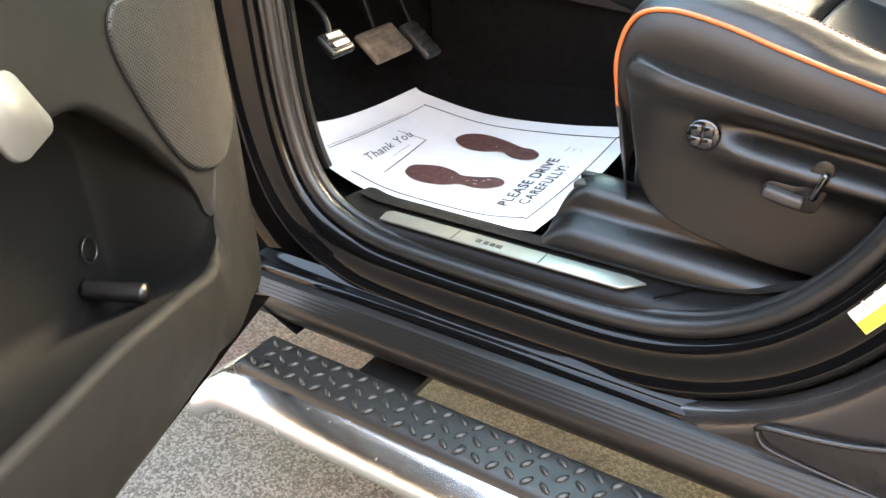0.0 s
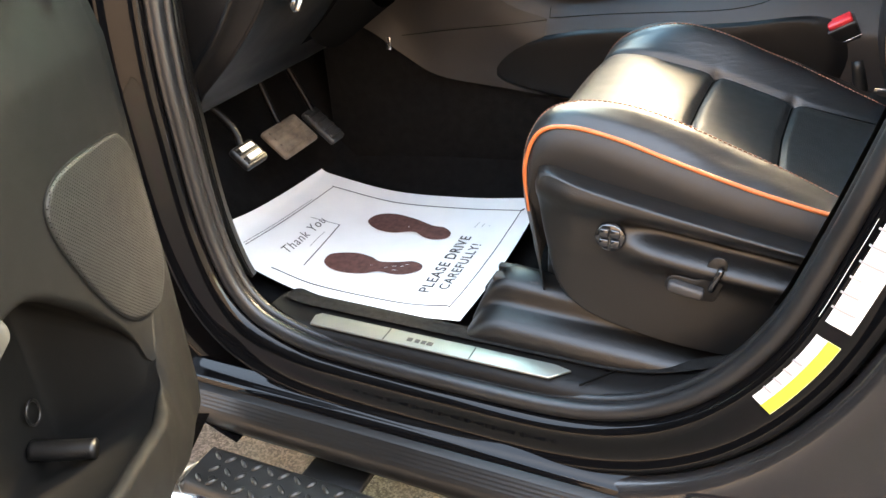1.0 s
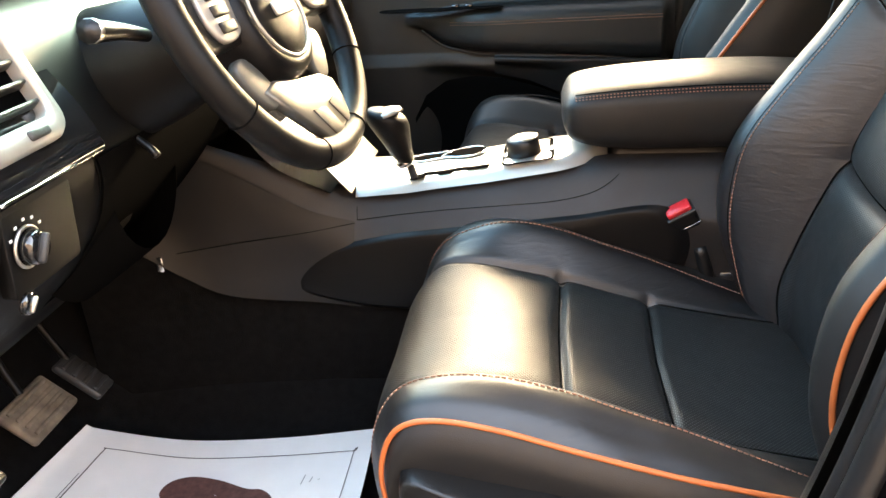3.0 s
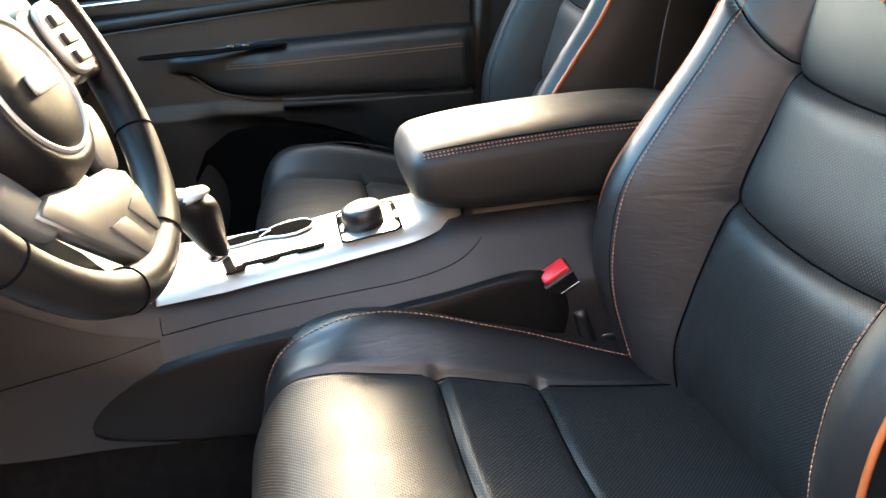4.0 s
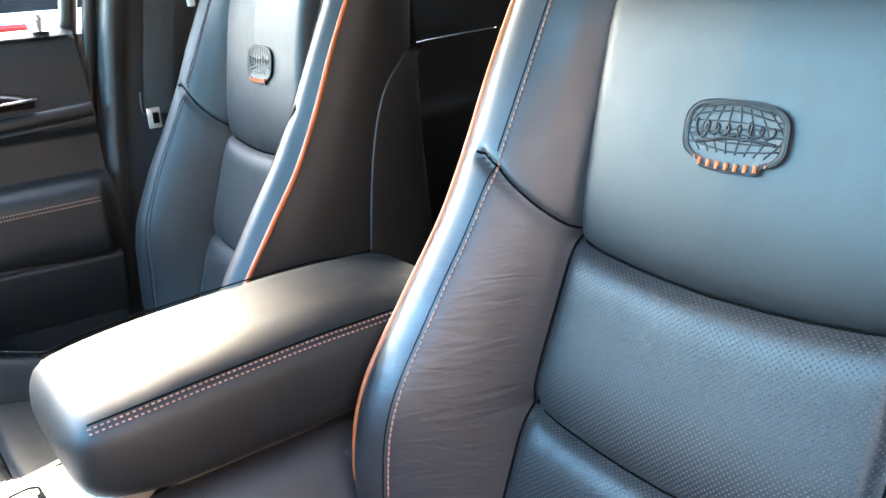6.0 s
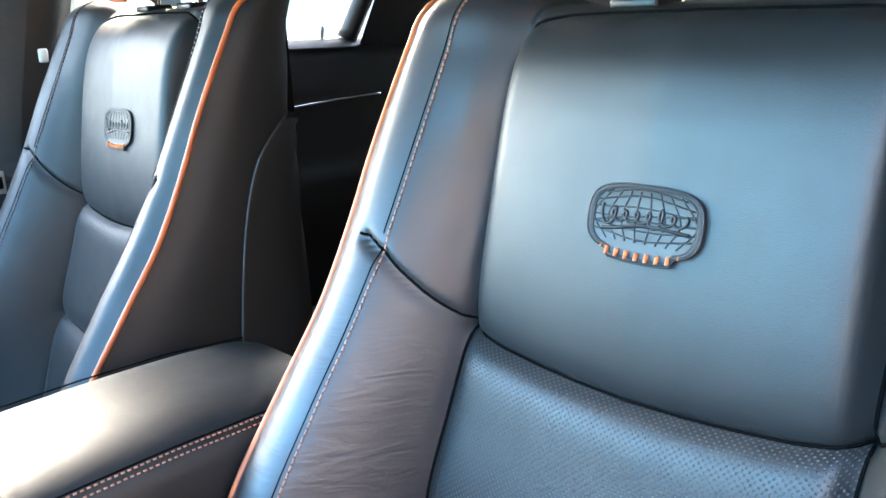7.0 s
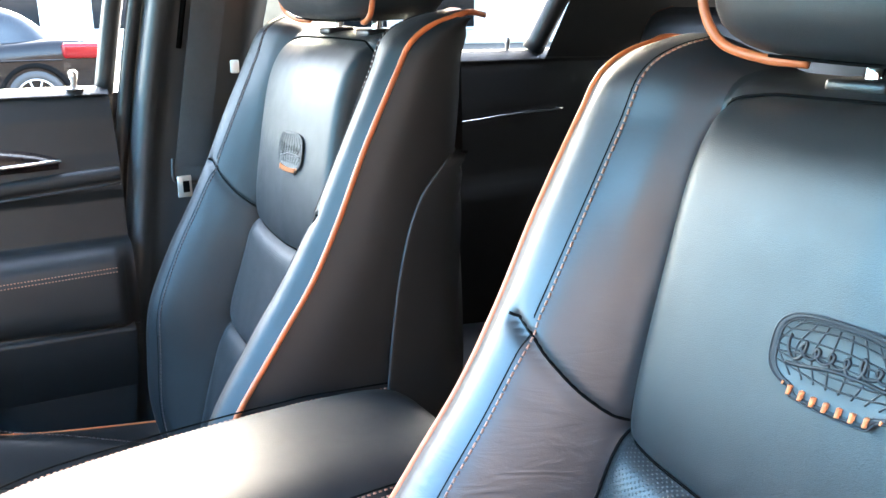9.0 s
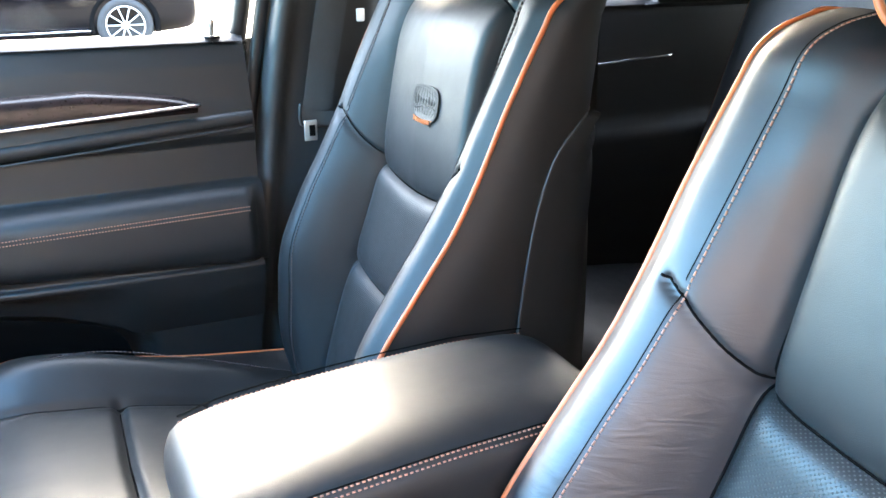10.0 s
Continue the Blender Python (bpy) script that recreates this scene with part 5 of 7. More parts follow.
cpart("cup_divider", tube_mesh([tuple(flat_at(0.305, PM + 0.036, 0.0045) @ Vector(p)) for p in ((-0.01, -0.013, 0), (0.004, 0.0, 0.002), (-0.01, 0.014, 0))], 0.0022, 6, 16), CHROME, "", panel)
# gear gate slot, notched
gate = [(-0.068, -0.016), (-0.045, -0.016), (-0.043, -0.003), (-0.025, -0.003), (-0.022, -0.009), (-0.004, -0.008), (0.0, -0.001), (0.02, -0.001), (0.022, -0.006), (0.054, -0.005), (0.056, 0.006),
        (0.024, 0.006), (0.02, 0.009), (-0.004, 0.008), (-0.02, 0.006), (-0.046, 0.008), (-0.05, 0.002), (-0.068, 0.002)]
cpart("gear_gate", slab(gate, 0.0016, flat_at(0.322, PM - 0.042, -0.0004), 0.0004), RIB, "notched black gear gate", panel)
lever = cpart("gear_lever", tube_mesh([on_panel(0.262, PM - 0.050, -0.004), (0.256, PM - 0.062, 0.915), (0.248, PM - 0.072, 0.945)], [0.0065, 0.006, 0.006], 10, 16), PLASTIC_GREY, "dark gear lever shaft")
rows = []
for t, (x, z, rx, ry) in enumerate(((0.252, 0.912, 0.010, 0.011), (0.249, 0.922, 0.017, 0.016), (0.243, 0.942, 0.022, 0.020), (0.237, 0.962, 0.028, 0.025), (0.233, 0.980, 0.032, 0.029), (0.232, 0.994, 0.028, 0.026), (0.232, 1.000, 0.015, 0.015))):
    rows.append([(x + rx * math.cos(a), PM - 0.068 - 0.24 * (z - 0.93) + ry * math.sin(a), z + 0.25 * rx * math.cos(a) * -1) for a in np.linspace(0, 2 * np.pi, 20, endpoint=False)])
a = np.stack([crom([r[i] for r in rows], 24) for i in range(20)], 1)
me = grid_mesh("knob", a, True)
bm = bmesh.new()
bm.from_mesh(me)
bmesh.ops.holes_fill(bm, edges=[e for e in bm.edges if e.is_boundary], sides=0)
cpart("gear_knob", bm, WHEEL_LEATHER, "black leather gear knob", lever)
cpart("knob_cap", lathe([(0, 0.006), (0.014, 0.005), (0.023, 0.0015), (0.0255, -0.003)], 22, pose(0.232, PM - 0.084, 0.996, 0, -14, 0)), SILVER_DIM, "satin silver knob cap", lever)
cpart("knob_collar", lathe([(0.013, 0), (0.015, 0.003), (0.015, 0.008), (0.012, 0.011)], 18, pose(0.2535, PM - 0.063, 0.908, 0, -20, 0)), CHROME, "", lever)
# terrain dial in its plate
plate = cpart("dial_plate", slab(rrect(0.074, 0.104, 0.012), 0.003, flat_at(0.436, PM - 0.006, 0.0), 0.001), SILVER, "silver dial surround", panel)
cpart("plate_groove", tube_mesh([tuple(flat_at(0.436, PM - 0.006, 0.0025) @ Vector((x * 1.03, y * 1.03, 0))) for x, y in rrect(0.074, 0.104, 0.012, 3)], 0.0013, 5, 80, closed=True), RIB, "", panel)
dial = cpart("terrain_dial", lathe([(0.0265, 0.0), (0.0255, 0.016), (0.024, 0.024), (0.020, 0.026), (0, 0.025)], 36, flat_at(0.430, PM - 0.016, 0.003)), PLASTIC, "round black terrain dial with silver top", panel)
cpart("dial_cap", lathe([(0.022, 0.0), (0.0215, 0.002), (0.010, 0.003), (0, 0.003)], 32, flat_at(0.430, PM - 0.016, 0.0275)), SILVER_DIM, "", panel)
for sx in (-0.034, 0.036):
    cpart("plate_button", rbox(0, 0, 0, 0.007, 0.055, 0.004, 0.0015, m=flat_at(0.436 + sx, PM - 0.002, 0.0045)), GLOSS, "", panel)
# armrest lid
AM = 0.712
rows = []
for x, hw, z0, z1 in ((0.487, 0.050, 0.965, 0.985), (0.492, 0.074, 0.948, 0.998), (0.504, 0.088, 0.934, 1.012), (0.54, 0.095, 0.924, 1.020), (0.60, 0.097, 0.920, 1.026), (0.70, 0.097, 0.920, 1.030), (0.80, 0.096, 0.920, 1.029), (0.86, 0.092, 0.920, 1.022), (0.885, 0.075, 0.93, 1.0)):
    ring = []
    for a in np.linspace(0, 2 * np.pi, 44, endpoint=False):
        c, s = math.cos(a), math.sin(a)
        e = 0.42
        ring.append((x, AM + hw * math.copysign(abs(c) ** e, c) * (1 - 0.06 * max(0, -s) - 0.22 * max(0, s) ** 2), (z0 + z1) / 2 + (z1 - z0) / 2 * math.copysign(abs(s) ** (0.50 if s > 0 else e), s)))
    rows.append(ring)
a = np.stack([crom([r[i] for r in rows], 60) for i in range(44)], 1)
me = grid_mesh("arm", a, True)
bm = bmesh.new()
bm.from_mesh(me)
bmesh.ops.holes_fill(bm, edges=[e for e in bm.edges if e.is_boundary], sides=0)
bmesh.ops.recalc_face_normals(bm, faces=bm.faces)
arm = cpart("armrest_lid", bm, LEATHER_TOP, "padded black leather armrest lid with double stitching")
for s in (-1, 1):
    for dz, dy in ((0.0, 0.0), (-0.0045, 0.0008)):
        ln = []
        for x in np.linspace(0.506, 0.87, 10):
            hw = float(np.interp(x, [0.504, 0.54, 0.60, 0.80, 0.86], [0.088, 0.095, 0.097, 0.096, 0.092]))
            z0, z1 = float(np.interp(x, [0.504, 0.54, 0.6], [0.934, 0.924, 0.920])), float(np.interp(x, [0.504, 0.54, 0.60, 0.70, 0.80, 0.86], [1.012, 1.020, 1.026, 1.030, 1.029, 1.022]))
            sa = 0.52 + 20 * dz
            ca = math.sqrt(1 - sa * sa)
            ln.append((x, AM + s * (hw * ca ** 0.42 * (1 - 0.22 * sa ** 2) + 0.0012), (z0 + z1) / 2 + (z1 - z0) / 2 * sa ** 0.5 + 0.0006))
        cpart("stitching", stitches(ln, 74, 0.0008, 0.5), THREAD, "", arm)
    cpart("seam", tube_mesh([(p[0], p[1] - s * 0.0012, p[2] + 0.0078) for p in ln], 0.0008, 5, 50), RIB, "", arm)
cpart("armrest_base", rbox(0.72, AM, 0.893, 0.32, 0.118, 0.062, 0.012), PLASTIC_SOFT)
cpart("console_rear", rbox(0.80, MID, 0.70, 0.20, 0.20, 0.40, 0.02), PLASTIC_SOFT)

# ---- dashboard ----
dash = thing("dashboard", "black soft-touch dashboard with silver vents", "dashboard", at=(-0.2, MID, 0.9))
DO = (-0.2, MID, 0.9)


def dpart(name, me, material, label="", parent=None):
    return part(name, off(me, DO), material, parent or dash, label)


DASH = [(-0.66, 1.185), (-0.42, 1.225), (-0.20, 1.235), (-0.085, 1.215), (-0.035, 1.175), (-0.008, 1.11), (0.004, 1.080), (0.010, 1.060), (0.004, 1.030), (-0.010, 1.000), (-0.037, 0.960), (-0.087, 0.905), (-0.150, 0.848), (-0.206, 0.800), (-0.42, 0.78)]
rows = []
for y, back, drop in ((0.034, 0.008, 0.004), (0.036, 0.003, 0.0015), (0.041, 0.0, 0.0), (0.20, 0.0, 0.0), (0.40, 0.0, 0.0), (0.52, 0.02, 0.0), (0.62, 0.0, 0.0), (0.83, 0.0, 0.0), (0.93, 0.01, 0), (1.10, 0.0, 0), (1.35, 0.0, 0.0), (1.43, 0.02, 0.004), (1.47, 0.10, 0.02)):
    rows.append([(x - back * (1 if x > -0.25 else 0.4), y, z - drop * (z > 1.0) + (0.05 if 0.5 < y < 0.95 and z < 0.95 and x > -0.13 else 0)) for x, z in DASH])
P = np.stack([crom(r, 70) for r in rows])
edge = P[0]
P = np.stack([crom(P[:, i], 300) for i in range(70)], 1)
dpart("dash_skin", grid_mesh("dash", P, flip=True), DASH_END)
# the dash's end: a flat band, a raised round rim and a slightly sunk cover inside it
RIM = crom([(-0.46, 1.20), (-0.26, 1.195), (-0.16, 1.178), (-0.105, 1.153), (-0.074, 1.127), (-0.050, 1.095), (-0.040, 1.062), (-0.043, 1.032), (-0.061, 0.994), (-0.097, 0.941), (-0.144, 0.890), (-0.195, 0.843), (-0.30, 0.79)], 70)
rings = [edge]
for inset, y in ((-0.008, 0.0335), (-0.003, 0.031), (0.000, 0.0275), (0.004, 0.0275), (0.008, 0.032), (0.014, 0.036), (0.05, 0.037), (0.12, 0.038)):
    d = np.stack([-0.20 - RIM[:, 0], 1.0 - RIM[:, 1]], 1)
    d /= np.linalg.norm(d, axis=1)[:, None]
    rings.append(np.stack([RIM[:, 0] + d[:, 0] * inset, np.full(70, y), RIM[:, 1] + d[:, 1] * inset], 1))
dpart("dash_end", grid_mesh("de", np.array(rings)), DASH_END, "rounded end cover of the dashboard with a raised rim")


def vent(y0, y1, z0, z1, xt, xb, slats=6, skew=0.0):
    """Air vent with a silver rounded bezel and horizontal slats. xt, xb: x at its top and foot."""
    h = math.hypot(z1 - z0, xt - xb)
    o = Vector((xb + 0.012, (y0 + y1) / 2, z0 + 0.004)) + Vector((xt - xb, 0, z1 - z0)) / 2
    m = frame3(o, (0, 1, skew), (xt - xb, 0, z1 - z0))
    w = y1 - y0
    outer, inner = rrect(w, h, 0.022, 6), rrect(w - 0.026, h - 0.034, 0.014, 6)
    rings = []
    for pts, k, zz in ((outer, 1.02, -0.022), (outer, 1.0, 0.004), (outer, 0.96, 0.010), (inner, 1.04, 0.010), (inner, 1.0, 0.004), (inner, 0.99, -0.03)):
        rings.append([tuple(m @ Vector((x * k, y * k + (0.006 if pts is inner else 0), zz))) for x, y in pts])
    v = dpart("air_vent", grid_mesh("vent", np.array(rings), True), SILVER_DIM, "air vent with satin silver bezel")
    dpart("vent_backing", slab(inner, 0.002, m @ Matrix.Translation((0, 0.006, -0.010)), 0), RIB, "", v)
    for k in range(slats):
        yy = -(h - 0.034) / 2 + (k + 0.7) * (h - 0.034) / (slats + 0.4) + 0.006
        dpart("slat", rbox(0, 0, 0, w - 0.030, 0.0045, 0.012, 0.0015, m=m @ Matrix.Translation((0, yy, 0.000)) @ Matrix.Rotation(radians(-18), 4, "X")), PLASTIC, "", v)
    dpart("vent_tab", rbox(0, 0, 0, 0.022, 0.014, 0.012, 0.004, m=m @ Matrix.Translation((0, 0.004, 0.008))), SILVER, "", v)
    dpart("vent_wheel", rbox(0, 0, 0, 0.030, 0.010, 0.006, 0.003, m=m @ Matrix.Translation((0.012, -h / 2 + 0.012, 0.0105))), PLASTIC_GREY, "", v)
    return v


vent(0.042, 0.166, 1.094, 1.240, -0.062, 0.004)
vent(0.545, 0.72, 1.115, 1.215, -0.045, -0.002)
vent(0.735, 0.91, 1.115, 1.215, -0.045, -0.002)
# gloss strip and chrome line under the vent
dpart("gloss_strip", grid_mesh("gs", np.stack([crom([(0.018, y, 1.070), (0.017, y, 1.084), (0.010, y, 1.102), (-0.004, y, 1.125), (-0.022, y, 1.150)], 14) for y in np.linspace(0.044, 0.215, 20)])), GLOSS, "glossy black trim strip")
dpart("gloss_lip", grid_mesh("gs", np.stack([crom([(0.0185, y, 1.066), (0.0205, y, 1.073), (0.017, y, 1.081)], 8) for y in np.linspace(0.042, 0.215, 12)])), GLOSS)
dpart("chrome_line", tube_mesh([(0.0195, 0.042, 1.0705), (0.0205, 0.13, 1.0695), (0.0195, 0.215, 1.068)], 0.0018, 6, 20), CHROME, "thin chrome line")
dpart("trim_corner", rbox(0.012, 0.042, 1.074, 0.012, 0.016, 0.008, 0.002), CHROME)
# instrument hood over the column
P = net([[(-0.06, 0.19, 1.205), (-0.06, 0.22, 1.25), (-0.06, 0.353, 1.265), (-0.06, 0.49, 1.25), (-0.06, 0.52, 1.205)], [(-0.17, 0.17, 1.20), (-0.17, 0.21, 1.255), (-0.17, 0.353, 1.272), (-0.17, 0.50, 1.255), (-0.17, 0.54, 1.20)],
         [(-0.35, 0.17, 1.20), (-0.35, 0.22, 1.25), (-0.35, 0.353, 1.27), (-0.35, 0.49, 1.25), (-0.35, 0.54, 1.20)]], 30, 14)
dpart("instrument_hood", grid_mesh("hood", P), DASH_END)
dpart("instrument_face", slab(rrect(0.30, 0.10, 0.04), 0.006, frame3((-0.115, 0.353, 1.225), (0, 1, 0), (-0.25, 0, 1)), 0.002), GLOSS)
for y in (0.285, 0.42):
    dpart("gauge_ring", tube_mesh([(-0.105 - 0.25 * 0.042 * math.sin(a), y + 0.042 * math.cos(a), 1.222 + 0.042 * math.sin(a)) for a in np.linspace(0, 2 * math.pi, 16, endpoint=False)], 0.003, 6, 40, closed=True), SILVER)
# light switch
sw = dpart("light_switch_panel", slab(rrect(0.108, 0.080, 0.006), 0.014, frame3((-0.007, 0.103, 1.018), (0, 1, 0), (0.08, 0, 1)), 0.001), DASH_END, "black headlamp switch panel")
kx = frame3((0.012, 0.072, 1.022), (0, 1, 0), (0.08, 0, 1))
dpart("knob_ring", tube_mesh([tuple(kx @ Vector((0.0185 * math.cos(a), 0.0185 * math.sin(a), 0))) for a in np.linspace(0, 2 * math.pi, 20, endpoint=False)], 0.0018, 6, 48, closed=True), SILVER, "silver ring round the knob", sw)
dpart("light_knob", lathe([(0.0165, 0), (0.0155, 0.010), (0.013, 0.013), (0, 0.013)], 28, kx), GLOSS, "round headlamp knob", sw)
dpart("knob_grip", rbox(0, 0, 0, 0.007, 0.028, 0.009, 0.0025, m=kx @ Matrix.Rotation(radians(-30), 4, "Z") @ Matrix.Translation((0, 0, 0.014))), PLASTIC_GREY, "", sw)
for k in range(5):
    a = radians(35 + 28 * k)
    dpart("switch_mark", rbox(0, 0, 0, 0.0035, 0.0026, 0.001, 0.0003, m=kx @ Matrix.Translation((0.026 * math.cos(a), 0.026 * math.sin(a), 0.0005))), LABEL_WHITE, "", sw)
kx2 = frame3((0.0095, 0.052, 0.976), (0, 1, 0), (0.25, 0, 1))
d2 = dpart("dimmer_knob", lathe([(0.011, 0), (0.010, 0.005), (0, 0.006)], 20, kx2), GLOSS)
dpart("knob_grip", rbox(0, 0, 0, 0.005, 0.016, 0.005, 0.002, m=kx2 @ Matrix.Rotation(radians(-30), 4, "Z") @ Matrix.Translation((0, 0, 0.007))), SILVER, "", d2)
dpart("panel_joint", tube_mesh([(0.0105, 0.205, 1.062), (0.005, 0.215, 1.03), (-0.03, 0.235, 0.972), (-0.09, 0.25, 0.905)], 0.0014, 5, 30), RIB)
dpart("lower_panel", grid_mesh("lp", np.stack([crom([(-0.20, y, 0.803), (-0.25, y, 0.782), (-0.33, y, 0.765), (-0.45, y, 0.75)], 12) for y in np.linspace(0.04, 0.55, 12)])), PLASTIC)
# black sheet just proud of the dash: painted shade under the column, inboard of the joint
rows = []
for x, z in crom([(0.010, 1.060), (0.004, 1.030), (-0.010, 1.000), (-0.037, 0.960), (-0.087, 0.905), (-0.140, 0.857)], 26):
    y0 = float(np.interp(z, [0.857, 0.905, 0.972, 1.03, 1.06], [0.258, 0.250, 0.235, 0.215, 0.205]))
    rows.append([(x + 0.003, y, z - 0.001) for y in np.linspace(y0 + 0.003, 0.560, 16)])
dpart("column_shade_sheet", grid_mesh("crec", np.array(rows)), RIB, "black sheet standing in for shade under the steering column")
# steering column shroud, stalk, key
P = net([[(-0.14, 0.353 + 0.09 * math.cos(a), 1.08 + 0.095 * math.sin(a)) for a in np.linspace(0, 2 * np.pi, 12, endpoint=False)], [(0.05, 0.345 + 0.065 * math.cos(a), 1.135 + 0.07 * math.sin(a)) for a in np.linspace(0, 2 * np.pi, 12, endpoint=False)],
         [(0.12, 0.335 + 0.05 * math.cos(a), 1.165 + 0.05 * math.sin(a)) for a in np.linspace(0, 2 * np.pi, 12, endpoint=False)]], 32, 12, True)
dpart("column_shroud", grid_mesh("col", P, True), DASH_END, "black steering column shroud")
dpart("column_boot", grid_mesh("boot", net([[(-0.02, 0.353 + 0.085 * math.cos(a), 1.0 + 0.10 * math.sin(a)) for a in np.linspace(0, 2 * np.pi, 10, endpoint=False)], [(-0.12, 0.353 + 0.12 * math.cos(a), 0.95 + 0.12 * math.sin(a)) for a in np.linspace(0, 2 * np.pi, 10, endpoint=False)]], 28, 8, True), True), RIB)
dpart("tilt_lever", tube_mesh([(0.0, 0.30, 1.06), (0.025, 0.293, 1.045), (0.035, 0.29, 1.035)], [0.004, 0.004, 0.005], 8, 12), PLASTIC)
dpart("stalk", tube_mesh([(0.06, 0.27, 1.17), (0.07, 0.20, 1.185), (0.075, 0.14, 1.195)], [0.007, 0.008, 0.011], 10, 14), PLASTIC)
dpart("stalk_ring", tube_mesh([(0.0745, 0.148, 1.1935), (0.075, 0.142, 1.195)], 0.0115, 10, 6), SILVER)
# centre stack
dpart("centre_panel", grid_mesh("cst", net([[(-0.02, MID - 0.135, 1.12), (-0.012, MID, 1.125), (-0.02, MID + 0.135, 1.12)], [(-0.005, MID - 0.135, 1.03), (0.0, MID, 1.035), (-0.005, MID + 0.135, 1.03)], [(0.05, MID - 0.132, 0.93), (0.055, MID, 0.935), (0.05, MID + 0.132, 0.93)],
                                            [(0.14, MID - 0.128, 0.878), (0.145, MID, 0.882), (0.14, MID + 0.128, 0.878)]], 14, 24)), GLOSS)
dpart("screen", slab(rrect(0.19, 0.10, 0.006), 0.004, frame3((-0.004, MID, 1.075), (0, 1, 0), (-0.15, 0, 1)), 0.001), GLOSS)
for k in range(6):
    dpart("stack_button", rbox(0.012 + 0.0, MID - 0.09 + 0.036 * k, 1.008, 0.012, 0.026, 0.010, 0.002), PLASTIC_GREY)
for y in (MID - 0.08, MID + 0.08):
    dpart("climate_knob", lathe([(0.022, 0), (0.020, 0.016), (0, 0.017)], 24, frame3((0.02, y, 0.975), (0, 1, 0), (-0.4, 0, 1))), SILVER)

# ---- steering wheel ----
WC = Vector((0.168, 0.318, 1.192))
wheel = thing("steering_wheel", "black leather three-spoke steering wheel with silver lower spokes", "steering wheel", at=WC)
WM = frame3((0, 0, 0), (-math.sin(-0.10), math.cos(-0.10), 0), (-math.sin(0.43), 0, math.cos(0.43)))
R = 0.187


def wp(x, y, z):
    return tuple(WM @ Vector((x, y, z)))


part("rim", tube_mesh([wp((R - 0.016) * math.cos(a), (R - 0.016) * math.sin(a), 0) for a in np.linspace(0, 2 * math.pi, 48, endpoint=False)], 0.0165, 16, 120, closed=True), WHEEL_LEATHER, wheel, "leather wrapped rim")
for a in (-0.55, math.pi + 0.55, -1.25, math.pi + 1.25):
    part("rim_seam", tube_mesh([wp((R - 0.016 + 0.0168 * math.cos(b)) * math.cos(a), (R - 0.016 + 0.0168 * math.cos(b)) * math.sin(a), 0.0168 * math.sin(b)) for b in np.linspace(0, 2 * math.pi, 14, endpoint=False)], 0.0009, 5, 30, closed=True), RIB, wheel)
HX, HY = -0.018, -0.016      # the wheel is turned a little, and the cover sits low
rings = []
for f, z in ((0.30, -0.05), (0.92, -0.045), (1.0, -0.02), (0.97, 0.006), (0.90, 0.017), (0.80, 0.0215), (0.72, 0.0215), (0.69, 0.0195), (0.66, 0.022), (0.4, 0.027), (0.03, 0.029)):
    rings.append([wp(HX + 0.076 * f * math.cos(a), HY + 0.072 * f * math.sin(a), z) for a in np.linspace(0, 2 * math.pi, 48, endpoint=False)])
hub = part("airbag_cover", grid_mesh("hub", np.array(rings), True), WHEEL_LEATHER, wheel, "round padded airbag cover")
part("hub_ring", tube_mesh([wp(HX + 0.0525 * math.cos(a), HY + 0.0497 * math.sin(a), 0.0215) for a in np.linspace(0, 2 * math.pi, 24, endpoint=False)], 0.0024, 6, 60, closed=True), SILVER_DIM, hub, "thin silver ring")
part("badge_plate", slab(rrect(0.044, 0.015, 0.004), 0.003, WM @ Matrix.Translation((HX, HY, 0.0285)), 0.001), SILVER_PAINT, hub, "plain silver badge")
for s in (-1, 1):
    arm_ = part("spoke", slab(smooth_outline([(s * 0.055, 0.030), (s * 0.11, 0.034), (s * 0.160, 0.026), (s * 0.160, -0.030), (s * 0.12, -0.030), (s * 0.055, -0.028)], 36), 0.022, WM @ Matrix.Translation((0, 0, -0.014)), 0.005), PLASTIC, wheel, "black side spoke")
    pod = part("switch_pod", slab(smooth_outline([(s * 0.085, 0.026), (s * 0.128, 0.034), (s * 0.140, 0.0), (s * 0.128, -0.026), (s * 0.088, -0.020)], 30), 0.005, WM @ Matrix.Translation((0, 0, 0.008)), 0.002), SILVER_DIM, arm_)
    for k in range(3):
        part("switch_button", rbox(0, 0, 0, 0.026, 0.011, 0.005, 0.0015, m=WM @ Matrix.Translation((s * 0.112, 0.018 - 0.016 * k, 0.0145))), PLASTIC, arm_)
    part("spoke_arm", slab(smooth_outline([(HX + s * 0.078, -0.046), (HX + s * 0.104, -0.050), (HX + s * 0.100, -0.074), (HX + s * 0.076, -0.100), (HX + s * 0.052, -0.088)], 30), 0.010, WM @ Matrix.Translation((0, 0, -0.005)), 0.003), POD, wheel, "dull silver spoke arm")
# the lower spoke: a plate under the cover that splits into two struts, with a duller panel between them
fork = [(-0.098, -0.082), (-0.070, -0.076), (-0.02, -0.086), (0.030, -0.092), (0.056, -0.104), (0.060, -0.128), (0.046, -0.168), (0.030, -0.172), (-0.008, -0.172), (-0.028, -0.150), (-0.062, -0.118)]
low = part("lower_spoke", slab(fork, 0.012, WM @ Matrix.Translation((0, 0, -0.004)), 0.003), FORK, wheel, "satin silver forked lower spoke")
part("spoke_panel", slab([(-0.030, -0.122), (0.000, -0.126), (0.024, -0.164), (-0.002, -0.166)], 0.0024, WM @ Matrix.Translation((0, 0, 0.0072)), 0.0008), INSERT, low, "dull grey panel between the struts")
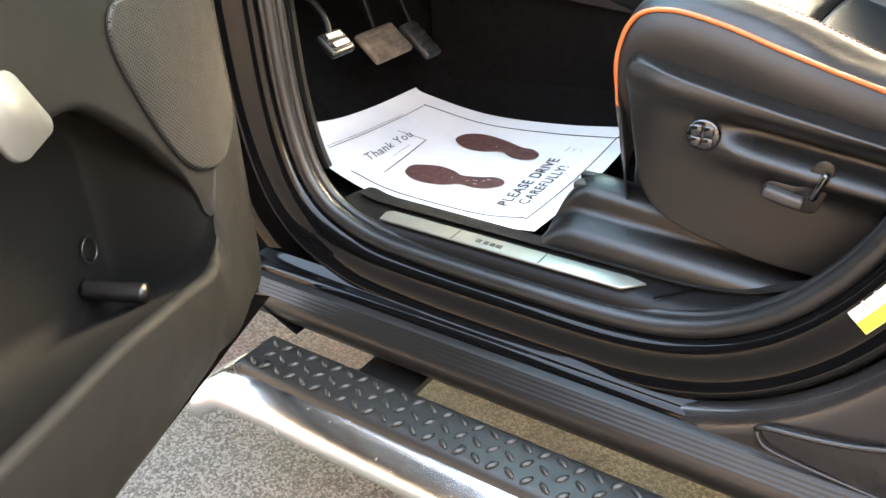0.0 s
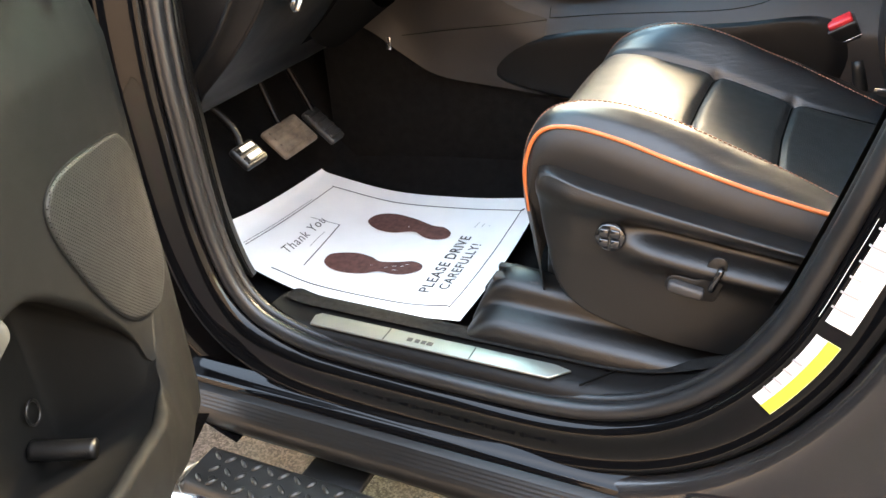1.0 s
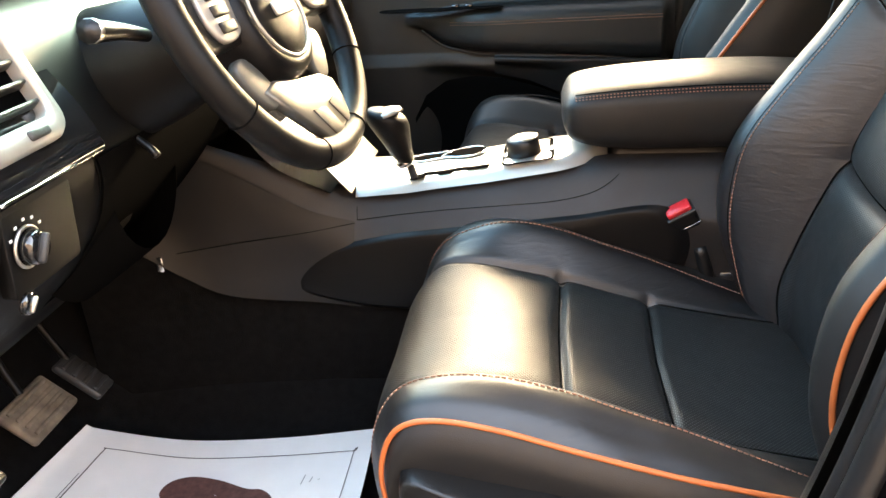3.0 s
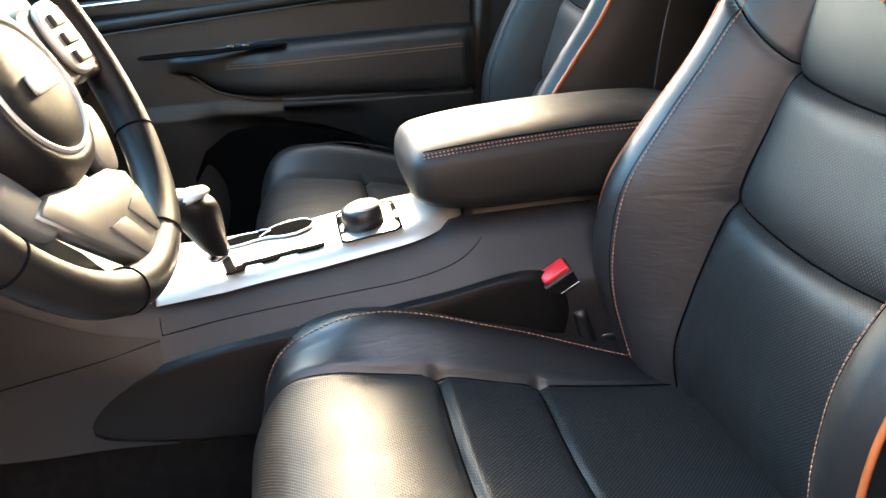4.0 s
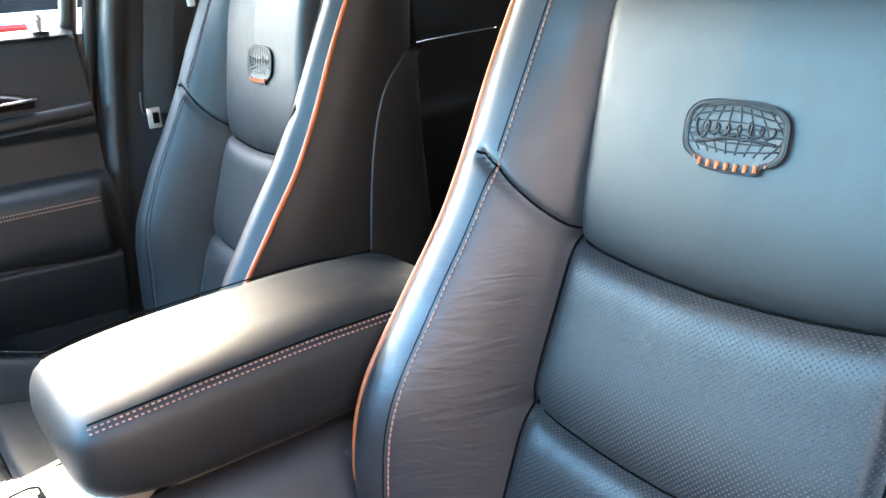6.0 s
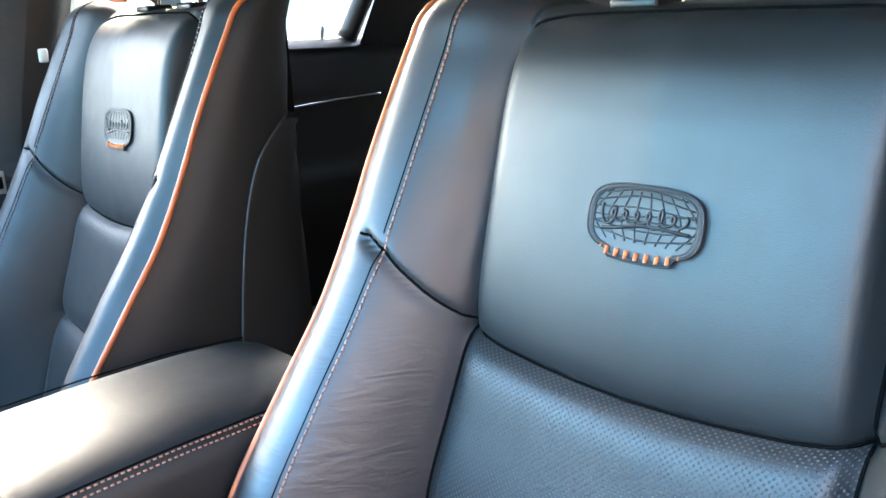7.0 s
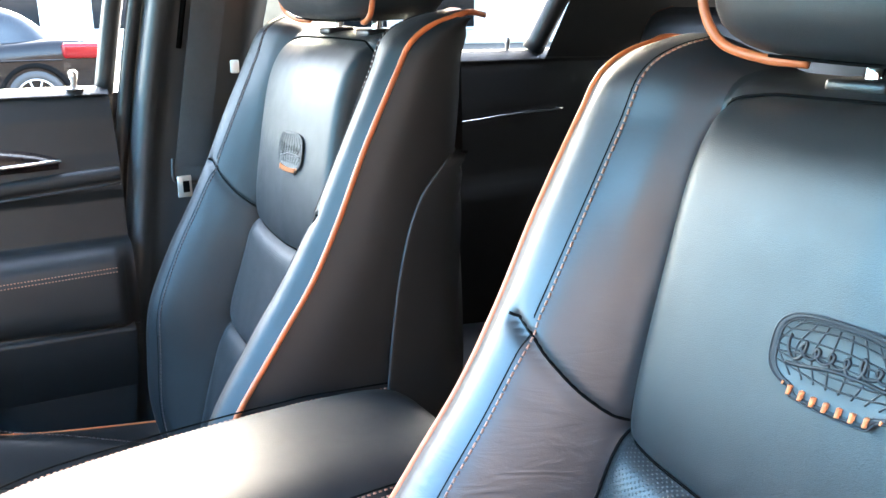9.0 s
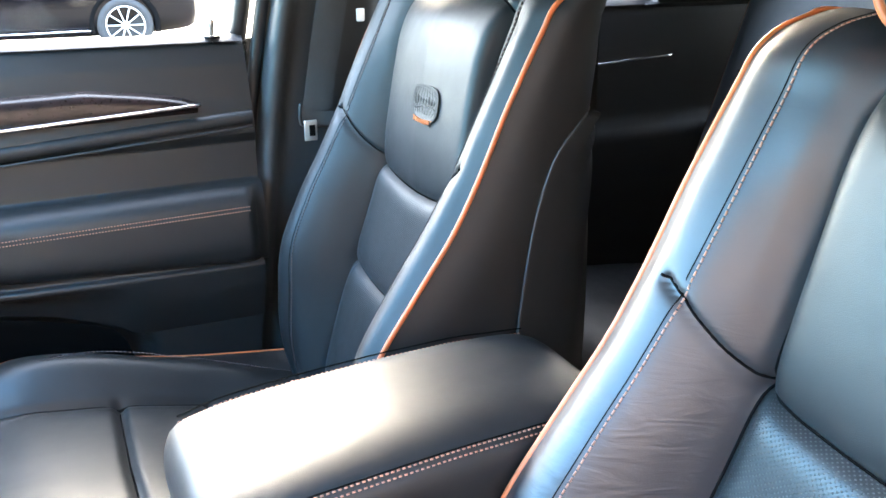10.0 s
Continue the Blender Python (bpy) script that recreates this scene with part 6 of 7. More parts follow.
part("spoke_panel", slab([(0.014, -0.124), (0.052, -0.118), (0.046, -0.150), (0.038, -0.160)], 0.0024, WM @ Matrix.Translation((0, 0, 0.0072)), 0.0008), INSERT, low)

# ---- pedals ----
def pedal(name, label, x, y, z, w, h, arm_top, material, tilt=50):
    p = thing(name, label, "pedal", at=(x, y, z))
    m = pose(0, 0, 0, 0, -tilt, 0)
    pd = part("pedal_pad", rbox(0, 0, 0, 0.014, w, h, 0.006, 3, m=m), material, p, "worn rubber pad")
    for k in range(4):
        part("pad_rib", rbox(0.008, 0, (-1.5 + k) * h / 4.6, 0.004, w * 0.82, h * 0.09, 0.0015, m=m), material, pd)
    part("pedal_arm", tube_mesh([(-0.008, 0, 0), (-0.04, 0.01, 0.05), tuple(Vector(arm_top) - Vector((x, y, z)))], 0.006, 8, 14), DASH_END, p)
    return p


pedal("brake_pedal", "worn wide brake pedal with scuffed rubber pad", -0.235, 0.322, 0.662, 0.105, 0.066, (-0.34, 0.35, 0.86), PEDAL)
pedal("accelerator_pedal", "narrow black accelerator pedal", -0.245, 0.448, 0.635, 0.046, 0.085, (-0.36, 0.46, 0.82), PLASTIC_GREY)
pk = pedal("parking_brake_pedal", "small black parking brake pedal with white printed lines", -0.150, 0.098, 0.728, 0.052, 0.042, (-0.30, 0.09, 0.86), PLASTIC)
for k in (0, 1):
    part("print_line", rbox(0.0085 + 0.002, 0, 0.009 - 0.016 * k, 0.002, 0.030, 0.008, 0.0004, m=pose(0, 0, 0, 0, -50, 0)), LABEL_WHITE, pk)

# ---- paper floor mat ----
mat_paper = thing("paper_floor_mat", "white printed paper floor mat with brown shoe prints, corners curling", "floor mat", at=(0, 0, 0))


SHEET = net([[(-0.285, 0.139, 0.560), (-0.298, 0.25, 0.532), (-0.296, 0.36, 0.522), (-0.275, 0.465, 0.530)],
             [(-0.262, 0.131, 0.512), (-0.264, 0.25, 0.508), (-0.262, 0.362, 0.508), (-0.250, 0.468, 0.519)],
             [(-0.11, 0.114, 0.476), (-0.115, 0.24, 0.482), (-0.113, 0.37, 0.488), (-0.11, 0.474, 0.498)],
             [(0.05, 0.113, 0.470), (0.055, 0.24, 0.483), (0.05, 0.36, 0.490), (0.05, 0.482, 0.503)],
             [(0.199, 0.088, 0.503), (0.2, 0.22, 0.498), (0.2, 0.36, 0.505), (0.198, 0.487, 0.522)]], 61, 81)


def paper(a, b):
    """A place on the curled sheet: a 0..1 from the front to the rear, b 0..1 from the sill inwards."""
    i, j = min(max(int(a * 80), 0), 79), min(max(int(b * 60), 0), 59)
    f, h = a * 80 - i, b * 60 - j
    return (SHEET[i, j] * (1 - h) + SHEET[i, j + 1] * h) * (1 - f) + (SHEET[i + 1, j] * (1 - h) + SHEET[i + 1, j + 1] * h) * f


def sheet(a0, a1, b0, b1, na, nb, lift):
    return grid_mesh("sheet", np.array([[paper(a, b) + np.array([0, 0, lift]) for b in np.linspace(b0, b1, nb)] for a in np.linspace(a0, a1, na)]))


part("paper_sheet", sheet(0, 1, 0, 1, 90, 80, 0.0), WHITE, mat_paper, "white paper sheet")


def on_paper(pts, r, closed=False, n=60, material=INK, name="printed_line"):
    part(name, tube_mesh([paper(a, b) + np.array([0, 0, 0.0018]) for a, b in pts], r, 4, n, closed, 0.5), material, mat_paper)


on_paper([(0.109, 0.121), (0.112, 0.40), (0.118, 0.70), (0.120, 0.875), (0.135, 0.888), (0.40, 0.887), (0.70, 0.886), (0.935, 0.885), (0.944, 0.872), (0.938, 0.50), (0.930, 0.125), (0.905, 0.092), (0.735, 0.074), (0.437, 0.072), (0.255, 0.066)], 0.0011, False, 220)
on_paper([(0.098, 0.125), (0.101, 0.40), (0.108, 0.72)], 0.0007, False, 60)


def print_shape(outline, name, material):
    """A flat printed shape from an outline in the sheet's own measures."""
    c = np.mean(outline, 0)
    rings = [[paper(*(c + (np.array(p) - c) * f)) + np.array([0, 0, 0.0022]) for p in outline] for f in (1.0, 0.6, 0.25, 0.02)]
    part(name, grid_mesh(name, np.array(rings), True), material, mat_paper, "brown printed shoe sole")


SOLES = ([(0.378, 0.261), (0.381, 0.329), (0.452, 0.376), (0.52, 0.367), (0.567, 0.34), (0.631, 0.356), (0.678, 0.377), (0.72, 0.361), (0.728, 0.318), (0.69, 0.272), (0.642, 0.258), (0.589, 0.262), (0.54, 0.226), (0.463, 0.208), (0.409, 0.222)],
         [(0.383, 0.669), (0.391, 0.744), (0.45, 0.778), (0.542, 0.757), (0.64, 0.707), (0.689, 0.7), (0.731, 0.657), (0.728, 0.606), (0.679, 0.583), (0.633, 0.600), (0.618, 0.624), (0.574, 0.63), (0.515, 0.602), (0.442, 0.613)])
for sole in SOLES:
    print_shape(crom(sole, 80, True), "shoe_print", BROWN_INK)
for a, b, w, h in ((0.604, 0.302, 0.010, 0.014), (0.628, 0.318, 0.016, 0.006), (0.655, 0.326, 0.008, 0.012), (0.668, 0.345, 0.012, 0.008), (0.640, 0.290, 0.014, 0.004)):
    on_paper([(a - w / 2, b - h / 2), (a, b), (a + w / 2, b + h / 2)], 0.0013, n=6, material=WHITE, name="worn_speck")


def paper_text(text, a, b, size, name, tilt=0.0):
    """Lettering that reads inwards from the sill, its foot to the rear."""
    cu = bpy.data.curves.new(name, "FONT")
    cu.body, cu.size, cu.space_character = text, 1.0, 1.12
    cu.offset = 0.0 if "script" in name else 0.014
    cu.shear = 0.35 if "script" in name else 0.0
    tmp = new("tmp", cu)
    me = bpy.data.meshes.new_from_object(tmp.evaluated_get(bpy.context.evaluated_depsgraph_get()))
    bpy.data.objects.remove(tmp)
    for v in me.vertices:
        x, y = v.co.x * size, v.co.y * size
        v.co = Vector(paper(a - (y + tilt * x), b + x * 1.22)) + Vector((0, 0, 0.0018))
    part(name, me, INK, mat_paper, smooth=False)


paper_text("PLEASE DRIVE", 0.815, 0.165, 0.058, "printed_text", -0.012)
paper_text("CAREFULLY!", 0.873, 0.205, 0.052, "printed_text", -0.012)
paper_text("Thank You", 0.250, 0.205, 0.062, "printed_script", 0.02)
on_paper([(0.334, 0.177), (0.317, 0.38), (0.300, 0.577)], 0.0012)
on_paper([(0.300, 0.577), (0.24, 0.570), (0.179, 0.559)], 0.0007)
on_paper([(0.285, 0.33), (0.280, 0.41), (0.278, 0.48)], 0.0005)
for k in range(3):
    on_paper([(0.805 + 0.025 * k, 0.725 + 0.01 * k), (0.81 + 0.025 * k, 0.775 - 0.012 * k)], 0.0006, n=8, material=PALE_INK)

# ---- driver door, open ----
HX, HY = -0.17, -0.06
DA = radians(70)
DD, DN = Vector((math.cos(DA), -math.sin(DA), 0)), Vector((math.sin(DA), math.cos(DA), 0))
door = thing("driver_door", "open driver door with grey-black moulded trim, speaker and map pocket", "car door", at=(HX, HY, 0.45))


def dp(d, n, z):
    """A place on the door: d along it from the hinge, n inwards, z up."""
    p = Vector((HX, HY, 0)) + DD * d + DN * n
    return (p.x, p.y, z)


def dop(name, me, material, label="", parent=None):
    return part(name, off(me, (HX, HY, 0.45)), material, parent or door, label)


MOUTH_D = [0.09, 0.20, 0.256, 0.264, 0.28, 0.31, 0.338, 0.405, 0.46, 0.55, 0.75, 1.1]
MOUTH_LOW = [0.80, 0.72, 0.640, 0.616, 0.604, 0.603, 0.607, 0.624, 0.636, 0.648, 0.655, 0.66]
MOUTH_TOP = [0.80, 0.72, 0.640, 0.664, 0.695, 0.732, 0.763, 0.818, 0.826, 0.820, 0.80, 0.78]


def belly(d):
    """How far the lower trim swells round the map pocket."""
    return float(np.interp(d, [0.10, 0.2, 0.27, 0.34, 0.45, 0.6, 1.1], [0.0, 0.010, 0.026, 0.048, 0.062, 0.070, 0.070]))


def door_base(d, z):
    n = 0.045 + float(np.interp(d, [0.10, 0.125, 0.16, 0.22], [-0.03, -0.012, 0.0, 0.004]))
    n -= 0.05 * max(0.0, (0.50 - z) / 0.06) ** 2
    at = np.interp(d, [0.36, 0.42, 0.55, 1.1], [1.06, 1.03, 1.02, 1.02])
    n += 0.055 * np.interp(d, [0.36, 0.45, 0.55], [0, 0.5, 1]) * math.exp(-((z - at) / 0.055) ** 4)
    return n - 0.035 * max(0, min(1, (z - 0.99) / 0.16))


def door_n(d, z):
    """The trim's relief: a belly below, an armrest above."""
    low = float(np.interp(d, MOUTH_D, MOUTH_LOW))
    return door_base(d, z) + belly(d) / (1 + math.exp(max(-40, min(40, (z - low) / 0.016))))


dv = np.concatenate([np.linspace(0.10, 0.25, 30), np.linspace(0.254, 0.42, 60), np.linspace(0.43, 1.08, 50)])
mlow, mtop = crom(list(zip(MOUTH_D, MOUTH_LOW)), 400), crom(list(zip(MOUTH_D, MOUTH_TOP)), 400)
lower, upper, liner = [], [], []
for d in dv:
    lo_, hi_ = float(np.interp(d, mlow[:, 0], mlow[:, 1])), float(np.interp(d, mtop[:, 0], mtop[:, 1]))
    gap = min(1.0, max(0.0, (d - 0.252) / 0.060))
    gap = gap * gap * (3 - 2 * gap)
    full = door_base(d, lo_) + belly(d)
    col = []
    for t in np.linspace(0, 1, 50):
        z = 0.445 + (lo_ - 0.445) * t
        soft = door_n(d, z)
        hard = door_base(d, z) + belly(d) * (0.25 + 0.75 * math.sin(1.57 * t) ** 1.1)
        col.append(dp(d, soft * (1 - gap) + hard * gap, z))
    for back, dz in ((0.004, 0.004), (0.010, 0.005), (0.016, 0.002), (0.022, -0.01)):
        col.append(dp(d, (full - back) * gap + (1 - gap) * door_n(d, lo_), lo_ + dz * gap))
    deep = -0.06 * gap + (1 - gap) * (door_n(d, lo_) - 0.004)
    foot = col[-1]
    lower.append(col)
    col = []
    for back, dz in ((0.022, 0.004), (0.012, 0.0), (0.005, 0.002), (0.001, 0.006)):
        col.append(dp(d, (door_base(d, hi_) - back) * gap + (1 - gap) * door_n(d, hi_), hi_ + dz * gap))
    for t in np.linspace(0, 1, 70):
        z = hi_ + 0.010 * gap + (1.20 - hi_ - 0.010 * gap) * t
        col.append(dp(d, door_n(d, z) * (1 - gap) + door_base(d, z) * gap, z))
    upper.append(col)
    if d > 0.25:
        liner.append([foot] + [dp(d, deep, lo_ - 0.07 * gap + (hi_ - lo_ + 0.10 * gap) * t) for t in np.linspace(0, 1, 10)] + [col[0]])
trim = dop("door_trim", grid_mesh("dt", np.array(upper)), DOOR_TRIM, "moulded grey-black door trim")
dop("lower_trim", grid_mesh("dl", np.array(lower)), DOOR_TRIM)
dop("map_pocket", grid_mesh("mp", np.array(liner)), POCKET, "deep black map pocket")
P = np.array([[dp(d, n, z) for z in np.linspace(0.43, 1.20, 6)] for d, n in ((0.105, 0.012), (0.108, -0.01), (0.112, -0.06), (0.14, -0.10), (0.6, -0.115), (1.10, -0.10), (1.12, -0.02), (1.08, 0.05))])
dop("door_shell", grid_mesh("ds", P), PAINT, "black painted door shell")
dop("door_foot", grid_mesh("df", np.array([[dp(d, n, 0.44) for n in (-0.09, -0.02, 0.04)] for d in np.linspace(0.125, 1.1, 10)])), PAINT)
# speaker grille
gl = crom([(0.150, 0.80), (0.162, 0.725), (0.205, 0.690), (0.255, 0.695), (0.30, 0.745), (0.345, 0.835), (0.352, 0.885), (0.318, 0.905), (0.25, 0.905), (0.185, 0.895), (0.158, 0.86)], 60, True)
cx, cz = 0.25, 0.80
rings, uvs = [], []
for f, l in ((1.0, 0.0), (0.985, 0.0035), (0.95, 0.004), (0.7, 0.006), (0.4, 0.007), (0.001, 0.0075)):
    rings.append([dp(cx + (d - cx) * f, door_n(cx + (d - cx) * f, cz + (z - cz) * f) + l, cz + (z - cz) * f) for d, z in gl])
    uvs.append([(cx + (d - cx) * f, cz + (z - cz) * f) for d, z in gl])
sp = dop("speaker_grille", grid_mesh("sg", np.array(rings), True, uv=np.array(uvs)), GRILLE, "perforated grey speaker grille")
dop("grille_edge", tube_mesh([dp(d, door_n(d, z) + 0.001, z) for d, z in gl], 0.0014, 6, 110, closed=True), DOOR_TRIM, "", sp)
# seat memory switches
m = frame3(dp(0.503, 0.060, 0.852), DD, (DN.x * -0.35, DN.y * -0.35, 1)) @ Matrix.Rotation(radians(-14), 4, "Z")
pod = dop("memory_switch", slab(rrect(0.056, 0.060, 0.012), 0.010, m, 0.003), POD, "satin silver seat memory switch pod")
dop("button_plate", slab(rrect(0.022, 0.058, 0.006), 0.003, m @ Matrix.Translation((0.002, -0.002, 0.0095)) @ Matrix.Rotation(radians(32), 4, "Z"), 0.001), SILVER_DIM, "", pod)
for k in (-1, 0, 1):
    dop("memory_button", rbox(0, 0, 0, 0.010, 0.011, 0.006, 0.002, m=m @ Matrix.Translation((0.002, -0.002, 0.0135)) @ Matrix.Rotation(radians(32), 4, "Z") @ Matrix.Translation((0, 0.017 * k, 0))), STEEL, "", pod)
# armrest pad and inner handle
ln = [dp(d, door_n(d, 1.03) + 0.002, 1.04 + 0.01 * math.sin(d * 6)) for d in (0.45, 0.53, 0.62, 0.8, 1.05)]
dop("armrest_pad", tube_mesh(ln, [0.010, 0.026, 0.034, 0.036, 0.03], 14, 40), DASH_END, "padded leather armrest")
ln = [dp(0.235, 0.05, 1.09), dp(0.25, 0.072, 1.10), dp(0.33, 0.078, 1.108), dp(0.43, 0.07, 1.11)]
dop("inner_handle", tube_mesh(ln, [0.010, 0.015, 0.014, 0.008], 10, 24, flat=0.6), CHROME, "chrome inner door handle")
dop("handle_bezel", tube_mesh([dp(0.215, 0.044, 1.05), dp(0.21, 0.046, 1.09), dp(0.235, 0.045, 1.135), dp(0.45, 0.04, 1.14)], 0.006, 8, 40), SILVER_PAINT)
# ring emblem and rib in the pocket
dop("pocket_ring", tube_mesh([dp(0.339 + 0.012 * math.cos(a), -0.052, 0.628 + 0.015 * math.sin(a)) for a in np.linspace(0, 2 * math.pi, 18, endpoint=False)], 0.0016, 6, 40, closed=True), PLASTIC)
dop("pocket_rib", tube_mesh([dp(0.356, -0.058, 0.588), dp(0.352, -0.02, 0.585), dp(0.346, 0.012, 0.582)], 0.012, 8, 16), PLASTIC)
c3 = [dp(0.088, -0.012, z) for z in (1.2, 0.9, 0.6, 0.47)] + [dp(0.13, 0.0, 0.435), dp(0.3, 0.01, 0.432)]
dop("door_edge_seal", tube_mesh(c3, 0.007, 8, 60), RUBBER)

# ---- passenger door trim ----
pdoor = thing("passenger_door", "closed passenger door with black trim, dark wood strip and padded armrest", "car door", at=(0.3, 1.42, 0.5))
PO = (0.3, 1.42, 0.5)


def pdo(name, me, material, label="", parent=None):
    return part(name, off(me, PO), material, parent or pdoor, label)


def pd_y(x, z):
    y = np.interp(z, [0.46, 0.60, 0.78, 0.90, 0.93, 1.03, 1.10, 1.115, 1.13, 1.17, 1.22, 1.25, 1.262], [1.425, 1.40, 1.398, 1.392, 1.402, 1.408, 1.412, 1.404, 1.404, 1.418, 1.430, 1.442, 1.462])
    arm_lo = np.interp(x, [0.10, 0.165, 0.22, 0.30, 0.5, 0.74], [1.0, 0.985, 0.945, 0.925, 0.908, 0.893])
    arm_hi = np.interp(x, [0.10, 0.165, 0.3, 0.5, 0.74], [1.012, 1.020, 1.030, 1.030, 1.030])
    k = np.interp(x, [0.13, 0.20, 0.32, 0.72, 0.735], [0, 0.45, 1, 1, 0.6])
    t = (z - arm_lo) / max(1e-3, arm_hi - arm_lo)
    bulge = max(0.0, 1 - abs(2 * t - 1.15) ** 4) if 0 < t < 1.08 else 0.0
    y -= 0.050 * k * bulge ** 0.5
    # pocket
    pk = 1 / (1 + math.exp((z - np.interp(x, [0.15, 0.35, 0.50, 0.56, 0.62], [0.90, 0.872, 0.835, 0.78, 0.6])) / 0.006))
    pk *= 1 / (1 + math.exp((x - 0.545) / 0.01)) * (1 / (1 + math.exp(-(x - 0.2) / 0.02)))
    y += 0.035 * pk * (z > 0.6)
    return y


xv, zv = np.linspace(-0.28, 0.745, 120), np.concatenate([np.linspace(0.46, 0.87, 50), np.linspace(0.873, 1.264, 120)])
pdo("door_trim", grid_mesh("pt", np.array([[(x - 0.12 * max(0, 0.9 - z) * max(0.0, (x - 0.5) / 0.245), pd_y(x, z), z + 0.0) for x in xv] for z in zv])), PASS_TRIM, "black moulded door trim")
P = np.stack([crom([(x, 1.409, 1.152 - 0.06 * (0.66 - x) * 0.3), (x, 1.400, 1.162 - 0.018 * (0.66 - x)), (x, 1.404, 1.162 + 0.028 * min(1, (0.662 - x) / 0.16) ** 0.6 - 0.02 * (0.66 - x)), (x, 1.420, 1.165 + 0.034 * min(1, (0.662 - x) / 0.16) ** 0.6 - 0.02 * (0.66 - x))], 12) for x in np.linspace(-0.28, 0.660, 60)])
pdo("wood_strip", grid_mesh("ws", P), WOOD, "glossy dark wood trim strip")
pdo("silver_line", tube_mesh([(0.664, 1.402, 1.165), (0.5, 1.399, 1.157), (0.2, 1.397, 1.142), (-0.28, 1.397, 1.124)], 0.0030, 8, 40), STEEL, "bright silver line")
rows = [[(x, 1.416, 1.150 - 0.062 * (0.74 - x)), (x, 1.4035, 1.149 - 0.062 * (0.74 - x)), (x, 1.399, 1.141 - 0.062 * (0.74 - x)), (x, 1.401, 1.131 - 0.062 * (0.74 - x)), (x, 1.410, 1.124 - 0.062 * (0.74 - x))] for x in np.linspace(-0.28, 0.742, 30)]
pdo("ledge", grid_mesh("ledge", np.stack([crom(r, 14) for r in rows])), LEATHER_SIDE, "black padded ledge under the wood strip")
# paler grey strip that paints in the highlight below the ledge
pdo("highlight_strip", tube_mesh([(0.742, 1.404, 1.124), (0.5, 1.401, 1.109), (0.2, 1.401, 1.090), (-0.28, 1.403, 1.06)], 0.0022, 6, 40), PLASTIC_GREY)
for dz in (0.0, -0.006):
    ln = [(x, pd_y(x, 1.004 + dz) - 0.0015, 1.004 + dz + 0.012 * np.interp(x, [0.2, 0.72], [-0.1, 0.3])) for x in np.linspace(0.24, 0.718, 9)]
    pdo("stitching", stitches(ln, 110, 0.0008, 0.5), THREAD)
rows = [[(x, 1.372, z0 + 0.012), (x, 1.374, z0 + 0.002), (x, 1.366, z0 - 0.003), (x, 1.367, z0 - 0.012), (x, 1.374 + 0.01 * (x < 0.5), z0 - 0.45 * np.interp(x, [0.34, 0.42, 0.50, 0.53, 0.735], [0.045, 0.06, 0.09, 0.11, 0.11])), (x, 1.396, z0 - np.interp(x, [0.34, 0.42, 0.50, 0.53, 0.735], [0.045, 0.06, 0.09, 0.11, 0.11]))] for x, z0 in ((x, np.interp(x, [0.17, 0.22, 0.30, 0.5, 0.74], [0.985, 0.943, 0.925, 0.916, 0.908])) for x in np.linspace(0.34, 0.735, 16))]
pdo("lower_panel", grid_mesh("lpan", np.stack([crom(r, 26) for r in rows])), PASS_TRIM, "grey-black lower door panel")
# black sheet proud of the trim: the shade inside the map pocket, painted
rows = []
for x in np.linspace(0.14, 0.53, 40):
    hi = float(np.interp(x, [0.138, 0.17, 0.223, 0.286, 0.358, 0.412, 0.458, 0.496, 0.515, 0.53], [0.77, 0.83, 0.866, 0.874, 0.868, 0.852, 0.838, 0.82, 0.79, 0.70]))
    rows.append([(x, min(pd_y(x, z) for z in (hi, 0.60)) - 0.004 + 0.02 * math.sin(math.pi * f), 0.58 + (hi - 0.58) * f) for f, z in ((f, 0.58 + (hi - 0.58) * f) for f in np.linspace(0, 1, 16))])
pdo("map_pocket", grid_mesh("ppk", np.array(rows)), RIB, "black sheet in place of the map pocket's dark inside")
pdo("armrest_seam", tube_mesh([(x, pd_y(x, 0.905) - 0.004, np.interp(x, [0.165, 0.22, 0.30, 0.5, 0.74], [0.99, 0.946, 0.926, 0.909, 0.894])) for x in np.linspace(0.17, 0.735, 14)], 0.0025, 6, 50), PLASTIC_GREY)
pdo("pull_cup", slab(smooth_outline([(0.10, -0.02), (0.22, -0.022), (0.26, -0.005), (0.35, 0.004), (0.36, 0.022), (0.30, 0.024), (0.10, 0.020)], 40), 0.003, frame3((0.0, 1.355, 1.034), (1, 0, 0), (0, 1, 0)), 0.001), RIB)
for x in (0.255, 0.285):
    pdo("window_switch", rbox(x, 1.372, 1.040, 0.018, 0.016, 0.008, 0.003), GLOSS)
pdo("lock_pin", lathe([(0.004, -0.01), (0.004, 0.012), (0.006, 0.016), (0.006, 0.024), (0.003, 0.027), (0, 0.027)], 14, pose(0.70, 1.450, 1.262)), SILVER, "small lock pin")
pdo("lock_grommet", lathe([(0.013, 0), (0.012, 0.003), (0.005, 0.004), (0.004, 0)], 18, pose(0.70, 1.450, 1.2595)), PLASTIC)
pdo("belt_rubber", rbox(0.23, 1.474, 1.252, 1.03, 0.014, 0.02, 0.004), RUBBER)
pdo("window_sill", grid_mesh("wsl", np.array([[(x, y, z) for y, z in ((1.440, 1.2535), (1.450, 1.2635), (1.466, 1.264))] for x in np.linspace(-0.28, 0.745, 20)])), PLASTIC_GREY)
pdo("speaker_ring", tube_mesh([(0.03 + 0.085 * math.cos(a), 1.397, 0.70 + 0.085 * math.sin(a)) for a in np.linspace(0, 2 * math.pi, 24, endpoint=False)], 0.002, 6, 60, closed=True), PLASTIC_GREY)
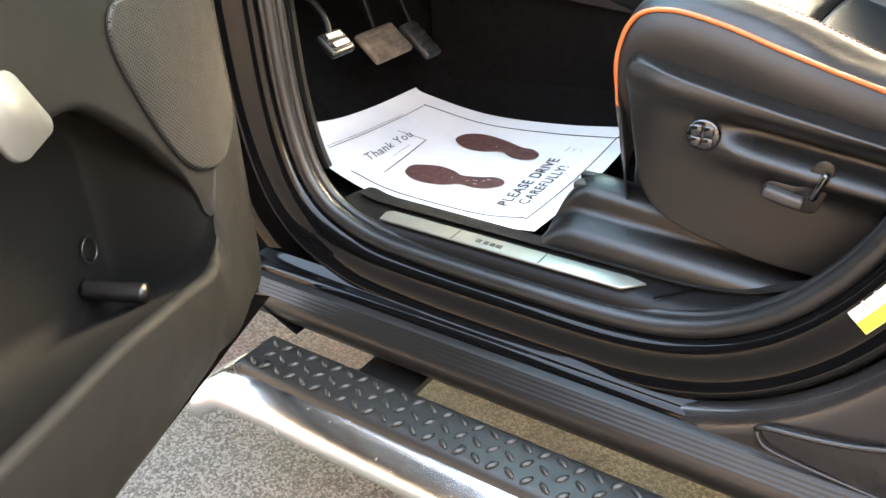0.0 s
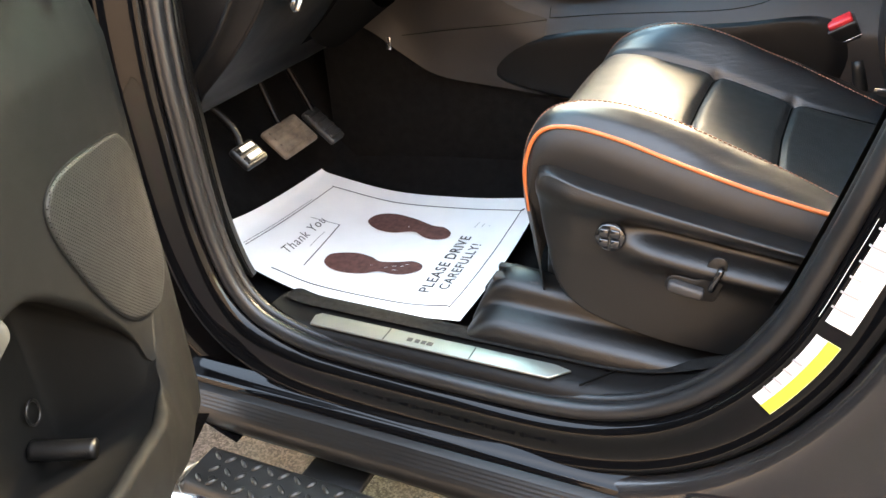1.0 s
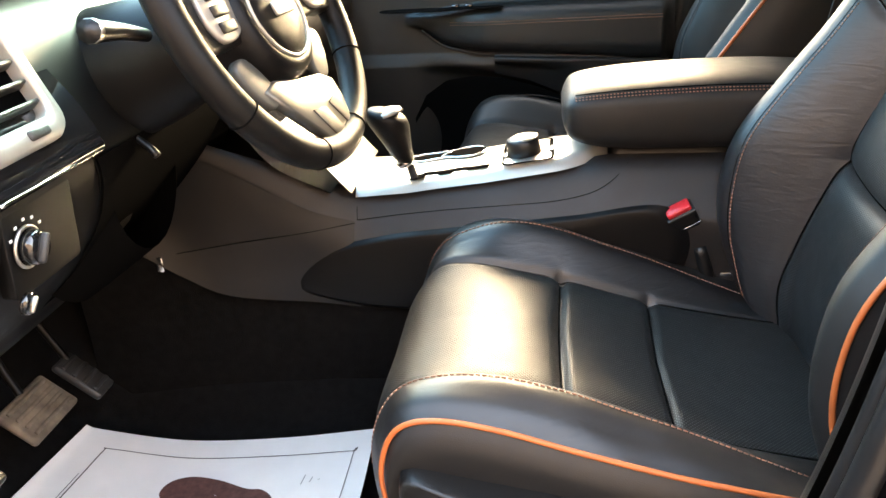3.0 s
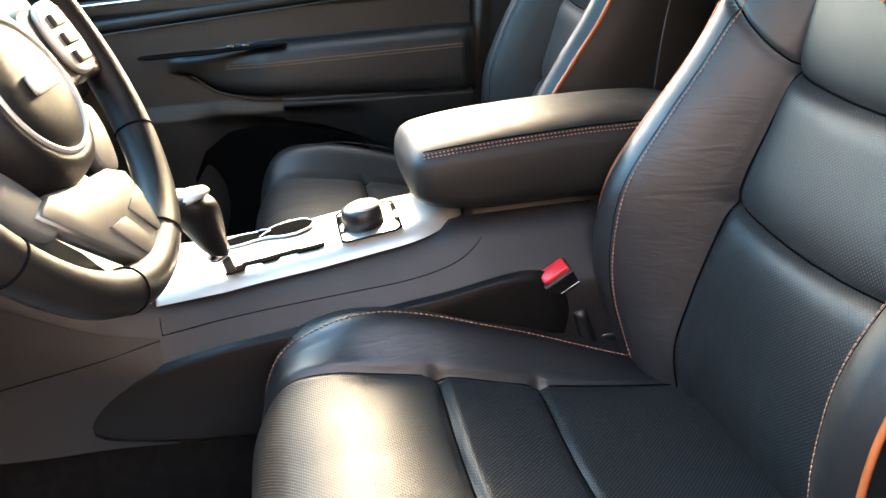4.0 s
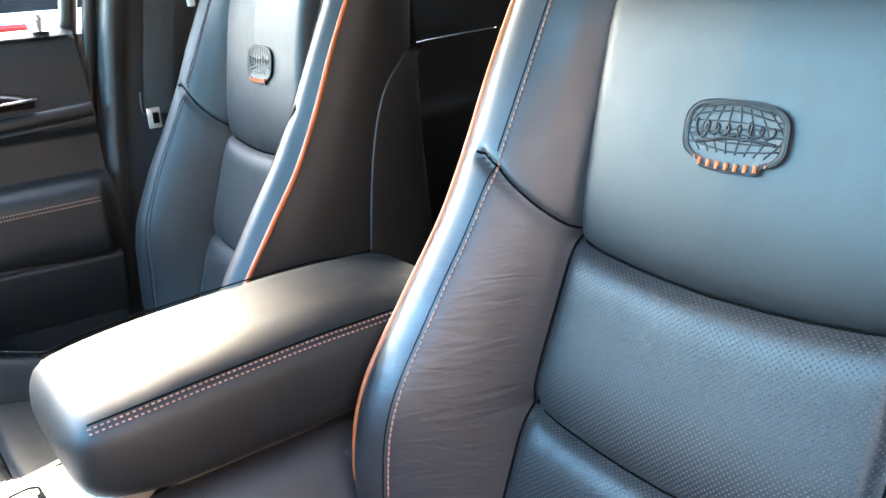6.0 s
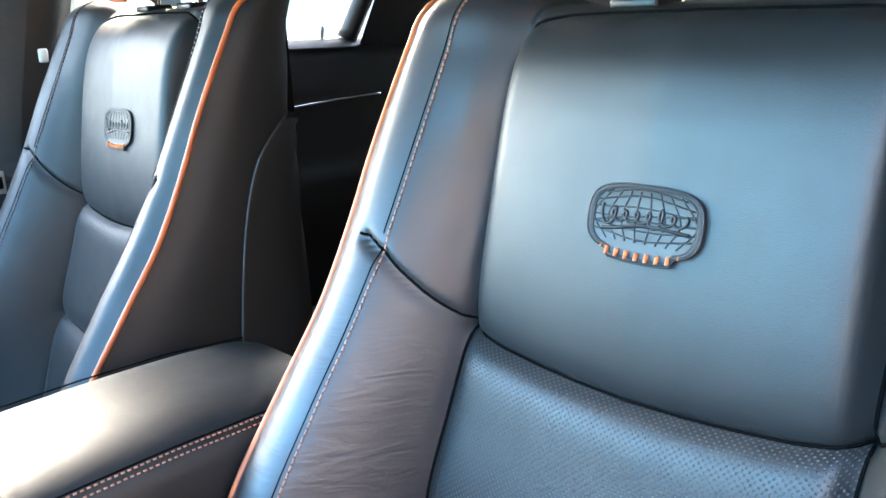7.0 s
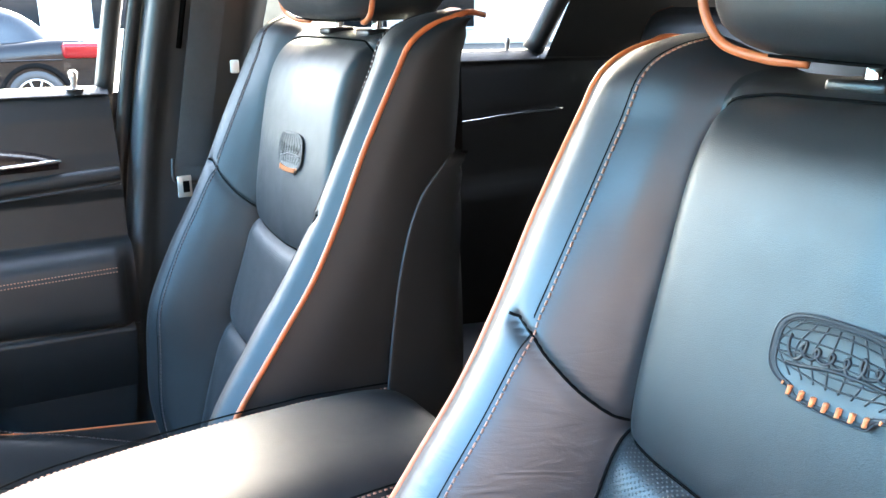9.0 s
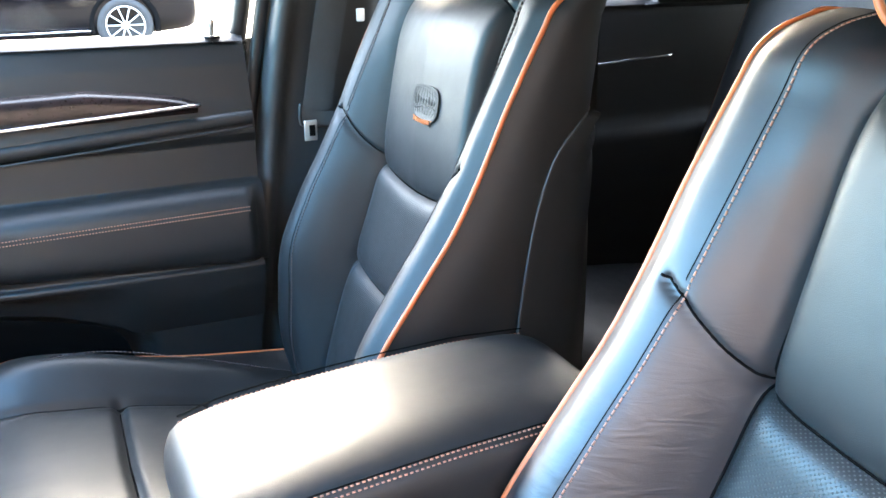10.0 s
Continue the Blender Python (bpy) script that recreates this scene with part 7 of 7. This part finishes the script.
ob = pdo("window_glass", grid_mesh("pg", np.array([[(x, 1.478 - 0.30 * max(0, z - 1.26) ** 1.2, z) for x in (-0.30, 0.25, 0.78)] for z in (1.25, 1.4, 1.56)])), GLASS, "clear side window")
ob.visible_shadow = False
pdo("window_frame", tube_mesh([(0.742, 1.462, 1.255), (0.762, 1.435, 1.38), (0.79, 1.375, 1.56)], 0.014, 8, 20), RUBBER, "black window frame")
pdo("outer_skin", grid_mesh("os", np.array([[(x, 1.50, z) for x in (-0.35, 0.2, 0.78)] for z in (0.40, 0.8, 1.25)])), PAINT)

# ---- passenger side pillar, belt, rear door ----
pil = thing("pillar_trim", "dark satin pillar trim beside the passenger seat", "pillar", kind="structure", at=(0.80, 1.43, 0.6))
LO = (0.80, 1.43, 0.6)


def pillar_x(z):
    return float(np.interp(z, [0.45, 0.77, 1.21, 1.37, 1.6], [0.68, 0.713, 0.770, 0.795, 0.835]))


rows = []
for z in np.linspace(0.45, 1.6, 30):
    x, ty = pillar_x(z), (0.0 if z < 1.1 else 0.28 * (z - 1.1) ** 1.5)
    rows.append([(x + 0.002, 1.468 - ty, z), (x + 0.004, 1.425 - ty, z), (x + 0.012, 1.412 - ty, z), (x + 0.022, 1.410 - ty, z), (x + 0.034, 1.418 - ty, z), (x + 0.042, 1.424 - ty, z), (x + 0.07, 1.424 - ty, z), (x + 0.15, 1.426 - ty, z), (x + 0.19, 1.45 - ty, z)])
part("pillar_cover", off(grid_mesh("pc", np.stack([crom(r, 40) for r in rows]), flip=True), LO), PILLAR, pil, "moulded pillar cover")
ln = [(pillar_x(z) - 0.008, 1.455 - (0.0 if z < 1.1 else 0.28 * (z - 1.1) ** 1.5), z) for z in np.linspace(0.45, 1.58, 12)]
part("pillar_seal", off(tube_mesh(ln, 0.011, 8, 50), LO), RUBBER, pil, "rubber door seal")
part("belt_slot", off(tube_mesh([(0.842, 1.395, 1.32), (0.852, 1.375, 1.40), (0.86, 1.36, 1.46)], 0.004, 6, 14), LO), RIB, pil)

belt = thing("seat_belt", "dark grey seat belt webbing with chrome latch plate", "seat belt", at=(0.86, 1.40, 1.0))
BO = (0.86, 1.40, 1.0)
rows = []
for z in np.linspace(1.142, 1.52, 14):
    x = np.interp(z, [1.142, 1.367, 1.55], [0.823, 0.854, 0.872])
    ty = 0.0 if z < 1.1 else 0.28 * (z - 1.1) ** 1.5
    rows.append([(x, 1.402 - ty, z), (x + 0.025, 1.398 - ty, z), (x + 0.050, 1.400 - ty, z)])
part("webbing", off(grid_mesh("web", np.array(rows)), BO), WEB, belt, "vertical webbing")
rows = [[(x, y, z) for x, z in ((0.823, 1.142 - 0.02), (0.850, 1.139 - 0.02), (0.90, 1.130 - 0.02), (0.95, 1.11))] for y in (1.401, 1.399)]
rows = np.array([[(0.822 + 0.13 * f, 1.400 - 0.012 * f, 1.143 - 0.012 * f - 0.022 * g) for f in np.linspace(0, 1, 8)] for g in (0, 0.5, 1)])
part("folded_webbing", off(grid_mesh("web2", rows), BO), WEB, belt)
part("belt_loop", off(tube_mesh([(0.820, 1.398, 1.155), (0.818, 1.397, 1.130), (0.826, 1.396, 1.118), (0.88, 1.394, 1.114)], 0.0026, 6, 24), BO), PLASTIC_GREY, belt)
part("latch_plate", off(rbox(0.832, 1.388, 1.112, 0.022, 0.004, 0.034, 0.0018), BO), SILVER_PAINT, belt, "chrome latch plate")
part("latch_slot", off(rbox(0.834, 1.3855, 1.112, 0.010, 0.002, 0.018, 0.0008), BO), RIB, belt)
part("belt_button", off(rbox(0.918, 1.372, 1.292, 0.014, 0.006, 0.020, 0.003), BO), LABEL_WHITE, belt, "pale plastic belt tag")

rdoor = thing("rear_passenger_door", "closed rear door with black trim and thin silver line", "car door", at=(1.4, 1.44, 0.5))
RO = (1.4, 1.44, 0.5)


def rd_y(z):
    return np.interp(z, [0.46, 0.8, 0.95, 1.03, 1.06, 1.17, 1.20, 1.28, 1.298], [1.44, 1.43, 1.405, 1.405, 1.425, 1.428, 1.428, 1.44, 1.47])


part("door_trim", off(grid_mesh("rt", np.array([[(x, rd_y(z), z + 0.006 * (x - 1.4)) for x in np.linspace(0.86, 1.85, 16)] for z in np.linspace(0.46, 1.30, 60)])), RO), PLASTIC_SOFT, rdoor)
part("silver_line", off(tube_mesh([(1.34, 1.422, 1.170), (1.47, 1.421, 1.179), (1.61, 1.421, 1.186)], 0.0028, 6, 20), RO), STEEL, rdoor, "thin silver line")
part("lock_pin", off(lathe([(0.004, -0.01), (0.004, 0.012), (0.006, 0.016), (0.006, 0.026), (0, 0.028)], 12, pose(1.494, 1.458, 1.300)), RO), SILVER, rdoor)
part("window_frame", off(tube_mesh([(1.56, 1.462, 1.30), (1.60, 1.42, 1.42), (1.66, 1.37, 1.56)], 0.022, 8, 16), RO), RUBBER, rdoor)
part("window_sill", off(grid_mesh("rs", np.array([[(x, y, z) for y, z in ((1.438, 1.284), (1.450, 1.301), (1.475, 1.302))] for x in np.linspace(0.86, 1.75, 12)])), RO), PLASTIC_GREY, rdoor)
ob = part("window_glass", off(grid_mesh("rg", np.array([[(x, 1.482 - 0.30 * max(0, z - 1.26) ** 1.2, z) for x in (0.90, 1.3, 1.72)] for z in (1.29, 1.42, 1.56)])), RO), REAR_GLASS, rdoor)
ob.visible_shadow = False
part("outer_skin", off(grid_mesh("os", np.array([[(x, 1.50, z) for x in (0.79, 1.3, 1.9)] for z in (0.40, 0.8, 1.29)])), RO), PAINT, rdoor)

# ---- rear bench ----
bench = thing("rear_seat", "black leather rear bench seat with orange piping", "rear seat", at=(1.55, MID, 0.5))
EO = (1.55, MID, 0.5)
for y0, y1 in ((0.06, 0.62), (0.63, 0.83), (0.84, 1.40)):
    yc, hw = (y0 + y1) / 2, (y1 - y0) / 2
    rows = []
    for x, z in ((1.20, 0.60), (1.19, 0.72), (1.215, 0.772), (1.30, 0.785), (1.45, 0.77), (1.60, 0.75), (1.74, 0.745)):
        rows.append([(x + 0.012, yc - hw, z - 0.03), (x, yc - hw + 0.02, z - 0.002), (x, yc - hw * 0.6, z + 0.008), (x, yc, z - 0.002), (x, yc + hw * 0.6, z + 0.008), (x, yc + hw - 0.02, z - 0.002), (x + 0.012, yc + hw, z - 0.03)])
    part("cushion", off(grid_mesh("rcu", net(rows, 30, 30), flip=True), EO), LEATHER_REAR, bench)
    rows = []
    for x, z in ((1.634, 0.74), (1.634, 0.85), (1.669, 1.0), (1.719, 1.16), (1.764, 1.30), (1.794, 1.365), (1.854, 1.385)):
        rows.append([(x + 0.03, yc - hw, z), (x + 0.002, yc - hw + 0.03, z), (x - 0.004, yc - hw * 0.6, z), (x + 0.012, yc, z), (x - 0.004, yc + hw * 0.6, z), (x + 0.002, yc + hw - 0.03, z), (x + 0.03, yc + hw, z)])
    P = net(rows, 30, 34)
    part("backrest", off(grid_mesh("rb", P, flip=True), EO), LEATHER_SMOOTH, bench)
    for s in (0, -1):
        part("piping", off(tube_mesh(P[::3, s], 0.0026, 6, 50), EO), THREAD, bench)
    part("crease", off(tube_mesh([(1.709, yc - hw * 0.75, 1.16), (1.724, yc, 1.15), (1.709, yc + hw * 0.75, 1.16)], 0.003, 6, 20), EO), RIB, bench)
part("bolster_crease", off(tube_mesh([(1.757, 1.34, 1.281), (1.752, 1.30, 1.262), (1.750, 1.26, 1.243)], 0.003, 6, 16), EO), RIB, bench)
for y in (0.34, 1.12):
    hr = part("head_restraint", off(rbox(1.84, y, 1.46, 0.09, 0.25, 0.13, 0.035, 4), EO), LEATHER_REAR, bench)
    part("post", off(tube_mesh([(1.84, y - 0.06, 1.36), (1.84, y - 0.06, 1.41)], 0.006, 8, 6), EO), CHROME, hr)
    part("post", off(tube_mesh([(1.84, y + 0.06, 1.36), (1.84, y + 0.06, 1.41)], 0.006, 8, 6), EO), CHROME, hr)
part("bench_base", off(rbox(1.50, MID, 0.58, 0.54, 1.30, 0.22, 0.03), EO), PLASTIC, bench)
part("bench_back", off(rbox(1.98, MID, 0.95, 0.06, 1.34, 0.80, 0.02), EO), CARPET, bench)

# ---- car park ----
CAR_BLACK = mat("lacquer_black", (0.0035, 0.003, 0.0032), 0.10, spec=0.16, var=0.2, vscale=3)
TINT = mat("tinted_glass", (0.004, 0.005, 0.006), 0.04, spec=0.3)
LAMP_RED = mat("tail_lamp", (0.10, 0.003, 0.004), 0.15, spec=0.2)
WALL = mat("rendered_wall", (0.72, 0.69, 0.64), 0.9, var=0.1, vscale=1.5, bump=0.4, bscale=60)
WALL_TAN = mat("tan_wall", (0.42, 0.30, 0.20), 0.85, var=0.15, vscale=2, bump=0.3, bscale=60)


def parked_car(label, place, turn, paint):
    """A saloon: shaped body, cabin, four wheels with spokes, lamps. Its nose along +x."""
    c = thing("parked_car", label, "car", at=place)
    c.rotation_euler[2] = radians(turn)
    sec = [(-2.30, 0.62, 0.45, 0.80), (-2.22, 0.80, 0.28, 0.98), (-1.7, 0.88, 0.22, 1.02), (-0.9, 0.91, 0.20, 0.97), (0.3, 0.91, 0.20, 0.95), (1.1, 0.90, 0.20, 0.93), (1.9, 0.85, 0.24, 0.80), (2.25, 0.70, 0.32, 0.68), (2.32, 0.45, 0.40, 0.60)]
    rows = []
    for x, hw, z0, z1 in sec:
        rows.append([(x, -hw * 0.86, z0), (x, -hw * 0.98, z0 + 0.12), (x, -hw, (z0 + z1) / 2), (x, -hw * 0.97, z1 - 0.12), (x, -hw * 0.84, z1), (x, 0, z1 + 0.03), (x, hw * 0.84, z1), (x, hw * 0.97, z1 - 0.12), (x, hw, (z0 + z1) / 2), (x, hw * 0.98, z0 + 0.12), (x, hw * 0.86, z0)])
    part("body_shell", grid_mesh("pcb", net(rows, 44, 50), flip=False), paint, c)
    sec = [(-1.75, 0.78, 0.98), (-1.25, 0.66, 1.33), (-0.6, 0.62, 1.43), (0.2, 0.62, 1.42), (0.75, 0.70, 1.20), (1.25, 0.78, 0.95)]
    rows = [[(x, -0.80, 0.93), (x, -hw, max(0.94, z - 0.03)), (x, -hw * 0.5, z), (x, hw * 0.5, z), (x, hw, max(0.94, z - 0.03)), (x, 0.80, 0.93)] for x, hw, z in sec]
    part("cabin_glass", grid_mesh("pcg", net(rows, 26, 26)), TINT, c)
    rows = [[(x, -hw, z + 0.012), (x, -hw * 0.5, z + 0.035), (x, hw * 0.5, z + 0.035), (x, hw, z + 0.012)] for x, hw, z in ((-1.2, 0.64, 1.33), (-0.6, 0.61, 1.425), (0.2, 0.61, 1.415), (0.5, 0.63, 1.32))]
    part("roof", grid_mesh("pcr", net(rows, 14, 14)), paint, c)
    for x in (-1.38, 1.42):
        for s in (-1, 1):
            ax = Matrix.Translation((x, s * 0.83, 0.33)) @ Matrix.Rotation(radians(-90 * s), 4, "X")
            ty = part("wheel", lathe([(0.20, -0.09), (0.30, -0.10), (0.33, -0.07), (0.335, 0.05), (0.31, 0.095), (0.235, 0.10), (0.225, 0.06), (0.0, 0.05)], 32, ax), TYRE, c)
            part("rim", tube_mesh([tuple(ax @ Vector((0.225 * math.cos(a), 0.225 * math.sin(a), 0.094))) for a in np.linspace(0, 2 * math.pi, 24, endpoint=False)], 0.010, 8, 60, closed=True), SILVER_DIM, ty)
            for k in range(10):
                a = 2 * math.pi * k / 10
                part("spoke", rbox(0.115, 0, 0.085, 0.20, 0.018, 0.022, 0.006, 1, m=ax @ Matrix.Rotation(a, 4, "Z")), SILVER_DIM, ty)
            part("hub_cap", lathe([(0.05, 0.08), (0.045, 0.102), (0, 0.104)], 16, ax), SILVER_DIM, ty)
            part("wheel_arch", tube_mesh([(x + 0.385 * math.cos(a), s * 0.885, 0.33 + 0.385 * math.sin(a)) for a in np.linspace(-0.25, math.pi + 0.25, 14)], 0.035, 8, 40), RIB, c)
    for s in (-1, 1):
        part("tail_lamp", rbox(-2.02, s * 0.73, 0.88, 0.62, 0.34, 0.19, 0.05, 3), LAMP_RED, c)
        part("head_lamp", rbox(2.05, s * 0.62, 0.70, 0.28, 0.34, 0.12, 0.04, 3), LABEL_WHITE, c)
        part("side_line", tube_mesh([(-1.7, s * 0.915, 0.78), (0, s * 0.935, 0.76), (1.6, s * 0.90, 0.70)], 0.010, 6, 30), paint, c)
        part("sill_line", tube_mesh([(-1.0, s * 0.90, 0.28), (0, s * 0.915, 0.27), (1.0, s * 0.90, 0.28)], 0.012, 6, 20), CHROME, c)
    return c


parked_car("black saloon with silver spoked wheels and red tail lamps", (0.22, 12.0, 0), 180, CAR_BLACK)
bld = thing("showroom_building", "pale rendered showroom building beyond the car park", "building", at=(8, 33, 0))
part("wall", rbox(0, 0, 2.2, 64, 6, 4.4, 0.05), WALL, bld)
part("pier", rbox(3.5, -3.1, 2.1, 1.6, 0.5, 4.2, 0.05), WALL_TAN, bld)
part("roof_edge", rbox(0, -0.2, 4.5, 64.6, 6.8, 0.3, 0.05), WALL_TAN, bld)
for k in range(5):
    w = part("window", rbox(-5.5 + 4.2 * k, -3.04, 2.0, 2.6, 0.12, 2.6, 0.03), TINT, bld)
    part("window_frame", rbox(-5.5 + 4.2 * k, -3.1, 3.34, 2.8, 0.14, 0.12, 0.02), LABEL_WHITE, w)
    part("window_sill", rbox(-5.5 + 4.2 * k, -3.1, 0.66, 2.8, 0.16, 0.10, 0.02), LABEL_WHITE, w)

# unseen plain wall added on the driver's side to block sky and warm the light
ADDED_WALL = mat("added_brown_wall", (0.082, 0.067, 0.064), 0.9, var=0.25, vscale=3, bump=0.4, bscale=40)
side = thing("unseen_wall", "unseen brown wall added to dim and warm the side light", "wall", kind="structure", at=(0, -5.2, 0))
part("wall_face", rbox(1.5, -0.3, 2.6, 30, 0.6, 5.2, 0.03), ADDED_WALL, side)
part("wall_coping", rbox(1.5, -0.3, 5.26, 30.4, 0.8, 0.12, 0.02), WALL, side)
